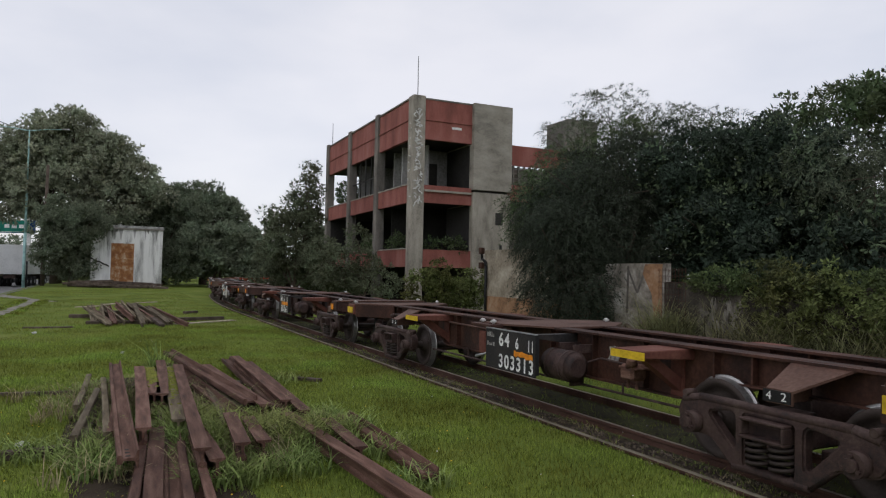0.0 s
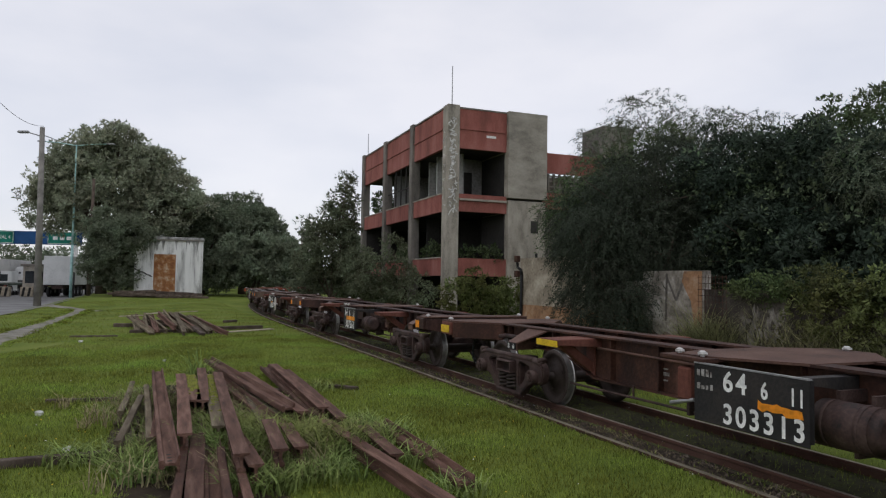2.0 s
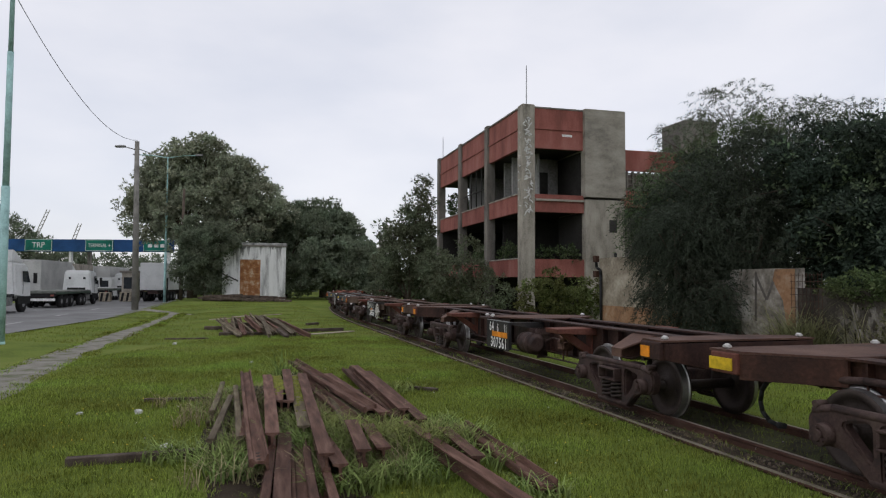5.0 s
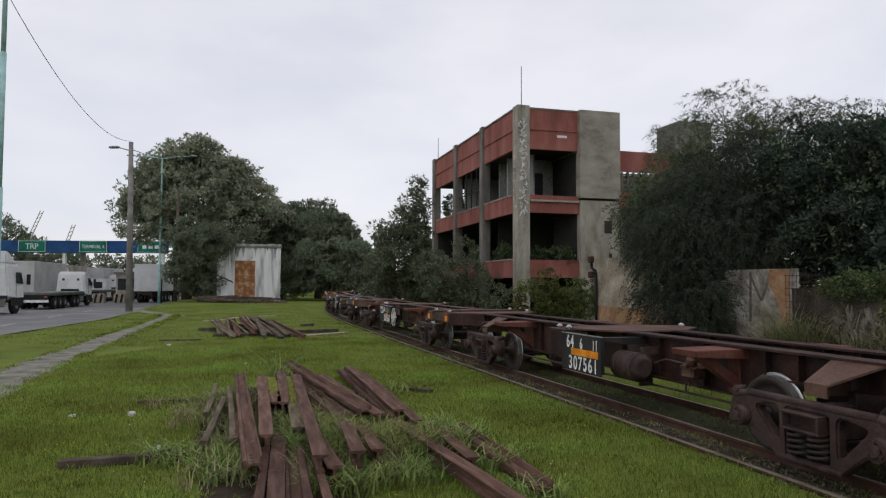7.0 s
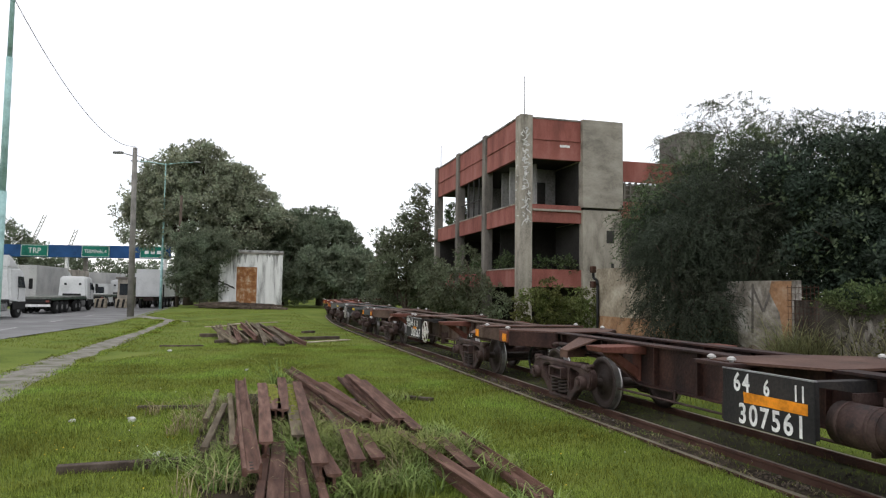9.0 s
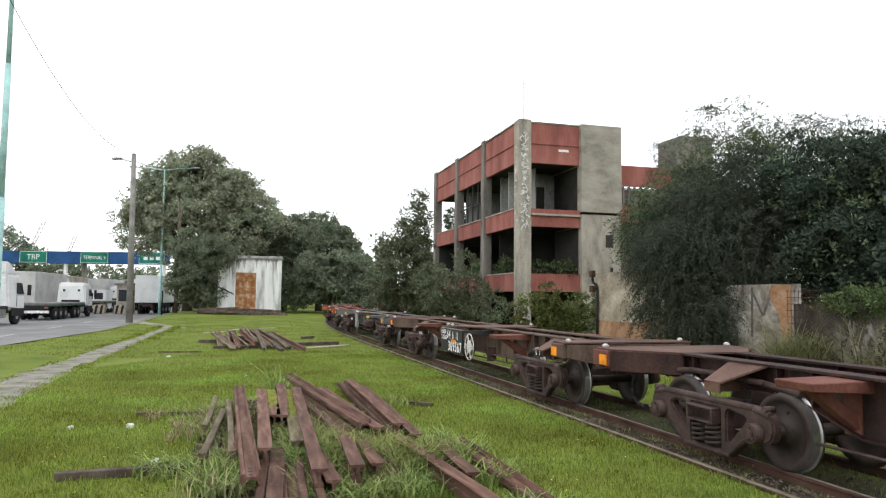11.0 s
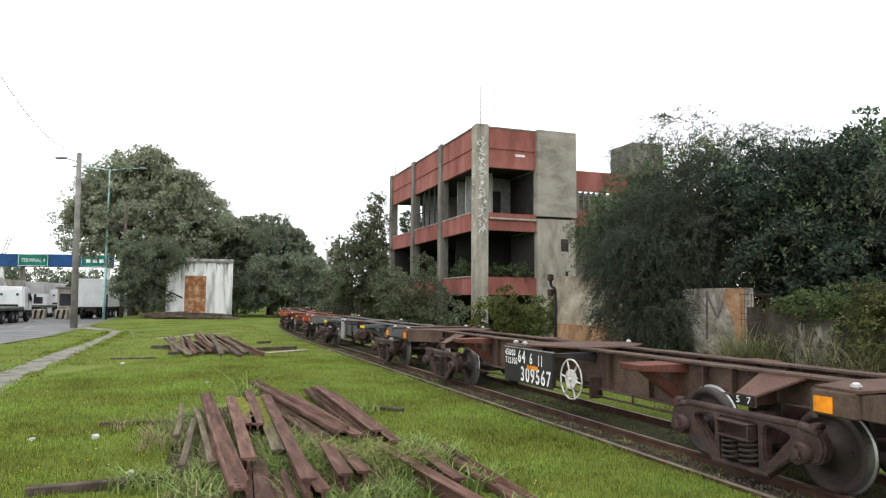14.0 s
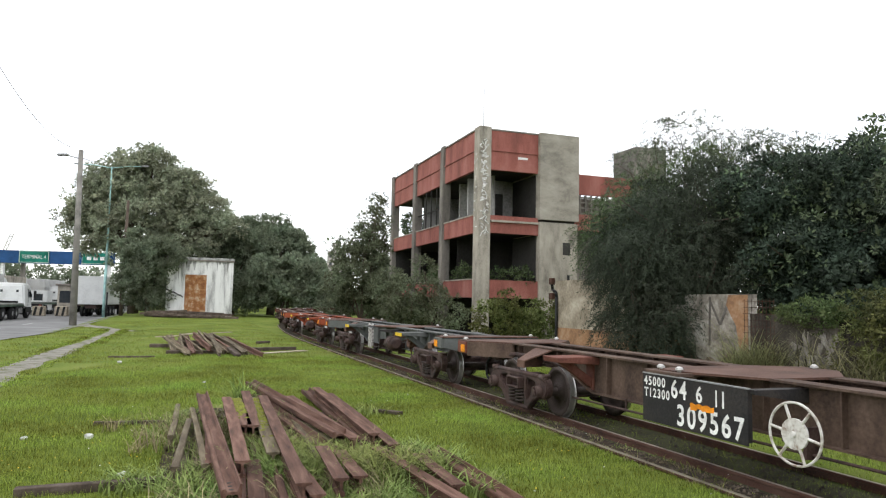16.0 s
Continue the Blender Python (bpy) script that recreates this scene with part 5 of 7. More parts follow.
def build_train():
    a = build_wagon(WAGON, WAGONRED, "rusty brown skeletal container wagon with black number panel")
    plain = [copy_thing(a, pose(0, 0, 0)) for _ in range(2)]
    d = build_wagon(WAGONGREY, WAGONGREY, "grey painted skeletal container wagon with light side panel")
    e = build_wagon(WAGONORANGE, WAGONORANGE, "orange painted skeletal container wagon")
    more = [copy_thing(a, pose(0, 0, 0)) for _ in range(2)]
    b, c = plain
    p = number_panel(a, -0.24, 1.0, [("64", 0.25, 0.25, 0.97, 0.97), ("6", 0.2, 0.57, 0.95, 0.75), ("11", 0.2, 0.89, 0.94, 0.65), ("303313", 0.25, 0.54, 0.68, 0.95)])
    orange_dash(p, 0.5, 0.94, 0.785, 0.86)
    rng = random.Random(5)
    for k in range(8):
        x, z = -0.2 + 0.055 * (k % 4), 0.99 - 0.12 * (k // 4)
        block("faded_mark", FADED, x, x + rng.uniform(0.02, 0.04), -1.1385, -1.1365, z, z + rng.uniform(0.03, 0.07), p)
    bm = bmesh.new()
    prism(bm, [(1.5, 0.84), (1.68, 0.82), (1.72, 0.9), (1.74, 1.0), (1.62, 1.02), (1.53, 1.0), (1.55, 0.92)], -0.418, -0.413)
    part("paint_patch", bm, FADED, a, "ragged patch of white paint on the beam")
    for x0, x1, z0, z1 in ((-1.58, -1.42, 0.86, 0.875), (-1.58, -1.42, 0.73, 0.745), (-1.58, -1.565, 0.73, 0.875), (-1.5, -1.4, 0.79, 0.83)):
        block("faded_mark", FADED, x0, x1, -0.418, -0.413, z0, z1, a)
    # paint and fittings that only the first wagon has
    for wg in (b, c, *more):
        for o in list(wg.children_recursive):
            if o.name.startswith("reflective_plate"):
                bpy.data.objects.remove(o)
    for wg, coat, words_w in ((b, WAGONDARK, "dark brown-black skeletal container wagon with red arms"), (c, WAGONDUST, "dusty brown skeletal container wagon with white hand wheel")):
        wg["label"] = words_w
        for o in wg.children_recursive:
            if o.data and o.data.materials and o.data.materials[0] == WAGON:
                o.data = o.data.copy()
                o.data.materials[0] = coat
    for o in list(a.children):
        if o.name.startswith("reflector"):
            bpy.data.objects.remove(o)
    for x0, x1 in ((-6.42, -6.08), (5.24, 5.44)):
        block("reflector", YELLOW, x0, x1, -1.15, -1.139, 0.955, 1.08, a, label="yellow reflector plate")
    bm = bmesh.new()
    tube(bm, (-2.6, -0.52, 1.0), (-0.45, -0.60, 0.99), 0.018, 0.018, 8)
    tube(bm, (-2.6, -0.52, 1.0), (-2.75, -0.42, 0.98), 0.018, 0.018, 8)
    part("brake_pipe", bm, WAGONTOP, a)
    block("lever_bracket", WAGONRED, -0.52, -0.34, -1.1, -0.9, 0.72, 1.04, a, 0.02, "red painted lever bracket")
    bm = bmesh.new()
    tube(bm, (-0.62, -1.08, 0.66), (-0.3, -1.08, 0.74), 0.022, 0.018, 8)
    part("lever", bm, METAL, a)
    stencils("309567", 0.22, c, Matrix.Translation((FRONT + 0.004, 0.52, 1.0)) @ pose(0, 0, 0, 90, 0, 90))
    p = number_panel(b, -0.24, 0.91, [("64", 0.25, 0.03, 0.98, 0.8), ("6", 0.21, 0.36, 0.97, 0.75), ("11", 0.2, 0.75, 0.97, 0.65), ("307561", 0.27, 0.40, 0.68, 0.86)])
    orange_dash(p, 0.06, 0.84, 0.80, 0.9, 0.15)
    p = number_panel(c, -0.73, 0.84, [("45000", 0.14, -0.52, 1.02, 0.88), ("T12300", 0.14, -0.48, 0.89, 0.85), ("64", 0.27, -0.12, 0.97, 0.82), ("6", 0.23, 0.19, 0.96, 0.8), ("11", 0.23, 0.48, 0.95, 0.65), ("309567", 0.31, 0.32, 0.70, 0.85)])
    orange_dash(p, 0.06, 0.4, 0.805, 0.865)
    hand_wheel(c, 1.39)
    for o in list(c.children):
        if o.name.split(".")[0] in ("air_reservoir", "brake_valve", "valve_pipe"):
            bpy.data.objects.remove(o)
    for wg, txt in ((a, "4 2"), (a, "8 6"), (c, "5 7")):
        bx = BOGIE_R if txt == "8 6" else BOGIE_F
        pl = block("code_plate", BLACK, bx - 0.05, bx + 0.21, -0.884, -0.872, 0.83, 0.93, wg)
        stencils(txt, 0.1, pl, Matrix.Translation((bx + 0.08, -0.887, 0.88)) @ pose(0, 0, 0, 90, 0, 0), 1.15, 0.0)
    number_panel(d, -0.2, 0.2, [], FADED)
    WAGONS.extend([a, b, c, d, e, *more])


build_train()
PITCH, FIRST = 12.97, 8.13


def travelled(t):
    if t > 13:
        return 22.512 + 1.8 * (t - 13)
    return 1.63 * t + 0.0096 * t * t if t < 7 else 11.88 + 1.772 * (t - 7)


def wagon_pose(s):
    f, r = on_line(s - BOGIE_F), on_line(s - BOGIE_R)
    c = (f * -BOGIE_R + r * BOGIE_F) / (BOGIE_F - BOGIE_R)
    return pose(c[0], c[1], 0, 0, 0, math.degrees(math.atan2(f[1] - r[1], f[0] - r[0])))


def motions():
    """The train rolls past; every wheelset turns with the way it has gone."""
    for i, wg in enumerate(WAGONS):
        walk(wg, [(k * 0.5, wagon_pose(FIRST + PITCH * i - travelled(k * 0.5))) for k in range(33)])
        for o in wg.children_recursive:
            if o.name.startswith("wheelset"):
                x = o.matrix_basis.translation.x
                walk(o, [(k * 0.25, pose(x, 0, AXLE) @ pose(0, 0, 0, 0, math.degrees(travelled(k * 0.25) / WHEEL_R), 0)) for k in range(65)])


# ---- old rails and timbers lying on the grass ----
def rail_bar(name, p, q, kind, label, group, material=None, moss=False, holes=False):
    """A length of rail whose upper face runs from p to q. kind: foot up, web up (on its side) or head up."""
    p, q = Vector(p), Vector(q)
    k = 1.15
    sec = {"foot": [(a * k, -z * k) for a, z in rail_section()], "side": [((z - 0.07) * k, (a - 0.06) * k) for a, z in rail_section()], "head": [(a * k, (z - 0.142) * k) for a, z in rail_section()]}[kind]
    if kind == "foot":
        sec = sec[::-1]
    d = q - p
    far = d.length
    bm = bmesh.new()
    n = 6
    rings = []
    rng = random.Random(len(bpy.data.objects))
    sweep = rng.uniform(-0.012, 0.012)
    for i in range(n + 1):
        f = i / n
        off = sweep * math.sin(math.pi * f) + (rng.uniform(-0.003, 0.003) if 0 < i < n else 0)
        rings.append([bm.verts.new((far * f, off - a, z)) for a, z in sec])
    m = len(sec)
    for r0, r1 in zip(rings, rings[1:]):
        for i in range(m):
            bm.faces.new((r0[i], r0[(i + 1) % m], r1[(i + 1) % m], r1[i]))
    bm.faces.new(rings[0])
    bm.faces.new(rings[-1][::-1])
    bmesh.ops.recalc_face_normals(bm, faces=bm.faces)
    turn = Matrix.Translation(p) @ d.to_track_quat("X", "Z").to_matrix().to_4x4()
    ob = part(name, bm, material or RUSTPILE, None, label, turn)
    tagged(ob, category="rail", group=group)
    if holes:
        up = -0.058 * k if kind == "side" else -0.07 * k
        for i in range(3):
            # dark disc laid on for the shade in a bolt hole
            bm = bmesh.new()
            c = Vector((far - 0.07 - 0.11 * i, 0, up))
            tube(bm, c + Vector((0, 0, 0.004)), c + Vector((0, 0, 0.012)), 0.02, 0.02, 10)
            part("bolt_hole", bm, DARKIN, ob)
    if moss:
        rng = random.Random(3)
        bm = bmesh.new()
        for _ in range(170):
            c = Vector((far * min(0.98, abs(rng.gauss(0.32, 0.2))), rng.uniform(-0.06, 0.06), 0))
            r = rng.uniform(0.012, 0.045)
            ring = [bm.verts.new(c + Vector((r * math.cos(a) * rng.uniform(0.7, 1.5), r * math.sin(a) * rng.uniform(0.6, 1.1), 0.001))) for a in np.linspace(0, 2 * math.pi, 7)[:-1]]
            top = bm.verts.new(c + Vector((0, 0, rng.uniform(0.006, 0.018))))
            for i in range(6):
                bm.faces.new((ring[i], ring[(i + 1) % 6], top))
        tagged(part("moss", bm, MOSS, ob, "yellow-green moss cushions"), kind="stuff")
    return ob


def timber(p, q, w, h, label, group, material=None, name="old_timber"):
    p, q = Vector(p), Vector(q)
    d = q - p
    turn = Matrix.Translation(p) @ d.to_track_quat("X", "Z").to_matrix().to_4x4()
    bm = bmesh.new()
    box(bm, 0, d.length, -w / 2, w / 2, -h, 0, min(w, h) * 0.08)
    ob = part(name, bm, material or OLDWOOD, None, label, turn)
    return tagged(ob, category="timber", group=group)


# soil strip coloured dark so the gaps between the rails look shaded
ribbon("heap_soil", [(-4.9, 11.4), (-1.7, 4.4)], [1.9, 1.5], mat("heap_soil_and_shade", (0.04, 0.03, 0.02), 0.95, scale=3, fine=30, bump=0.8), 0.03, "soil under the rail heap, dark with the shade of its gaps", "soil", wob=0.25)
OLDWOOD = vary(mat("weathered_wood", (0.09, 0.068, 0.052), 0.9, scale=4, fine=40, dark=(0.045, 0.035, 0.03), light=(0.15, 0.12, 0.1)), 0.25)
PALEWOOD = mat("pale_plank", (0.36, 0.31, 0.24), 0.9, scale=4, fine=40)
FOOT = "rusty rail lying upside down in the heap"
SIDE = "rusty rail lying on its side in the heap"
G1 = "rails of the near heap"

# bearers and lowest layer, running out towards the lawn
for a, b in (((-4.9, 10.3), (-2.7, 11.1)), ((-4.3, 8.4), (-2.2, 9.3)), ((-3.4, 6.7), (-1.6, 7.5)), ((-2.3, 5.8), (-1.75, 6.05))):
    timber((*a, 0.07), (*b, 0.07), 0.22, 0.1, "half-buried dark timber bearer under the heap", "bearers")
for p, q, kind in (((-2.88, 6.7, 0.23), (-1.91, 4.23, 0.2), "head"), ((-2.86, 6.96, 0.24), (-1.76, 4.26, 0.2), "foot"), ((-2.68, 6.88, 0.22), (-1.62, 4.28, 0.19), "side"), ((-2.43, 6.47, 0.23), (-1.5, 4.3, 0.2), "head"), ((-2.46, 6.83, 0.2), (-1.36, 4.33, 0.2), "head")):
    rail_bar("rail_length", p, q, kind, "rusty rail in the lowest layer of the heap", G1)
for p, q, kind in (((-4.85, 10.4, 0.2), (-3.0, 6.6, 0.2), "head"), ((-4.5, 10.6, 0.2), (-2.75, 6.7, 0.2), "side"), ((-4.25, 10.2, 0.19), (-2.6, 6.5, 0.19), "head"), ((-3.95, 10.3, 0.2), (-2.35, 6.6, 0.2), "head"), ((-3.6, 10.4, 0.19), (-2.2, 7.2, 0.19), "head"), ((-4.6, 12.2, 0.19), (-2.4, 8.3, 0.19), "head")):
    rail_bar("rail_length", p, q, kind, "dark rail in the lower layer of the heap", G1, GREYRUST)
# upper layer, fanned
rail_bar("rail_length", (-5.41, 10.54, 0.2), (-4.33, 8.16, 0.2), "head", "lichen-grey rail standing upright in the heap", G1, GREYRUST)
rail_bar("rail_length", (-4.5, 9.0, 0.26), (-3.44, 6.46, 0.26), "head", "lichen-grey rail standing upright in the heap", G1, GREYRUST)
rail_bar("rail_length", (-4.95, 10.05, 0.23), (-3.24, 6.7, 0.24), "head", "lichen-grey rail standing upright in the heap", G1, GREYRUST)
rail_bar("rail_length", (-3.85, 8.2, 0.24), (-3.2, 6.76, 0.24), "foot", FOOT, G1)
rail_bar("rail_length", (-5.2, 10.92, 0.36), (-2.52, 5.58, 0.36), "side", "rusty rail on its side with three bolt holes at the end", G1, holes=True)
rail_bar("rail_length", (-4.5, 10.21, 0.38), (-2.72, 6.31, 0.38), "foot", FOOT, G1)
rail_bar("rail_length", (-4.36, 10.25, 0.36), (-3.4, 8.16, 0.36), "foot", "rusty rail upside down, patched with moss", G1, moss=True)
rail_bar("rail_length", (-4.54, 11.08, 0.36), (-3.3, 8.14, 0.36), "foot", FOOT, G1)
rail_bar("rail_length", (-4.2, 10.6, 0.33), (-2.68, 7.05, 0.3), "foot", "lichen-grey rail upside down, yellow-green moss along it", G1, GREYRUST, moss=True)
rail_bar("rail_length", (-4.06, 10.56, 0.37), (-1.97, 5.73, 0.36), "foot", "long rusty rail upside down, end sawn square", G1)
rail_bar("rail_length", (-2.7, 7.4, 0.25), (-1.86, 5.78, 0.26), "foot", FOOT, G1)
rail_bar("rail_length", (-5.05, 12.64, 0.36), (-2.27, 8.21, 0.34), "side", SIDE, G1)
rail_bar("rail_length", (-4.72, 11.95, 0.24), (-2.25, 7.75, 0.22), "side", SIDE, G1)
rail_bar("rail_length", (-3.75, 10.9, 0.33), (-2.05, 8.05, 0.28), "foot", FOOT, G1)
rail_bar("rail_length", (-3.7, 12.29, 0.3), (-1.9, 8.45, 0.26), "foot", FOOT, G1)
rail_bar("rail_length", (-3.35, 11.87, 0.26), (-1.6, 8.15, 0.2), "foot", FOOT, G1)
rail_bar("rail_length", (-4.1, 13.05, 0.19), (-2.0, 8.6, 0.18), "side", SIDE, G1)
rail_bar("rail_length", (-2.27, 7.4, 0.31), (-1.74, 6.09, 0.32), "foot", FOOT, G1)
rail_bar("rail_length", (-2.1, 7.47, 0.26), (-1.63, 6.39, 0.27), "foot", FOOT, G1)
rail_bar("rail_length", (-1.77, 7.89, 0.22), (0.3, 4.35, 0.2), "foot", "long rusty rail upside down, end sawn square", G1)
rail_bar("rail_length", (-1.28, 7.74, 0.2), (-0.74, 6.51, 0.2), "foot", FOOT, G1)
rail_bar("rail_length", (-1.18, 8.36, 0.16), (-0.07, 6.01, 0.15), "side", "rusty rail on its side with bolt holes, dull channel up", G1, holes=True)
timber((-4.8, 6.14, 0.09), (-3.5, 6.84, 0.09), 0.1, 0.1, "dark weathered timber lying in the grass", "loose timbers")
timber((-6.2, 9.6, 0.055), (-5.0, 10.0, 0.055), 0.07, 0.06, "dark weathered timber lying in the grass", "loose timbers")
timber((-2.5, 11.62, 0.055), (-2.0, 11.44, 0.055), 0.1, 0.06, "dark weathered timber lying in the grass", "loose timbers")

# farther heap
G2 = "rails of the far heap"
rng_f = random.Random(17)
for k in range(19):
    f = k / 18
    x0, y0 = -12.9 + 2.3 * f + rng_f.uniform(-0.15, 0.15), 24.6 + 0.3 * f + rng_f.uniform(-0.5, 0.5)
    l = rng_f.uniform(2.6, 4.3)
    a = radians(147 + rng_f.uniform(-7, 5))
    z = 0.3 + 0.34 * math.sin(0.4 + f * 2.3) * rng_f.uniform(0.6, 1.0)
    rail_bar("rail_length", (x0, y0, z), (x0 + l * math.sin(a), y0 + l * math.cos(a), max(0.14, z - 0.13 * l)), rng_f.choice(("foot", "side", "head")), "rusty rail slanting on a far heap", G2, GREYRUST if k % 3 else None)
for a, b, z in (((-13.2, 24.2), (-10.4, 25.1), 0.14), ((-11.4, 21.9), (-9.5, 22.6), 0.1), ((-13.0, 25.2), (-10.8, 26.0), 0.22)):
    timber((*a, z), (*b, z), 0.24, 0.16, "dark weathered timber under the far heap", "bearers")
for x, y, z, dx, dy in ((-13.1, 24.4, 0.4, 0.8, 0.12), (-12.4, 24.8, 0.48, 0.6, 0.4), (-11.2, 25.2, 0.56, 0.7, -0.2)):
    timber((x, y, z), (x + dx, y + dy, z + 0.05), 0.22, 0.03, "pale broken plank on the far heap", "loose timbers", PALEWOOD)
timber((-9.4, 22.2, 0.25), (-8.7, 21.3, 0.09), 0.14, 0.1, "dark weathered timber lying in the grass", "loose timbers")
timber((-9.3, 23.9, 0.12), (-8.0, 25.0, 0.12), 0.2, 0.12, "dark weathered timber lying in the grass", "loose timbers")
timber((-10.5, 27.8, 0.1), (-10.2, 28.4, 0.1), 0.16, 0.1, "dark weathered timber lying in the grass", "loose timbers")
timber((-8.7, 22.4, 0.035), (-7.5, 24.6, 0.035), 0.28, 0.03, "pale weathered plank lying in the grass", "loose timbers", PALEWOOD)
timber((-12.2, 19.9, 0.05), (-11.0, 20.4, 0.05), 0.1, 0.06, "dark weathered timber lying in the grass", "loose timbers")
# timbers before the white house
rng_s = random.Random(9)
for k in range(13):
    cx, cy = rng_s.uniform(-28.6, -23.6), rng_s.uniform(53.6, 55.4)
    a = radians(12 + rng_s.uniform(-38, 38))
    l = rng_s.uniform(1.2, 2.6)
    z = 0.38 + 0.09 * (k % 5)
    timber((cx - l * math.cos(a), cy - l * math.sin(a) * 0.5, z), (cx + l * math.cos(a), cy + l * math.sin(a) * 0.5, z + rng_s.uniform(-0.16, 0.2)), 0.24, 0.2, "dark old sleeper in a heap before the white house", "sleepers by the house")


def stone(x, y, r, seed, label="pale rough lump of rubble in the grass"):
    rng = random.Random(seed)
    bm = bmesh.new()
    bmesh.ops.create_icosphere(bm, subdivisions=2, radius=r)
    for v in bm.verts:
        v.co *= 0.8 + 0.45 * noise.noise(v.co * (2.2 / r) + Vector((seed, 0, 0))) + rng.uniform(-0.05, 0.05)
        v.co.z *= 0.72
    ob = part("stone", bm, STONE, None, label, pose(x, y, r * 0.35 + ground_z(x, y), 0, 0, seed * 50))
    return tagged(ob, category="stone", group="stones in the grass")


stone(-4.22, 6.95, 0.075, 1)
stone(-5.72, 8.72, 0.07, 2)
stone(-6.45, 8.5, 0.055, 3, "brownish lump of rubble in the grass")
stone(-6.85, 14.7, 0.05, 4)
stone(-10.9, 18.3, 0.07, 5)
stone(-2.9, 17.2, 0.05, 6)


# ---- poles, wire ----
def street_lamp(x, y, h, r, arm, label, turn):
    ob = thing("street_lamp", pose(x, y, ground_z(x, y) - 0.05, 0, 0, turn), label, "street lamp", "double-armed lamps")
    bm = bmesh.new()
    tube(bm, (0, 0, 0), (0, 0, h * 0.35), r, r, 12)
    tube(bm, (0, 0, h * 0.35), (0, 0, h * 0.65), r * 0.8, r * 0.75, 12)
    tube(bm, (0, 0, h * 0.65), (0, 0, h), r * 0.6, r * 0.5, 12)
    tube(bm, (0, 0, 0), (0, 0, 0.12), r * 1.2, r * 1.12, 12)
    part("post", bm, LAMPPOST, ob)
    for sg in (-1, 1):
        bm = bmesh.new()
        tube(bm, (0, 0, h - 0.1), (sg * arm * 0.5, 0, h + 0.12), 0.05, 0.045, 8)
        tube(bm, (sg * arm * 0.5, 0, h + 0.12), (sg * arm, 0, h + 0.18), 0.045, 0.04, 8)
        part("arm", bm, LAMPPOST, ob)
        bm = bmesh.new()
        box(bm, sg * arm - 0.35, sg * arm + 0.35, -0.13, 0.13, h + 0.12, h + 0.25, 0.04)
        part("lamp_head", bm, METAL, ob)


street_lamp(-37.4, 60.8, 14.3, 0.13, 3.0, "tall pale green double-armed street lamp by the road", 12)
street_lamp(-15.55, 17.1, 13.0, 0.115, 3.0, "tall pale green street lamp post beside the road", 60)


def concrete_pole():
    ob = thing("utility_pole", pose(-25.15, 37.75, 0.1), "grey tapered concrete utility pole with a small lamp", "utility pole")
    bm = bmesh.new()
    tube(bm, (0, 0, 0), (-0.12, -0.05, 10.28), 0.2, 0.13, 14)
    part("pole", bm, POLE, ob)
    bm = bmesh.new()
    tube(bm, (-0.1, 0, 9.75), (-0.95, -0.15, 9.98), 0.035, 0.03, 8)
    part("lamp_arm", bm, METAL, ob)
    bm = bmesh.new()
    box(bm, -1.5, -0.85, -0.28, 0.0, 9.92, 10.06, 0.05)
    part("lamp_head", bm, METAL, ob)
    bm = bmesh.new()
    tube(bm, (-0.1, 0, 9.85), (0.75, 0.1, 9.55), 0.03, 0.025, 6)
    part("stay", bm, METAL, ob)


concrete_pole()


def brown_pole():
    ob = thing("wooden_pole", pose(-33.6, 57.2, 0.1), "plain brown wooden pole among the trees", "pole")
    bm = bmesh.new()
    tube(bm, (0, 0, 0), (0.1, 0, 10.2), 0.17, 0.12, 10)
    part("pole", bm, BARK, ob)


brown_pole()


def wire(a, b, sag, r=0.012):
    cu = bpy.data.curves.new("overhead_wire", "CURVE")
    cu.dimensions, cu.bevel_depth, cu.bevel_resolution = "3D", r, 1
    sp = cu.splines.new("POLY")
    sp.points.add(24)
    a, b = Vector(a), Vector(b)
    for k, pt in enumerate(sp.points):
        f = k / 24
        p = a.lerp(b, f)
        pt.co = (p.x, p.y, p.z - sag * 4 * f * (1 - f), 1)
    cu.materials.append(HOSE)
    tagged(new("overhead_wire", cu), "thin dark overhead wire sagging to the pole", "wire")


wire((-25.2, 37.7, 10.45), (-9.0, 3.5, 14.73), 3.08, 0.012)


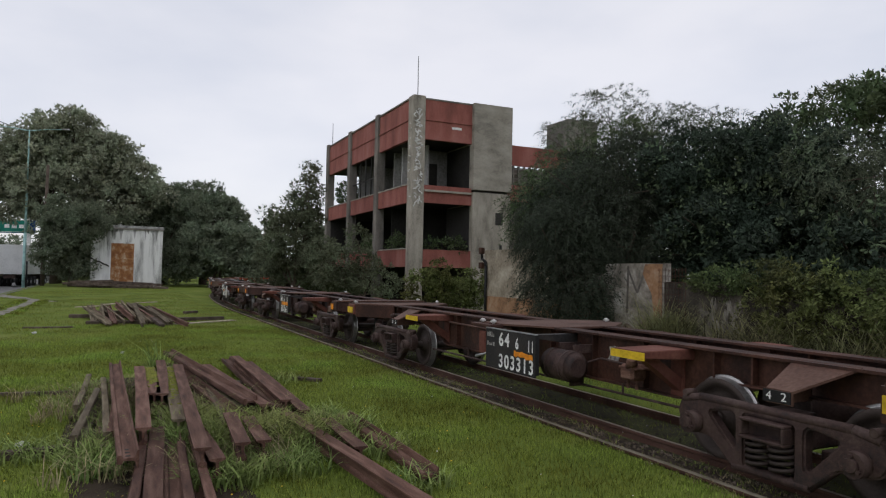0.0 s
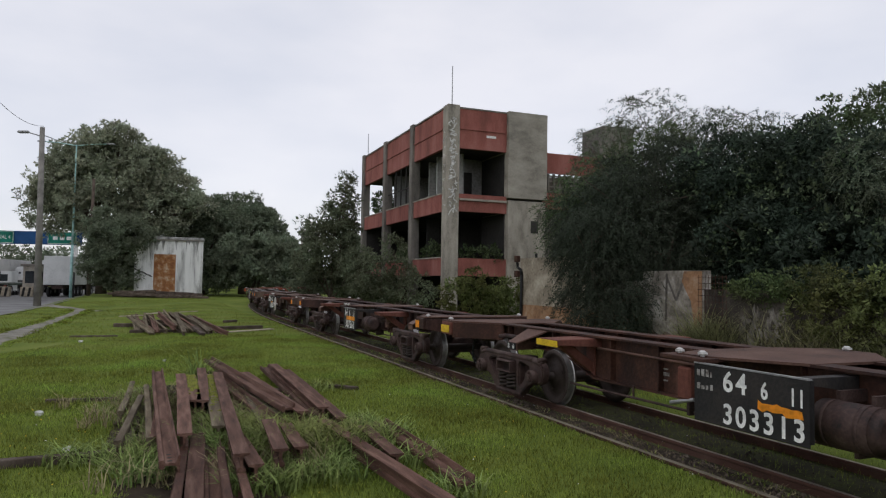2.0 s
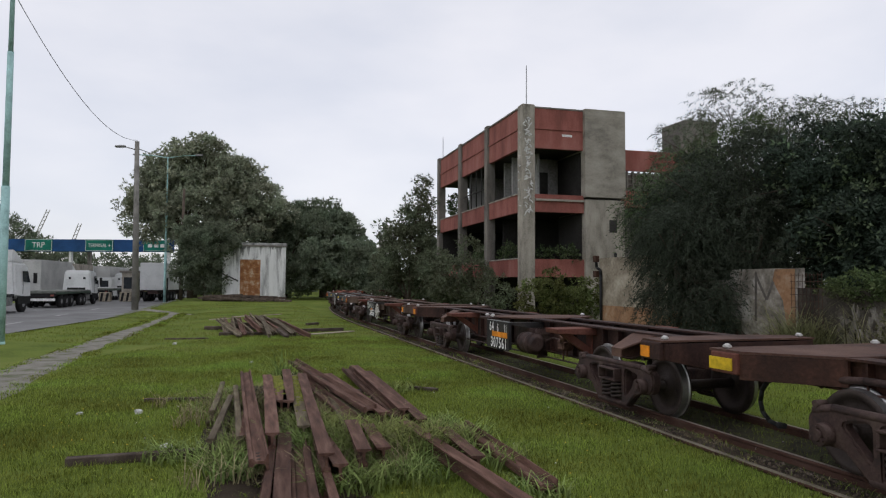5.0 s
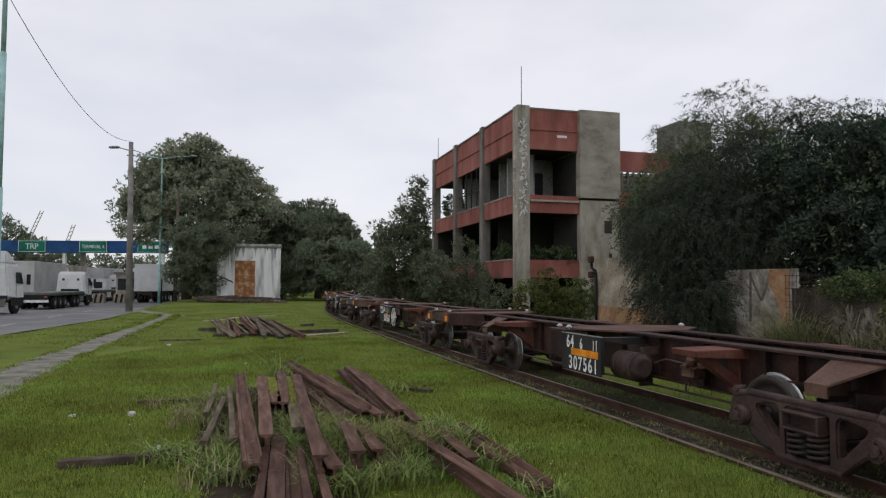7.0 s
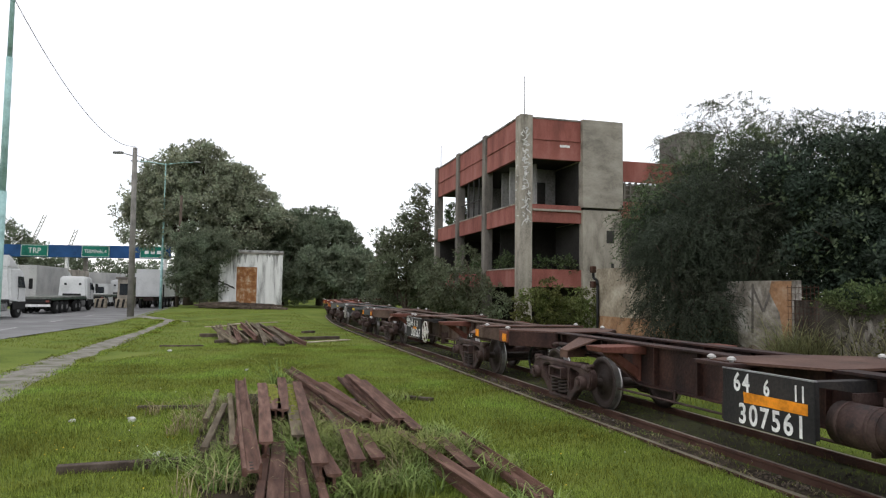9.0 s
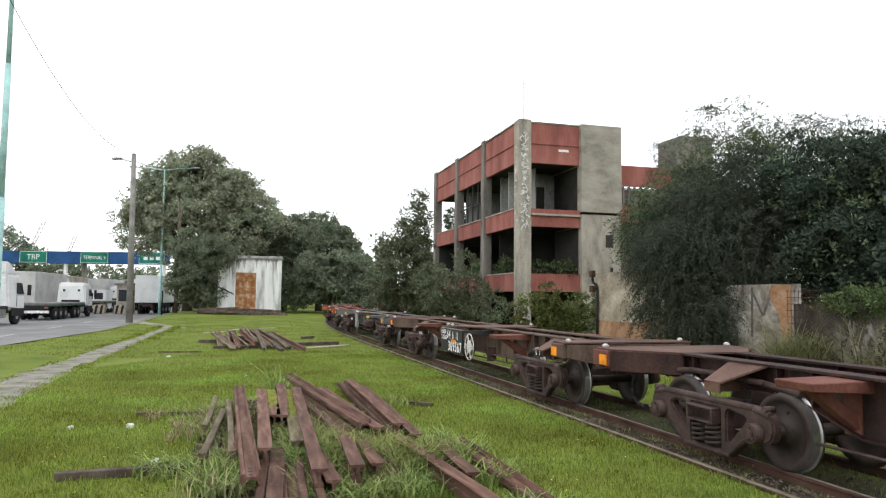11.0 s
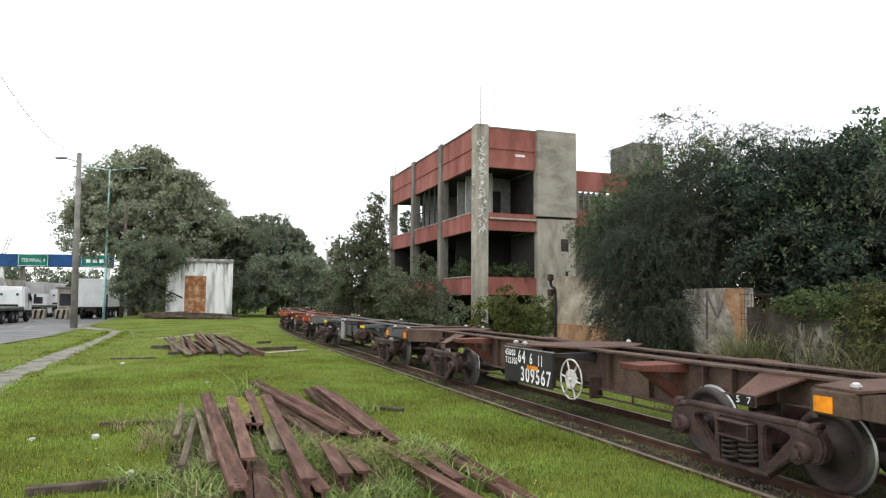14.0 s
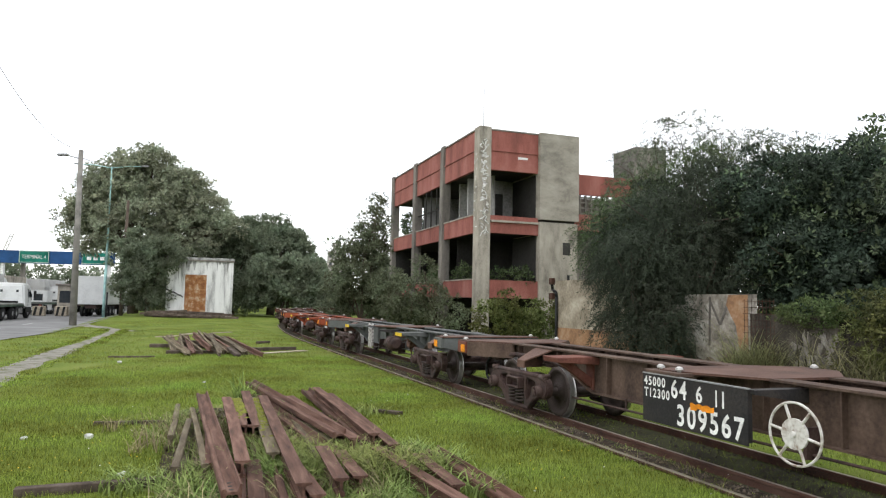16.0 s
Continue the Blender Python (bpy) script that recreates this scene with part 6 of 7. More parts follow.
# ---- gantry and lorries on the road ----
def gantry():
    ob = thing("road_gantry", Matrix.Translation((-59.0, 75.3, 0)) @ pose(0, 0, 0, 0, 0, 10.6), "blue steel overhead gantry with green road signs", "gantry")
    block("beam", BLUE, -34, 12.5, -0.4, 0.4, 5.45, 6.95, ob, 0.03)
    for x in (0, -16, 12):
        block("support", WHITE, x - 0.16, x + 0.16, -0.2, 0.2, 0, 5.5, ob)
    block("support", CONC2, 1.6, 2.0, 0.8, 1.2, 0, 5.5, ob)
    for x0, x1, txt in ((-5.4, -2.05, "TRP"), (1.95, 5.35, "TERMINAL 4"), (9.0, 12.2, "")):
        p = block("sign", SIGNG, x0, x1, -0.5, -0.42, 5.5, 6.95, ob, 0.02, "green road sign with white lettering")
        for a, b, c, d in ((x0 + 0.05, x1 - 0.05, 6.86, 6.9), (x0 + 0.05, x1 - 0.05, 5.55, 5.59), (x0 + 0.05, x0 + 0.09, 5.59, 6.86), (x1 - 0.09, x1 - 0.05, 5.59, 6.86)):
            block("border", WHITE, a, b, -0.512, -0.5, c, d, p)
        if txt:
            words(txt, 0.95 if txt == "TRP" else 0.62, WHITE, p, Matrix.Translation(((x0 + x1) / 2, -0.51, 6.2)) @ pose(0, 0, 0, 90, 0, 0), "lettering", squeeze=0.95 if txt == "TRP" else 0.8)
        else:
            for k in range(3):
                block("bar", WHITE, x0 + 0.6 + k * 0.75, x0 + 1.1 + k * 0.75, -0.512, -0.5, 6.0, 6.4, p)


gantry()


def lorry_wheel(parent, x, y, r=0.5):
    bm = bmesh.new()
    lathe(bm, [(0.2, -0.14), (r - 0.05, -0.15), (r, -0.11), (r, 0.11), (r - 0.05, 0.15), (0.2, 0.14)], n=24)
    w = part("wheel", bm, TYRE, parent, m=pose(x, y, r))
    bm = bmesh.new()
    tube(bm, (0, -0.13, 0), (0, 0.13, 0), 0.25, 0.25, 14)
    part("rim", bm, METAL, w)


def tractor(parent, x, roof=True):
    """Cab-over tractor; x is the rear of its cab, the front lies ahead."""
    bm = bmesh.new()
    prism(bm, [(x, 0.95), (x + 2.2, 0.75), (x + 2.25, 1.9), (x + 1.95, 3.0), (x + 0.1, 3.05), (x, 2.9)], -1.22, 1.22)
    for v in bm.verts:
        if v.co.z > 2.5:
            v.co.y *= 0.86
    bmesh.ops.bevel(bm, geom=list(bm.edges), offset=0.13, segments=3, affect="EDGES")
    cab = part("cab", bm, TRUCKW, parent, "white lorry cab")
    for sg in (-1, 1):
        bm = bmesh.new()
        prism(bm, [(x + 1.05, 1.85), (x + 2.0, 1.8), (x + 1.8, 2.5), (x + 1.1, 2.5)], sg * 1.2 - 0.02, sg * 1.2 + 0.02)
        for v in bm.verts:
            v.co.y -= sg * 0.09 * (v.co.z - 1.85)
        part("side_window", bm, GLASS, cab)
        block("mirror", HOSE, x + 2.25, x + 2.4, sg * 1.38 - 0.1, sg * 1.38 + 0.1, 1.75, 2.4, cab, 0.03)
    bm = bmesh.new()
    vs = [bm.verts.new(p) for p in ((x + 2.262, -1.05, 1.95), (x + 2.262, 1.05, 1.95), (x + 2.02, 1.0, 2.85), (x + 2.02, -1.0, 2.85))]
    bm.faces.new(vs)
    part("windscreen", bm, GLASS, cab)
    for y in (-0.6, 0.6):
        block("rear_window", GLASS, x - 0.012, x - 0.002, y - 0.1, y + 0.1, 2.25, 2.45, cab)
    block("rear_vent", HOSE, x - 0.03, x, -0.7, 0.8, 1.2, 1.5, cab, 0.01)
    for sg in (-1, 1):
        block("skirt", HOSE, x + 0.3, x + 2.1, sg * 1.2 - 0.03, sg * 1.2 + 0.03, 0.5, 0.98, parent, 0.02)
        block("mudguard", HOSE, x - 2.6, x - 0.3, sg * 1.12 - 0.14, sg * 1.12 + 0.14, 0.98, 1.06, parent, 0.02)
        block("door_seam", DARKIN, x + 0.98, x + 0.995, sg * 1.215 - 0.01, sg * 1.215 + 0.01, 1.1, 1.8, cab)
    block("rear_skirt", HOSE, x - 0.06, x - 0.005, -1.15, 1.15, 0.72, 1.12, parent, 0.02)
    block("chassis", BOGIE, x - 3.2, x + 1.9, -0.45, 0.45, 0.65, 0.95, parent)
    block("fuel_tank", METAL, x - 1.3, x - 0.2, -1.15, -0.6, 0.45, 0.95, parent, 0.06)
    if roof:
        bm = bmesh.new()
        prism(bm, [(x + 0.05, 3.0), (x + 1.7, 3.0), (x + 0.3, 3.75), (x + 0.05, 3.75)], -1.0, 1.0)
        bmesh.ops.bevel(bm, geom=list(bm.edges), offset=0.08, segments=2, affect="EDGES")
        part("roof_deflector", bm, TRUCKW, parent)
    for yy in (-1.05, 1.05):
        lorry_wheel(parent, x + 1.2, yy)
        lorry_wheel(parent, x - 2.0, yy)
        lorry_wheel(parent, x - 0.85 - 2.2, yy)


def flatbed(parent, x0, x1):
    block("deck", mat_deck, x0, x1, -1.25, 1.25, 1.12, 1.32, parent, 0.02)
    block("side_rail", GREENRAIL, x0 + 0.02, x1, -1.28, -1.25, 1.06, 1.2, parent)
    block("rear_bumper", WHITE, x0 - 0.05, x0, -1.2, 1.2, 0.55, 0.75, parent)
    block("tail_light_bar", HOSE, x0 - 0.06, x0, -1.2, 1.2, 0.85, 1.1, parent)
    for sg in (-1, 1):
        block("tail_light", REDPAINT, x0 - 0.075, x0 - 0.06, sg * 1.0 - 0.12, sg * 1.0 + 0.12, 0.9, 1.05, parent)
    block("frame_rail", BOGIE, x0 + 0.3, x1 - 0.3, -0.5, 0.5, 0.8, 1.12, parent)
    for k in range(3):
        for yy in (-1.05, 1.05):
            lorry_wheel(parent, x0 + 1.6 + k * 1.25, yy)


GREENRAIL = mat("faded_green_paint", (0.06, 0.09, 0.065), 0.75, scale=2, fine=20)
mat_deck = mat("deck_planks", (0.16, 0.17, 0.15), 0.8, scale=2, fine=20)


def road_m(x, y, turn):
    return pose(x, y, ground_z(x, y) + 0.03, 0, 0, turn)


def lorries():
    t = thing("lorry", road_m(-35.5, 37.6, 110), "white cab-over lorry tractor with roof deflector", "lorry", "lorries queueing on the road")
    tractor(t, 1.2)
    t.scale = (1.1, 1.1, 1.1)
    t = thing("lorry", road_m(-38.8, 46.1, 112), "white lorry pulling an empty flatbed trailer", "lorry", "lorries queueing on the road")
    flatbed(t, 0, 9.2)
    tractor(t, 9.6, False)
    t = thing("lorry", road_m(-48.2, 65.5, 112), "white lorry pulling a long empty flatbed trailer", "lorry", "lorries queueing on the road")
    flatbed(t, 0, 12)
    tractor(t, 12.4, False)
    t = thing("lorry", road_m(-46.9, 54.2, 112), "lorry with a pale grey container body", "lorry", "lorries queueing on the road")
    block("container", GREYBOX, 0, 9, -1.22, 1.22, 1.2, 4.0, t, 0.03, "pale grey ribbed container")
    block("frame_rail", BOGIE, 0.2, 9.5, -0.5, 0.5, 0.8, 1.2, t)
    for k in range(3):
        for yy in (-1.05, 1.05):
            lorry_wheel(t, 1.4 + k * 1.25, yy)
    tractor(t, 9.8, True)
    t = thing("lorry", road_m(-53.3, 66.4, 112), "lorry with a grey box body", "lorry", "lorries queueing on the road")
    block("container", CONC, 0, 8, -1.22, 1.22, 1.2, 4.0, t, 0.03, "weathered grey container")
    block("frame_rail", BOGIE, 0.2, 8.5, -0.5, 0.5, 0.8, 1.2, t)
    for k in range(3):
        for yy in (-1.05, 1.05):
            lorry_wheel(t, 1.4 + k * 1.25, yy)
    tractor(t, 8.6, True)
    t = thing("lorry", road_m(-40.9, 64.2, 106), "lorry with a white container standing beyond the booth", "lorry", "lorries queueing on the road")
    block("container", TRUCKW, 0, 9, -1.22, 1.22, 1.2, 4.0, t, 0.03, "white container body")
    block("frame_rail", BOGIE, 0.2, 9.5, -0.5, 0.5, 0.8, 1.2, t)
    for k in range(3):
        for yy in (-1.05, 1.05):
            lorry_wheel(t, 1.4 + k * 1.25, yy)
    tractor(t, 9.6, True)
    for x, y, m, words_m in ((-55.2, 75.5, GREYBOX, "lorry with a pale grey container farther along the road"), (-51.0, 78.5, TRUCKW, "lorry with a white container farther along the road"), (-61.0, 79.0, CONC, "lorry with a weathered container farther along the road")):
        t = thing("lorry", road_m(x, y, 112), words_m, "lorry", "lorries queueing on the road")
        block("container", m, 0, 10, -1.22, 1.22, 1.2, 3.9, t, 0.03, "ribbed container body")
        for k in range(14):
            block("rib", m, 0.4 + 0.68 * k, 0.52 + 0.68 * k, -1.25, -1.22, 1.3, 3.8, t)
        block("frame_rail", BOGIE, 0.2, 10.5, -0.5, 0.5, 0.8, 1.2, t)
        for k in range(3):
            for yy in (-1.05, 1.05):
                lorry_wheel(t, 1.4 + k * 1.25, yy)
        tractor(t, 10.8, True)
    # minibus
    v = thing("minibus", road_m(-50.5, 67.5, 200), "white minibus with dark windows", "minibus")
    bm = bmesh.new()
    prism(bm, [(-2.6, 0.4), (2.7, 0.4), (2.75, 1.2), (2.3, 1.5), (1.7, 2.45), (-2.6, 2.5)], -0.98, 0.98)
    bmesh.ops.bevel(bm, geom=list(bm.edges), offset=0.08, segments=2, affect="EDGES")
    part("body", bm, TRUCKW, v)
    for x in (-2.2, -1.2, -0.2, 0.8):
        for sg in (-1, 1):
            block("window", GLASS, x, x + 0.85, sg * 0.985 - 0.008, sg * 0.985 + 0.008, 1.45, 2.15, v)
    for x in (-1.7, 1.7):
        for yy in (-0.85, 0.85):
            lorry_wheel(v, x, yy, 0.34)


lorries()


def booth():
    b = thing("toll_booth", road_m(-44.6, 66.2, 22), "small grey road booth with dark windows", "booth")
    block("body", CONC, -0.75, 0.75, -0.9, 0.9, 0, 3.0, b, 0.03)
    block("roof", CONC2, -0.95, 0.95, -1.1, 1.1, 3.0, 3.2, b, 0.03)
    block("window", GLASS, -0.55, 0.55, -0.92, -0.89, 1.3, 2.5, b)
    block("window", GLASS, 0.74, 0.77, -0.65, 0.65, 1.3, 2.5, b)
    for k, (x, y) in enumerate(((-45.6, 63.4), (-43.9, 64.3))):
        c = thing("barrier_block", road_m(x, y, 22), "concrete barrier block striped black and white", "barrier", "striped barriers")
        block("body", PALEWOOD, -0.55, 0.55, -0.3, 0.3, 0, 0.95, c, 0.05)
        for j in range(2):
            bm = bmesh.new()
            x0 = -0.45 + j * 0.5
            prism(bm, [(x0, 0.04), (x0 + 0.22, 0.04), (x0 + 0.36, 0.9), (x0 + 0.14, 0.9)], -0.306, -0.298)
            part("stripe", bm, HOSE, c)
    for x, y in ((-36.4, 59.6),):
        c = thing("steel_bollard", road_m(x, y, 0), "thin dark steel post beside the road", "post")
        bm = bmesh.new()
        tube(bm, (0, 0, 0), (0, 0, 2.3), 0.07, 0.07, 8)
        part("post", bm, HOSE, c)


booth()


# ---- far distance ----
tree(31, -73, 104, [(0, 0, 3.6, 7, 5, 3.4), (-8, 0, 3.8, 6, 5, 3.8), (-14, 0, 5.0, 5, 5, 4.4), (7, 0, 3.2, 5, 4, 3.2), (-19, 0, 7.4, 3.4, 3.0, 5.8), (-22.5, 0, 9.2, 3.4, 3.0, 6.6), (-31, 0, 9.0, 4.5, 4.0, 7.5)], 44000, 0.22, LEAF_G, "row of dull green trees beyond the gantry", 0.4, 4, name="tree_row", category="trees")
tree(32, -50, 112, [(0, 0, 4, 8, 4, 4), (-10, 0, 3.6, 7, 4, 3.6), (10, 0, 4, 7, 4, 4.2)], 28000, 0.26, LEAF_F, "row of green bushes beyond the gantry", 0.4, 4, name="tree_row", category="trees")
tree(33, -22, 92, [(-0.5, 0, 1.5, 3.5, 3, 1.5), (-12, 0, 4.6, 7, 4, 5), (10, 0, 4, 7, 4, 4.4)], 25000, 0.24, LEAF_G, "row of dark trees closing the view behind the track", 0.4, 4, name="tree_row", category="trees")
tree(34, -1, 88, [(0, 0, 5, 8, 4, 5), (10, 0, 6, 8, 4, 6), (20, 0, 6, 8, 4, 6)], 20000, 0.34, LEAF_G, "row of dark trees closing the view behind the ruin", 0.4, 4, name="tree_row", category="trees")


def far_tower():
    ob = thing("apartment_tower", Matrix.Translation((-46.6, 186, 0)) @ pose(0, 0, 0, 0, 0, 14), "pale distant apartment block above the trees", "building")
    block("body", FARGREY, -2.6, 2.6, 0, 6, 0, 15.5, ob)
    block("roof_house", FARGREY, -1.2, 0.8, 1, 4, 15.5, 18, ob)
    for k in range(6):
        for x in (-1.7, 0.2, 1.6):
            block("window", GLASS, x - 0.4, x + 0.4, -0.03, 0.0, 1.2 + k * 2.5, 2.4 + k * 2.5, ob)


far_tower()


def far_house(x, y, w, h, turn):
    ob = thing("distant_house", pose(x, y, 0, 0, 0, turn), "pale distant house with dark windows behind the track", "building", "distant houses")
    block("wall", FARGREY, -w / 2, w / 2, 0, 6, 0, h, ob)
    block("roof", CONC2, -w / 2 - 0.2, w / 2 + 0.2, -0.2, 6.2, h, h + 0.35, ob)
    for k in range(int(h // 2.8)):
        for j in range(int(w // 2)):
            block("window", GLASS, -w / 2 + 0.6 + j * 2, -w / 2 + 1.5 + j * 2, -0.03, 0.0, 1.0 + 2.8 * k, 2.2 + 2.8 * k, ob)


far_house(-30.5, 118, 6, 6.4, 14)
far_house(-36.5, 132, 5, 8.5, 14)


def crane(x, y, h, lean):
    ob = thing("harbour_crane", pose(x, y, 0, 0, 0, 40), "distant pale harbour crane jib above the trees", "crane", "harbour cranes")
    bm = bmesh.new()
    for dx in (-0.6, 0.6):
        tube(bm, (dx, 0, 0), (dx, 0, h - 11), 0.22, 0.22, 5)
        tube(bm, (dx, 0, h - 11), (dx + lean, 0, h), 0.22, 0.16, 5)
    for k in range(6):
        f = k / 6
        tube(bm, (-0.6 + lean * f, 0, h - 11 + 11 * f), (0.6 + lean * (f + 0.1), 0, h - 10 + 11 * f), 0.13, 0.13, 4)
    part("jib", bm, FARGREY, ob)


crane(-222, 262, 33, 4.0)
crane(-208, 265, 27, 3.4)
crane(-238, 258, 38, 1.0)


# ---- ivy, reeds and hedge ----
def greenery(name, seed, m, blobs, count, size, material, label, slim=0.5, hang=0.0, style="broad", lump=0.0):
    rng = np.random.default_rng(seed)
    ob = quads(name, leaves(rng, blobs, count, size, slim, hang, style, lump), material)
    ob.matrix_basis = m
    return tagged(ob, label, "plants", kind="stuff")


WI = wall_pose(0, 12.45)
greenery("ivy", 41, WI, [(11.2 - k * 1.1, 0.05, 1.78 + 0.1 * math.sin(k * 1.7), 0.85, 0.32, 0.36 + 0.1 * math.sin(k * 2.3)) for k in range(17)], 40000, 0.036, LEAF_V, "ivy draped over the top of the boundary wall")
greenery("ivy", 42, WI, [(9.3 - k * 1.2, 0.25, 1.15 + 0.2 * math.sin(k * 2.1), 0.8, 0.3, 0.9) for k in range(14)], 32000, 0.04, LEAF_I, "green creepers hanging down the boundary wall")
greenery("shrub", 43, wall_pose(0, 11.4), [(5.4, 0, 1.5, 1.1, 0.8, 1.3), (3.4, 0, 1.7, 1.2, 0.9, 1.6), (2.0, 0.2, 2.4, 1.4, 1.0, 1.9), (0.4, 0, 2.2, 1.3, 1.0, 1.9), (1.6, 0, 3.6, 0.9, 0.8, 0.9), (-1.4, 0, 2.0, 1.4, 1.0, 1.8)], 46000, 0.045, LEAF_C, "light yellow-green feathery shrub before the boundary wall", 0.2, 0.1, "strand", 0.35)


def grass_clump(rng, cx, cy, n, length, spread, width, droop=0.5):
    """Arching blades as strips of three quads."""
    a = rng.random(n) * 2 * math.pi
    r = spread * np.sqrt(rng.random(n))
    bx, by = cx + r * np.cos(a), cy + r * np.sin(a)
    h = length * (0.5 + 0.6 * rng.random(n))
    d = rng.random(n) * 2 * math.pi
    out = np.stack([np.cos(d), np.sin(d)], 1) * (h * droop * (0.4 + 0.8 * rng.random(n)))[:, None]
    sx, sy = -np.sin(d), np.cos(d)
    pts = []
    for f in (0, 0.4, 0.75, 1.0):
        x = bx + out[:, 0] * f * f
        y = by + out[:, 1] * f * f
        z = h * (f - 0.28 * droop * f * f * 1.5)
        w = width * (1 - 0.85 * f)
        pts.append((np.stack([x - sx * w, y - sy * w, z], 1), np.stack([x + sx * w, y + sy * w, z], 1)))
    return np.concatenate([np.stack([p[0], p[1], q[1], q[0]], 1) for p, q in zip(pts, pts[1:])])


rg = np.random.default_rng(5)
clumps = [(-1.72, 6.0, 50, 0.24, 0.12), (-1.98, 5.8, 50, 0.24, 0.15), (-2.6, 7.0, 90, 0.4, 0.25), (-2.3, 7.9, 80, 0.32, 0.2), (-3.0, 7.9, 90, 0.4, 0.3), (-2.0, 7.2, 110, 0.42, 0.3), (-1.2, 7.6, 80, 0.36, 0.28), (-2.9, 8.6, 60, 0.2, 0.25), (-1.5, 8.6, 60, 0.24, 0.25), (-3.35, 6.4, 60, 0.3, 0.2), (-0.6, 7.0, 60, 0.26, 0.3), (-4.9, 9.9, 60, 0.3, 0.25), (-0.2, 6.0, 60, 0.2, 0.3), (-2.25, 7.4, 90, 0.34, 0.28), (-2.75, 7.3, 80, 0.38, 0.25), (-1.6, 7.5, 110, 0.36, 0.3), (-2.1, 6.9, 90, 0.4, 0.28), (-3.25, 6.95, 70, 0.3, 0.22), (-1.45, 7.1, 90, 0.4, 0.25), (-1.75, 8.0, 80, 0.26, 0.3), (-2.5, 6.6, 60, 0.33, 0.18), (-4.72, 11.4, 26, 0.95, 0.12), (-4.6, 11.2, 50, 0.4, 0.25), (-3.6, 7.8, 70, 0.28, 0.3), (-4.3, 9.2, 60, 0.26, 0.3), (-1.9, 5.9, 80, 0.28, 0.35), (-3.0, 6.1, 60, 0.28, 0.25), (-1.0, 8.0, 60, 0.24, 0.25), (-3.0, 9.9, 50, 0.2, 0.25), (-2.6, 11.4, 50, 0.2, 0.35), (-1.3, 6.3, 60, 0.24, 0.3), (-3.9, 6.6, 70, 0.24, 0.3), (-2.75, 7.9, 70, 0.3, 0.2)]
tagged(quads("tall_grass", np.concatenate([grass_clump(rg, x, y, int(n * 2.3), l * 1.28, s * 1.1, 0.012, 0.95) for x, y, n, l, s in clumps]), WEED), "tall arching grass growing through the rail heap", "grass", kind="stuff")
DRYGRASS = leaf_mat("dry_grass", (0.3, 0.255, 0.15), 0.5, 0.02, 0.3, 0.3, 0.85, 0.05)
dry, fresh = [], []
for k in range(240):
    f, g = rg.random(), rg.normal() * 0.55
    x, y = -4.7 + 3.0 * f + g * 0.9, 10.0 - 3.9 * f + g * 0.42
    (dry if rg.random() < 0.5 else fresh).append(grass_clump(rg, x, y, int(rg.integers(10, 34)), rg.uniform(0.28, 0.5), rg.uniform(0.08, 0.25), 0.007, rg.uniform(0.8, 1.3)))
tagged(quads("tall_grass", np.concatenate(fresh), WEED), "tall arching grass growing through the rail heap", "grass", kind="stuff")
tagged(quads("dry_grass", np.concatenate(dry), DRYGRASS), "dry straw-coloured grass tangled in the rail heap", "grass", kind="stuff")
tufts = []
for k in range(1900):
    x, y = rg.uniform(-9.5, 3.5), 4.2 + 12 * rg.random() ** 1.5
    if x * NRM[0] + y * NRM[1] < 4.6:
        tufts.append(grass_clump(rg, x, y, 14, rg.uniform(0.07, 0.15), rg.uniform(0.05, 0.13), 0.0042, 0.9))
EDGE = [(-5.4, 2.6), (-10.1, 11.4), (-14.4, 20.8), (-18.6, 30.5), (-19.9, 33.2)]
for k in range(650):
    f = 4 * rg.random() ** 1.4
    i = min(3, int(f))
    a, b = Vector(EDGE[i]), Vector(EDGE[i + 1])
    d = (b - a).normalized()
    p = a.lerp(b, f - i) + Vector((d.y, -d.x)) * (rg.choice([-1, 1]) * rg.uniform(0.34, 0.6))
    q = grass_clump(rg, p.x, p.y, 12, rg.uniform(0.05, 0.1) * (1 + i * 0.2), 0.16, 0.006 + 0.003 * i, 0.9)
    q[:, :, 2] += ground_z(p.x, p.y) + 0.01
    tufts.append(q)
tagged(quads("grass_tufts", np.concatenate(tufts), BLADE), "coarser tufts of grass standing in the mown lawn", "grass", kind="stuff")
REED = leaf_mat("reed", (0.08, 0.08, 0.04), 0.7, 0.03, 0.4)
reeds = []
for k in range(520):
    s, p = rg.uniform(-10, 11.0), rg.uniform(10.9, 12.45)
    q = U * s + NRM * p
    reeds.append(grass_clump(rg, q[0], q[1], 11, rg.uniform(0.5, 1.05) * (1.5 if rg.random() < 0.3 else 1.0), 0.3, 0.022, 1.15))
tall = []
for k in range(190):
    s, p = (rg.uniform(11.8, 12.8) if k % 3 == 0 else rg.uniform(2.0, 10.7)), rg.uniform(11.7, 12.35)
    q = U * s + NRM * p
    tall.append(grass_clump(rg, q[0], q[1], 13, rg.uniform(1.3, 2.1), 0.3, 0.014, rg.uniform(0.6, 1.0)))
tagged(quads("tall_reeds", np.concatenate(tall), leaf_mat("pale_reed", (0.2, 0.205, 0.1), 0.65, 0.03)), "tall pale arching reeds by the bare wall", "grass", kind="stuff")
tagged(quads("reeds", np.concatenate(reeds), REED), "tall rank reeds and dry grass before the boundary wall", "grass", kind="stuff")
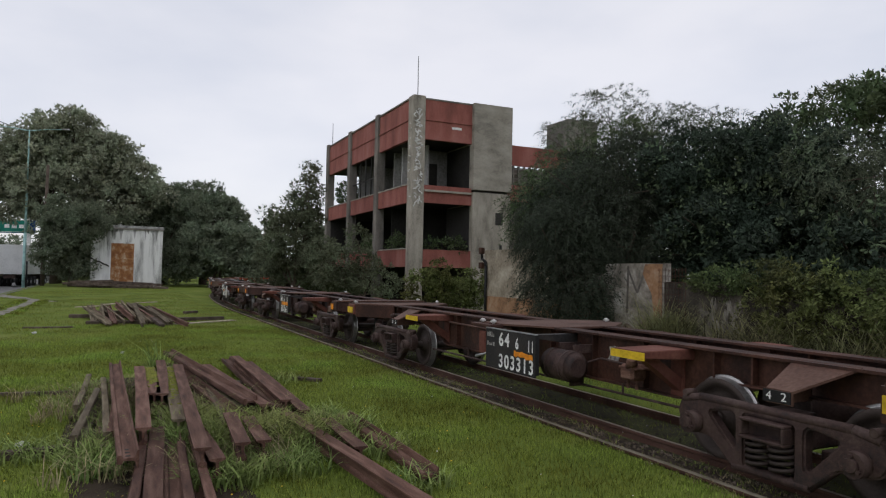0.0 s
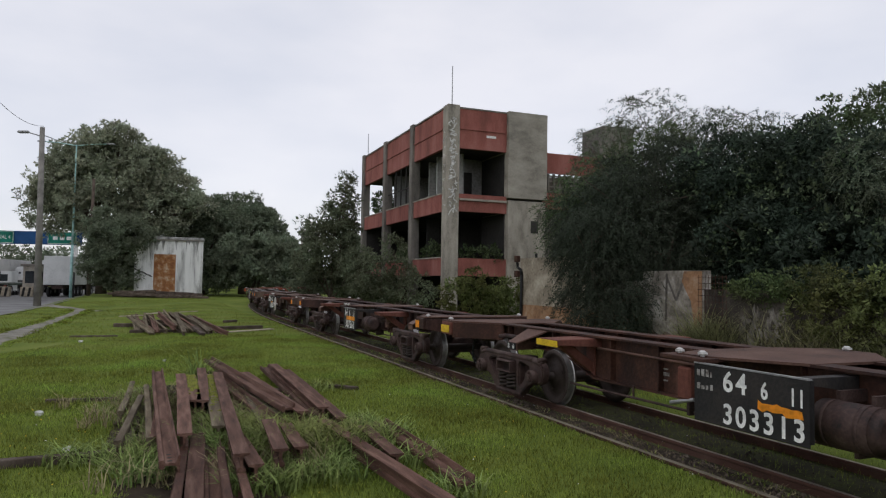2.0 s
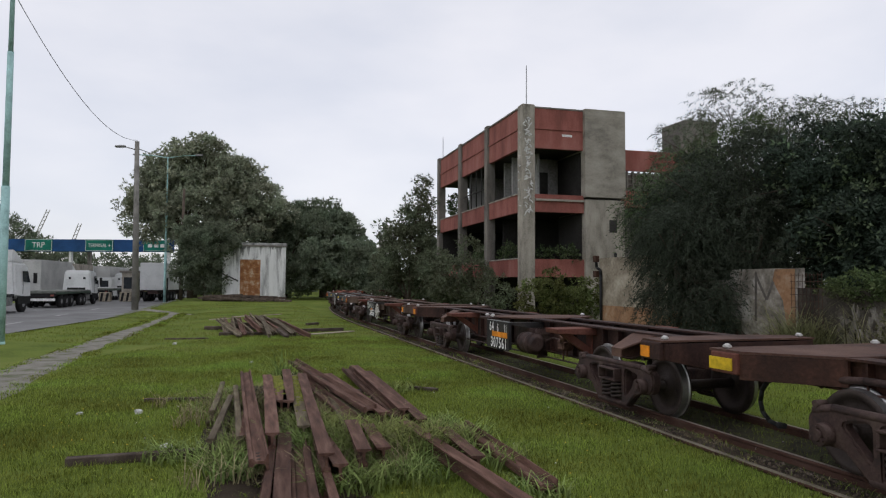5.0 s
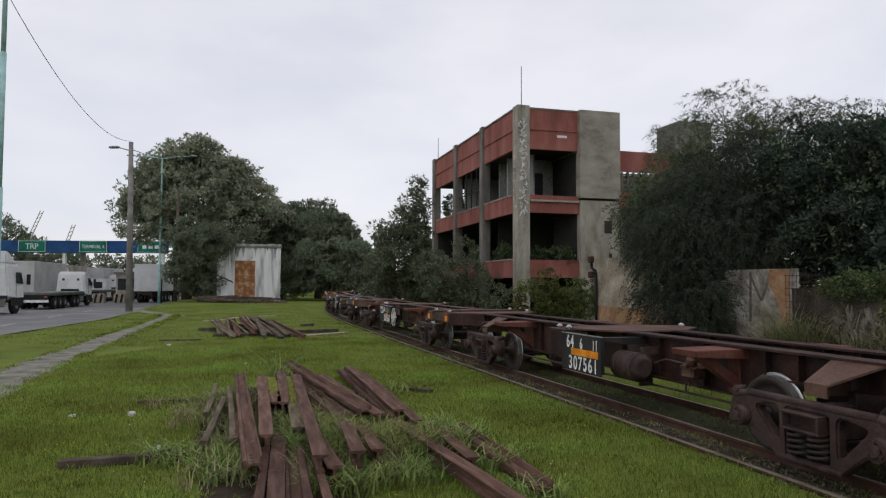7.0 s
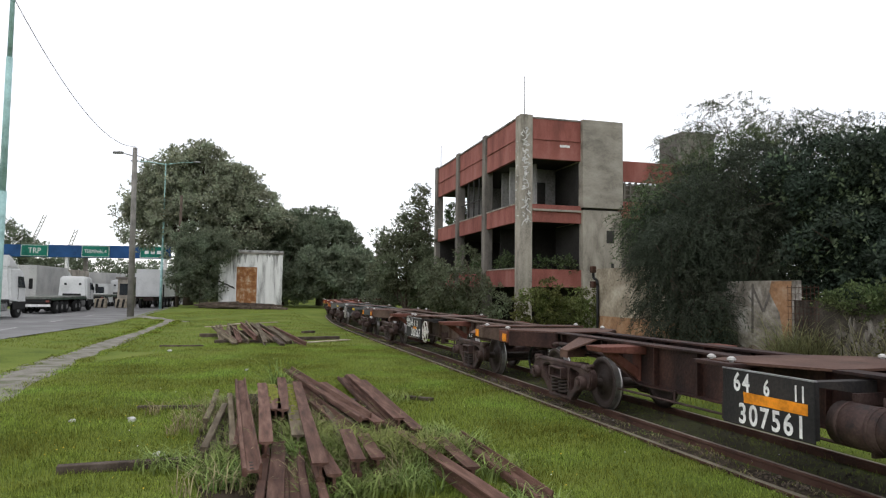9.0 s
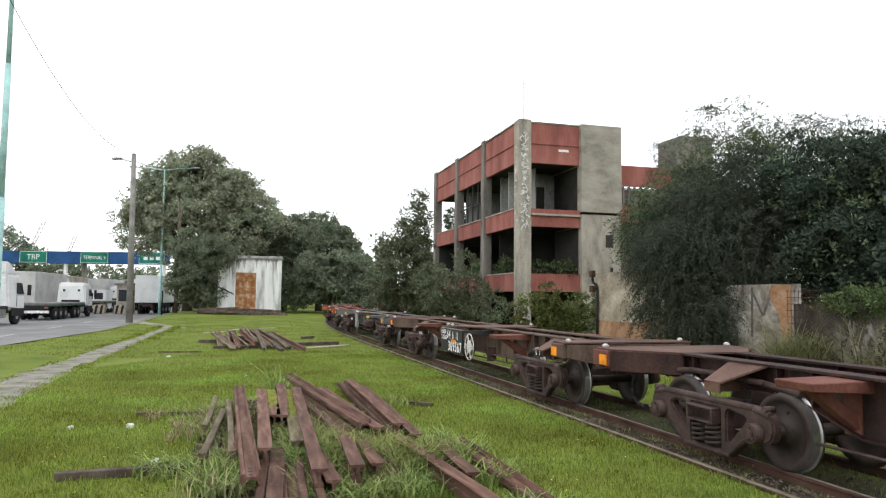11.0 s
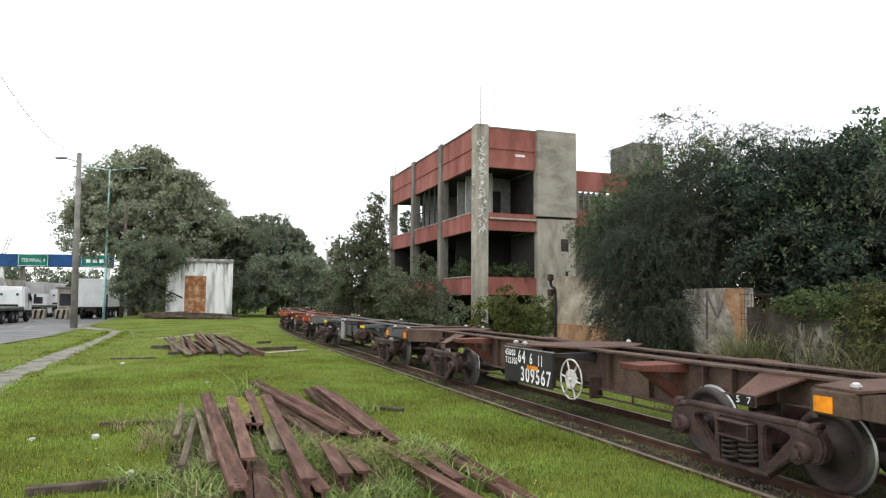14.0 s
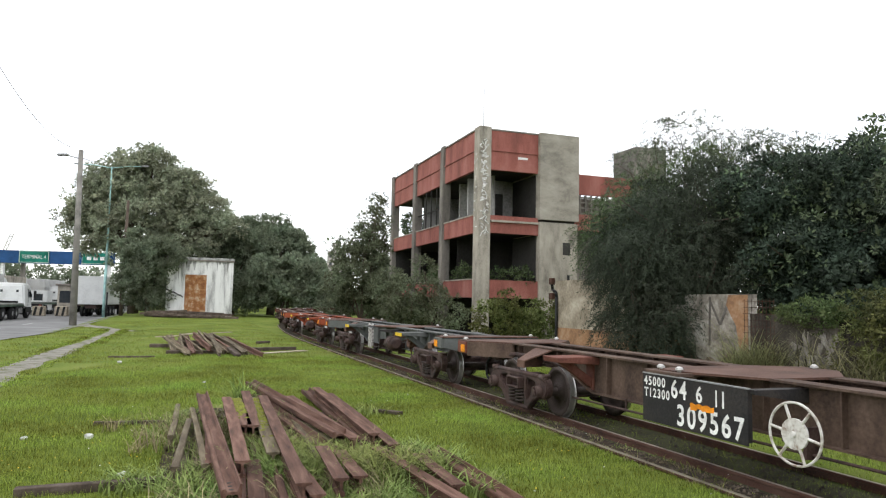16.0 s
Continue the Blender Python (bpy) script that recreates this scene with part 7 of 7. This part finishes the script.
greenery("creeper", 46, wall_pose(0, 12.5), [(10.1 - k * 0.9, 0.12, 1.1 + 0.2 * math.sin(k * 1.3), 0.6, 0.35, 0.85 + 0.2 * math.sin(k * 2.1)) for k in range(24)], 28000, 0.038, LEAF_I, "creepers over the old boundary wall", 0.4, 0.4)
reeds = []
for k in range(260):
    s, p = rg.uniform(-8, 34), rg.uniform(7.6, 12.2)
    q = U * s + NRM * p
    reeds.append(grass_clump(rg, q[0], q[1], 22, rg.uniform(0.15, 0.5), 0.4, 0.008, 0.7))
for k in range(560):
    s = rg.uniform(-6, 34)
    q = U * s + NRM * (5.92 + rg.choice([-1.2, -1.0, -1.3, -0.75, -0.65, 0.7, 0.2]) + rg.normal() * 0.06)
    reeds.append(grass_clump(rg, q[0], q[1], 14, rg.uniform(0.05, 0.16), 0.13, 0.004, 0.8))
tagged(quads("rank_grass", np.concatenate(reeds), BLADE), "unmown rank grass along and beyond the track", "grass", kind="stuff")


def rubble(name, seed, n, span, across, size, material, label):
    """Loose stones along the track: squashed four-sided chips."""
    rng = np.random.default_rng(seed)
    a, c = rng.uniform(*span, n), rng.uniform(*across, n)
    p = np.stack([U[0] * a + NRM[0] * c, U[1] * a + NRM[1] * c, np.full(n, 0.03)], 1)
    r = size * (0.5 + rng.random((n, 1)))
    tip = p + np.array((0, 0, 1)) * r * 0.9 + rng.normal(size=(n, 3)) * r * 0.2
    turn = rng.random(n) * 6.28
    ring = [p + np.stack([np.cos(turn + k * 2.09), np.sin(turn + k * 2.09), np.full(n, -0.25)], 1) * r * (0.8 + 0.5 * rng.random((n, 1))) for k in range(3)]
    q = np.concatenate([np.stack([ring[k], ring[(k + 1) % 3], tip], 1) for k in range(3)])
    return tagged(quads(name, q, material), label, "gravel", kind="stuff")


rubble("gravel", 71, 2600, (-4, 26), (4.98, 5.3), 0.016, mat("brown_chippings", (0.09, 0.07, 0.052), 0.95, scale=1.5, fine=30, dark=(0.03, 0.023, 0.018), light=(0.2, 0.17, 0.14)), "rusty brown gravel and chippings beside the rail")
rubble("gravel", 72, 1200, (-4, 26), (5.45, 6.4), 0.017, mat("dark_chippings", (0.06, 0.05, 0.042), 0.95, scale=1.5, fine=30, dark=(0.025, 0.02, 0.016), light=(0.13, 0.12, 0.1)), "dark gravel scattered between the rails")
edge = []
for k in range(620):
    q = U * rg.uniform(-4, 26) + NRM * (rg.choice([4.9, 4.86, 5.02, 5.2, 5.24]) + rg.normal() * 0.04)
    edge.append(grass_clump(rg, q[0], q[1], 9, rg.uniform(0.05, 0.13), 0.06, 0.004, 1.0))
tagged(quads("dry_grass", np.concatenate(edge), DRYGRASS), "dry yellow grass along the sunken outer rail", "grass", kind="stuff")
HB = BM @ Matrix.Translation((0, -4.0, 0))
greenery("hedge", 44, HB, [(-1.0 + k * 0.9, 0.1 * math.sin(k * 3), 1.15 + 0.25 * math.sin(k * 1.9), 0.8, 0.5, 1.0 + 0.2 * math.sin(k * 2.7)) for k in range(7)], 24000, 0.055, LEAF_I, "creeper-grown green hedge before the ruin")
greenery("hedge", 45, BM @ Matrix.Translation((-2.0, 4, 0)), [(0.3 * math.sin(k), k * 1.4, 1.0 + 0.3 * math.sin(k * 1.9), 0.7, 0.9, 0.95) for k in range(9)], 15000, 0.075, LEAF_B, "rank bushes along the ruined facade")


def specks(name, seed, n, box4, size, z, material, label):
    rng = np.random.default_rng(seed)
    x, y = rng.uniform(box4[0], box4[1], n), rng.uniform(box4[2], box4[3], n)
    a = rng.random(n) * 2 * math.pi
    zz = z * (0.7 + 0.6 * rng.random(n))
    q = np.stack([np.stack([x + size * np.cos(a + k * math.pi / 2), y + size * np.sin(a + k * math.pi / 2), zz + 0.3 * size * math.cos(k * 2)], 1) for k in range(4)], 1)
    return tagged(quads(name, q, material), label, "flowers", kind="stuff")


specks("wild_flowers", 61, 260, (-7.5, 0.5, 4.6, 9.5), 0.009, 0.075, YELLOW, "tiny yellow wild flowers in the lawn")
specks("clover_flowers", 62, 160, (-9, 3.0, 5.5, 17), 0.008, 0.07, WHITE, "tiny white clover flowers in the lawn")
greenery("sill_plants", 63, BM, [(1.2, 0.3, 3.3, 0.5, 0.25, 0.35), (2.4, 0.25, 3.45, 0.55, 0.25, 0.45), (0.3, 2.6, 3.4, 0.3, 0.9, 0.5), (0.3, 7.5, 3.5, 0.3, 1.1, 0.6), (0.9, 14.2, 7.0, 0.7, 1.3, 1.1), (3.0, 14.8, 7.2, 1.6, 0.7, 1.4), (3.0, 0.2, 3.1, 0.3, 0.2, 0.3)], 11000, 0.07, LEAF_B, "weeds growing over the sills of the ruin")


# ---- lawn blades ----
def lawn(name, seed, n, box4, h, w, label, keep, material=BLADE):
    rng = np.random.default_rng(seed)
    x, y = rng.uniform(box4[0], box4[1], n), rng.uniform(box4[2], box4[3], n)
    ok = keep(x, y, rng)
    x, y = x[ok], y[ok]
    n = len(x)
    d = rng.random(n) * 2 * math.pi
    hh = h * (0.4 + 0.9 * rng.random(n))
    z = 0.17 * np.clip((-x - 12) / 12, 0, 1) ** 2 * (3 - 2 * np.clip((-x - 12) / 12, 0, 1)) - 0.012
    lean = hh * 0.7 * rng.random(n)
    e = rng.random(n) * 2 * math.pi
    q = np.stack([np.stack([x - np.cos(d) * w, y - np.sin(d) * w, z], 1), np.stack([x + np.cos(d) * w, y + np.sin(d) * w, z], 1), np.stack([x + np.cos(e) * lean, y + np.sin(e) * lean, z + hh], 1)], 1)
    return tagged(quads(name, q, material), label, "grass", kind="stuff")


def off_heap(x, y):
    """Distance from the middle line of the near rail heap."""
    dx, dy = 2.9, -6.0
    k = np.clip(((x + 5.0) * dx + (y - 11.2) * dy) / (dx * dx + dy * dy), 0, 1)
    return np.hypot(x + 5.0 - k * dx, y - 11.2 - k * dy)


def off_path(x, y):
    """How far outside the trodden footpath's edge."""
    ys = (2.6, 11.4, 13.6, 15.4, 17.4, 20.8, 23.6, 27.1, 30.5, 33.2)
    cx = np.interp(y, ys, (-5.4, -10.1, -11.2, -12.15, -13.0, -14.4, -15.6, -17.15, -18.6, -19.9))
    return np.abs(x - cx) * 0.9 - np.interp(y, ys, (0.47, 0.5, 0.54, 0.47, 0.35, 0.4, 0.26, 0.18, 0.18, 0.3))


def off_track(x, y):
    perp = x * NRM[0] + y * NRM[1]
    return perp


def near_lawn(x, y, rng):
    perp = off_track(x, y)
    dist = np.hypot(x, y)
    ok = (perp < 4.95) | ((perp > 5.55) & (perp < 6.45) & (rng.random(len(x)) < np.clip(perp - 5.55, 0.08, 0.3))) | ((perp > 6.7) & (perp < 11) & (rng.random(len(x)) < np.clip((perp - 6.6) * 0.5, 0.1, 0.6))) | ((perp < 5.3) & (rng.random(len(x)) < 0.08))
    return ok & (rng.random(len(x)) < np.clip(9 / np.maximum(dist, 1), 0.15, 1)) & (off_path(x, y) > 0.3 * rng.random(len(x)) - 0.06) & (off_heap(x, y) > 0.55 + 0.3 * rng.random(len(x)))


lawn("lawn_grass", 51, 760000, (-11, 6, 3.2, 22), 0.062, 0.0042, "short mown green grass blades of the lawn", near_lawn)
lawn("lawn_grass", 52, 200000, (-26, 4, 18, 60), 0.055, 0.016, "short green grass of the farther lawn", lambda x, y, r: ((off_track(x, y) < 4.6) & (off_path(x, y) > 0.12 + 0.25 * r.random(len(x))) & (x > kerb_x(y) + 0.25 * r.random(len(x))) & (r.random(len(x)) < np.clip(22 / np.hypot(x, y), 0, 1))), BLADE_FAR)


motions()
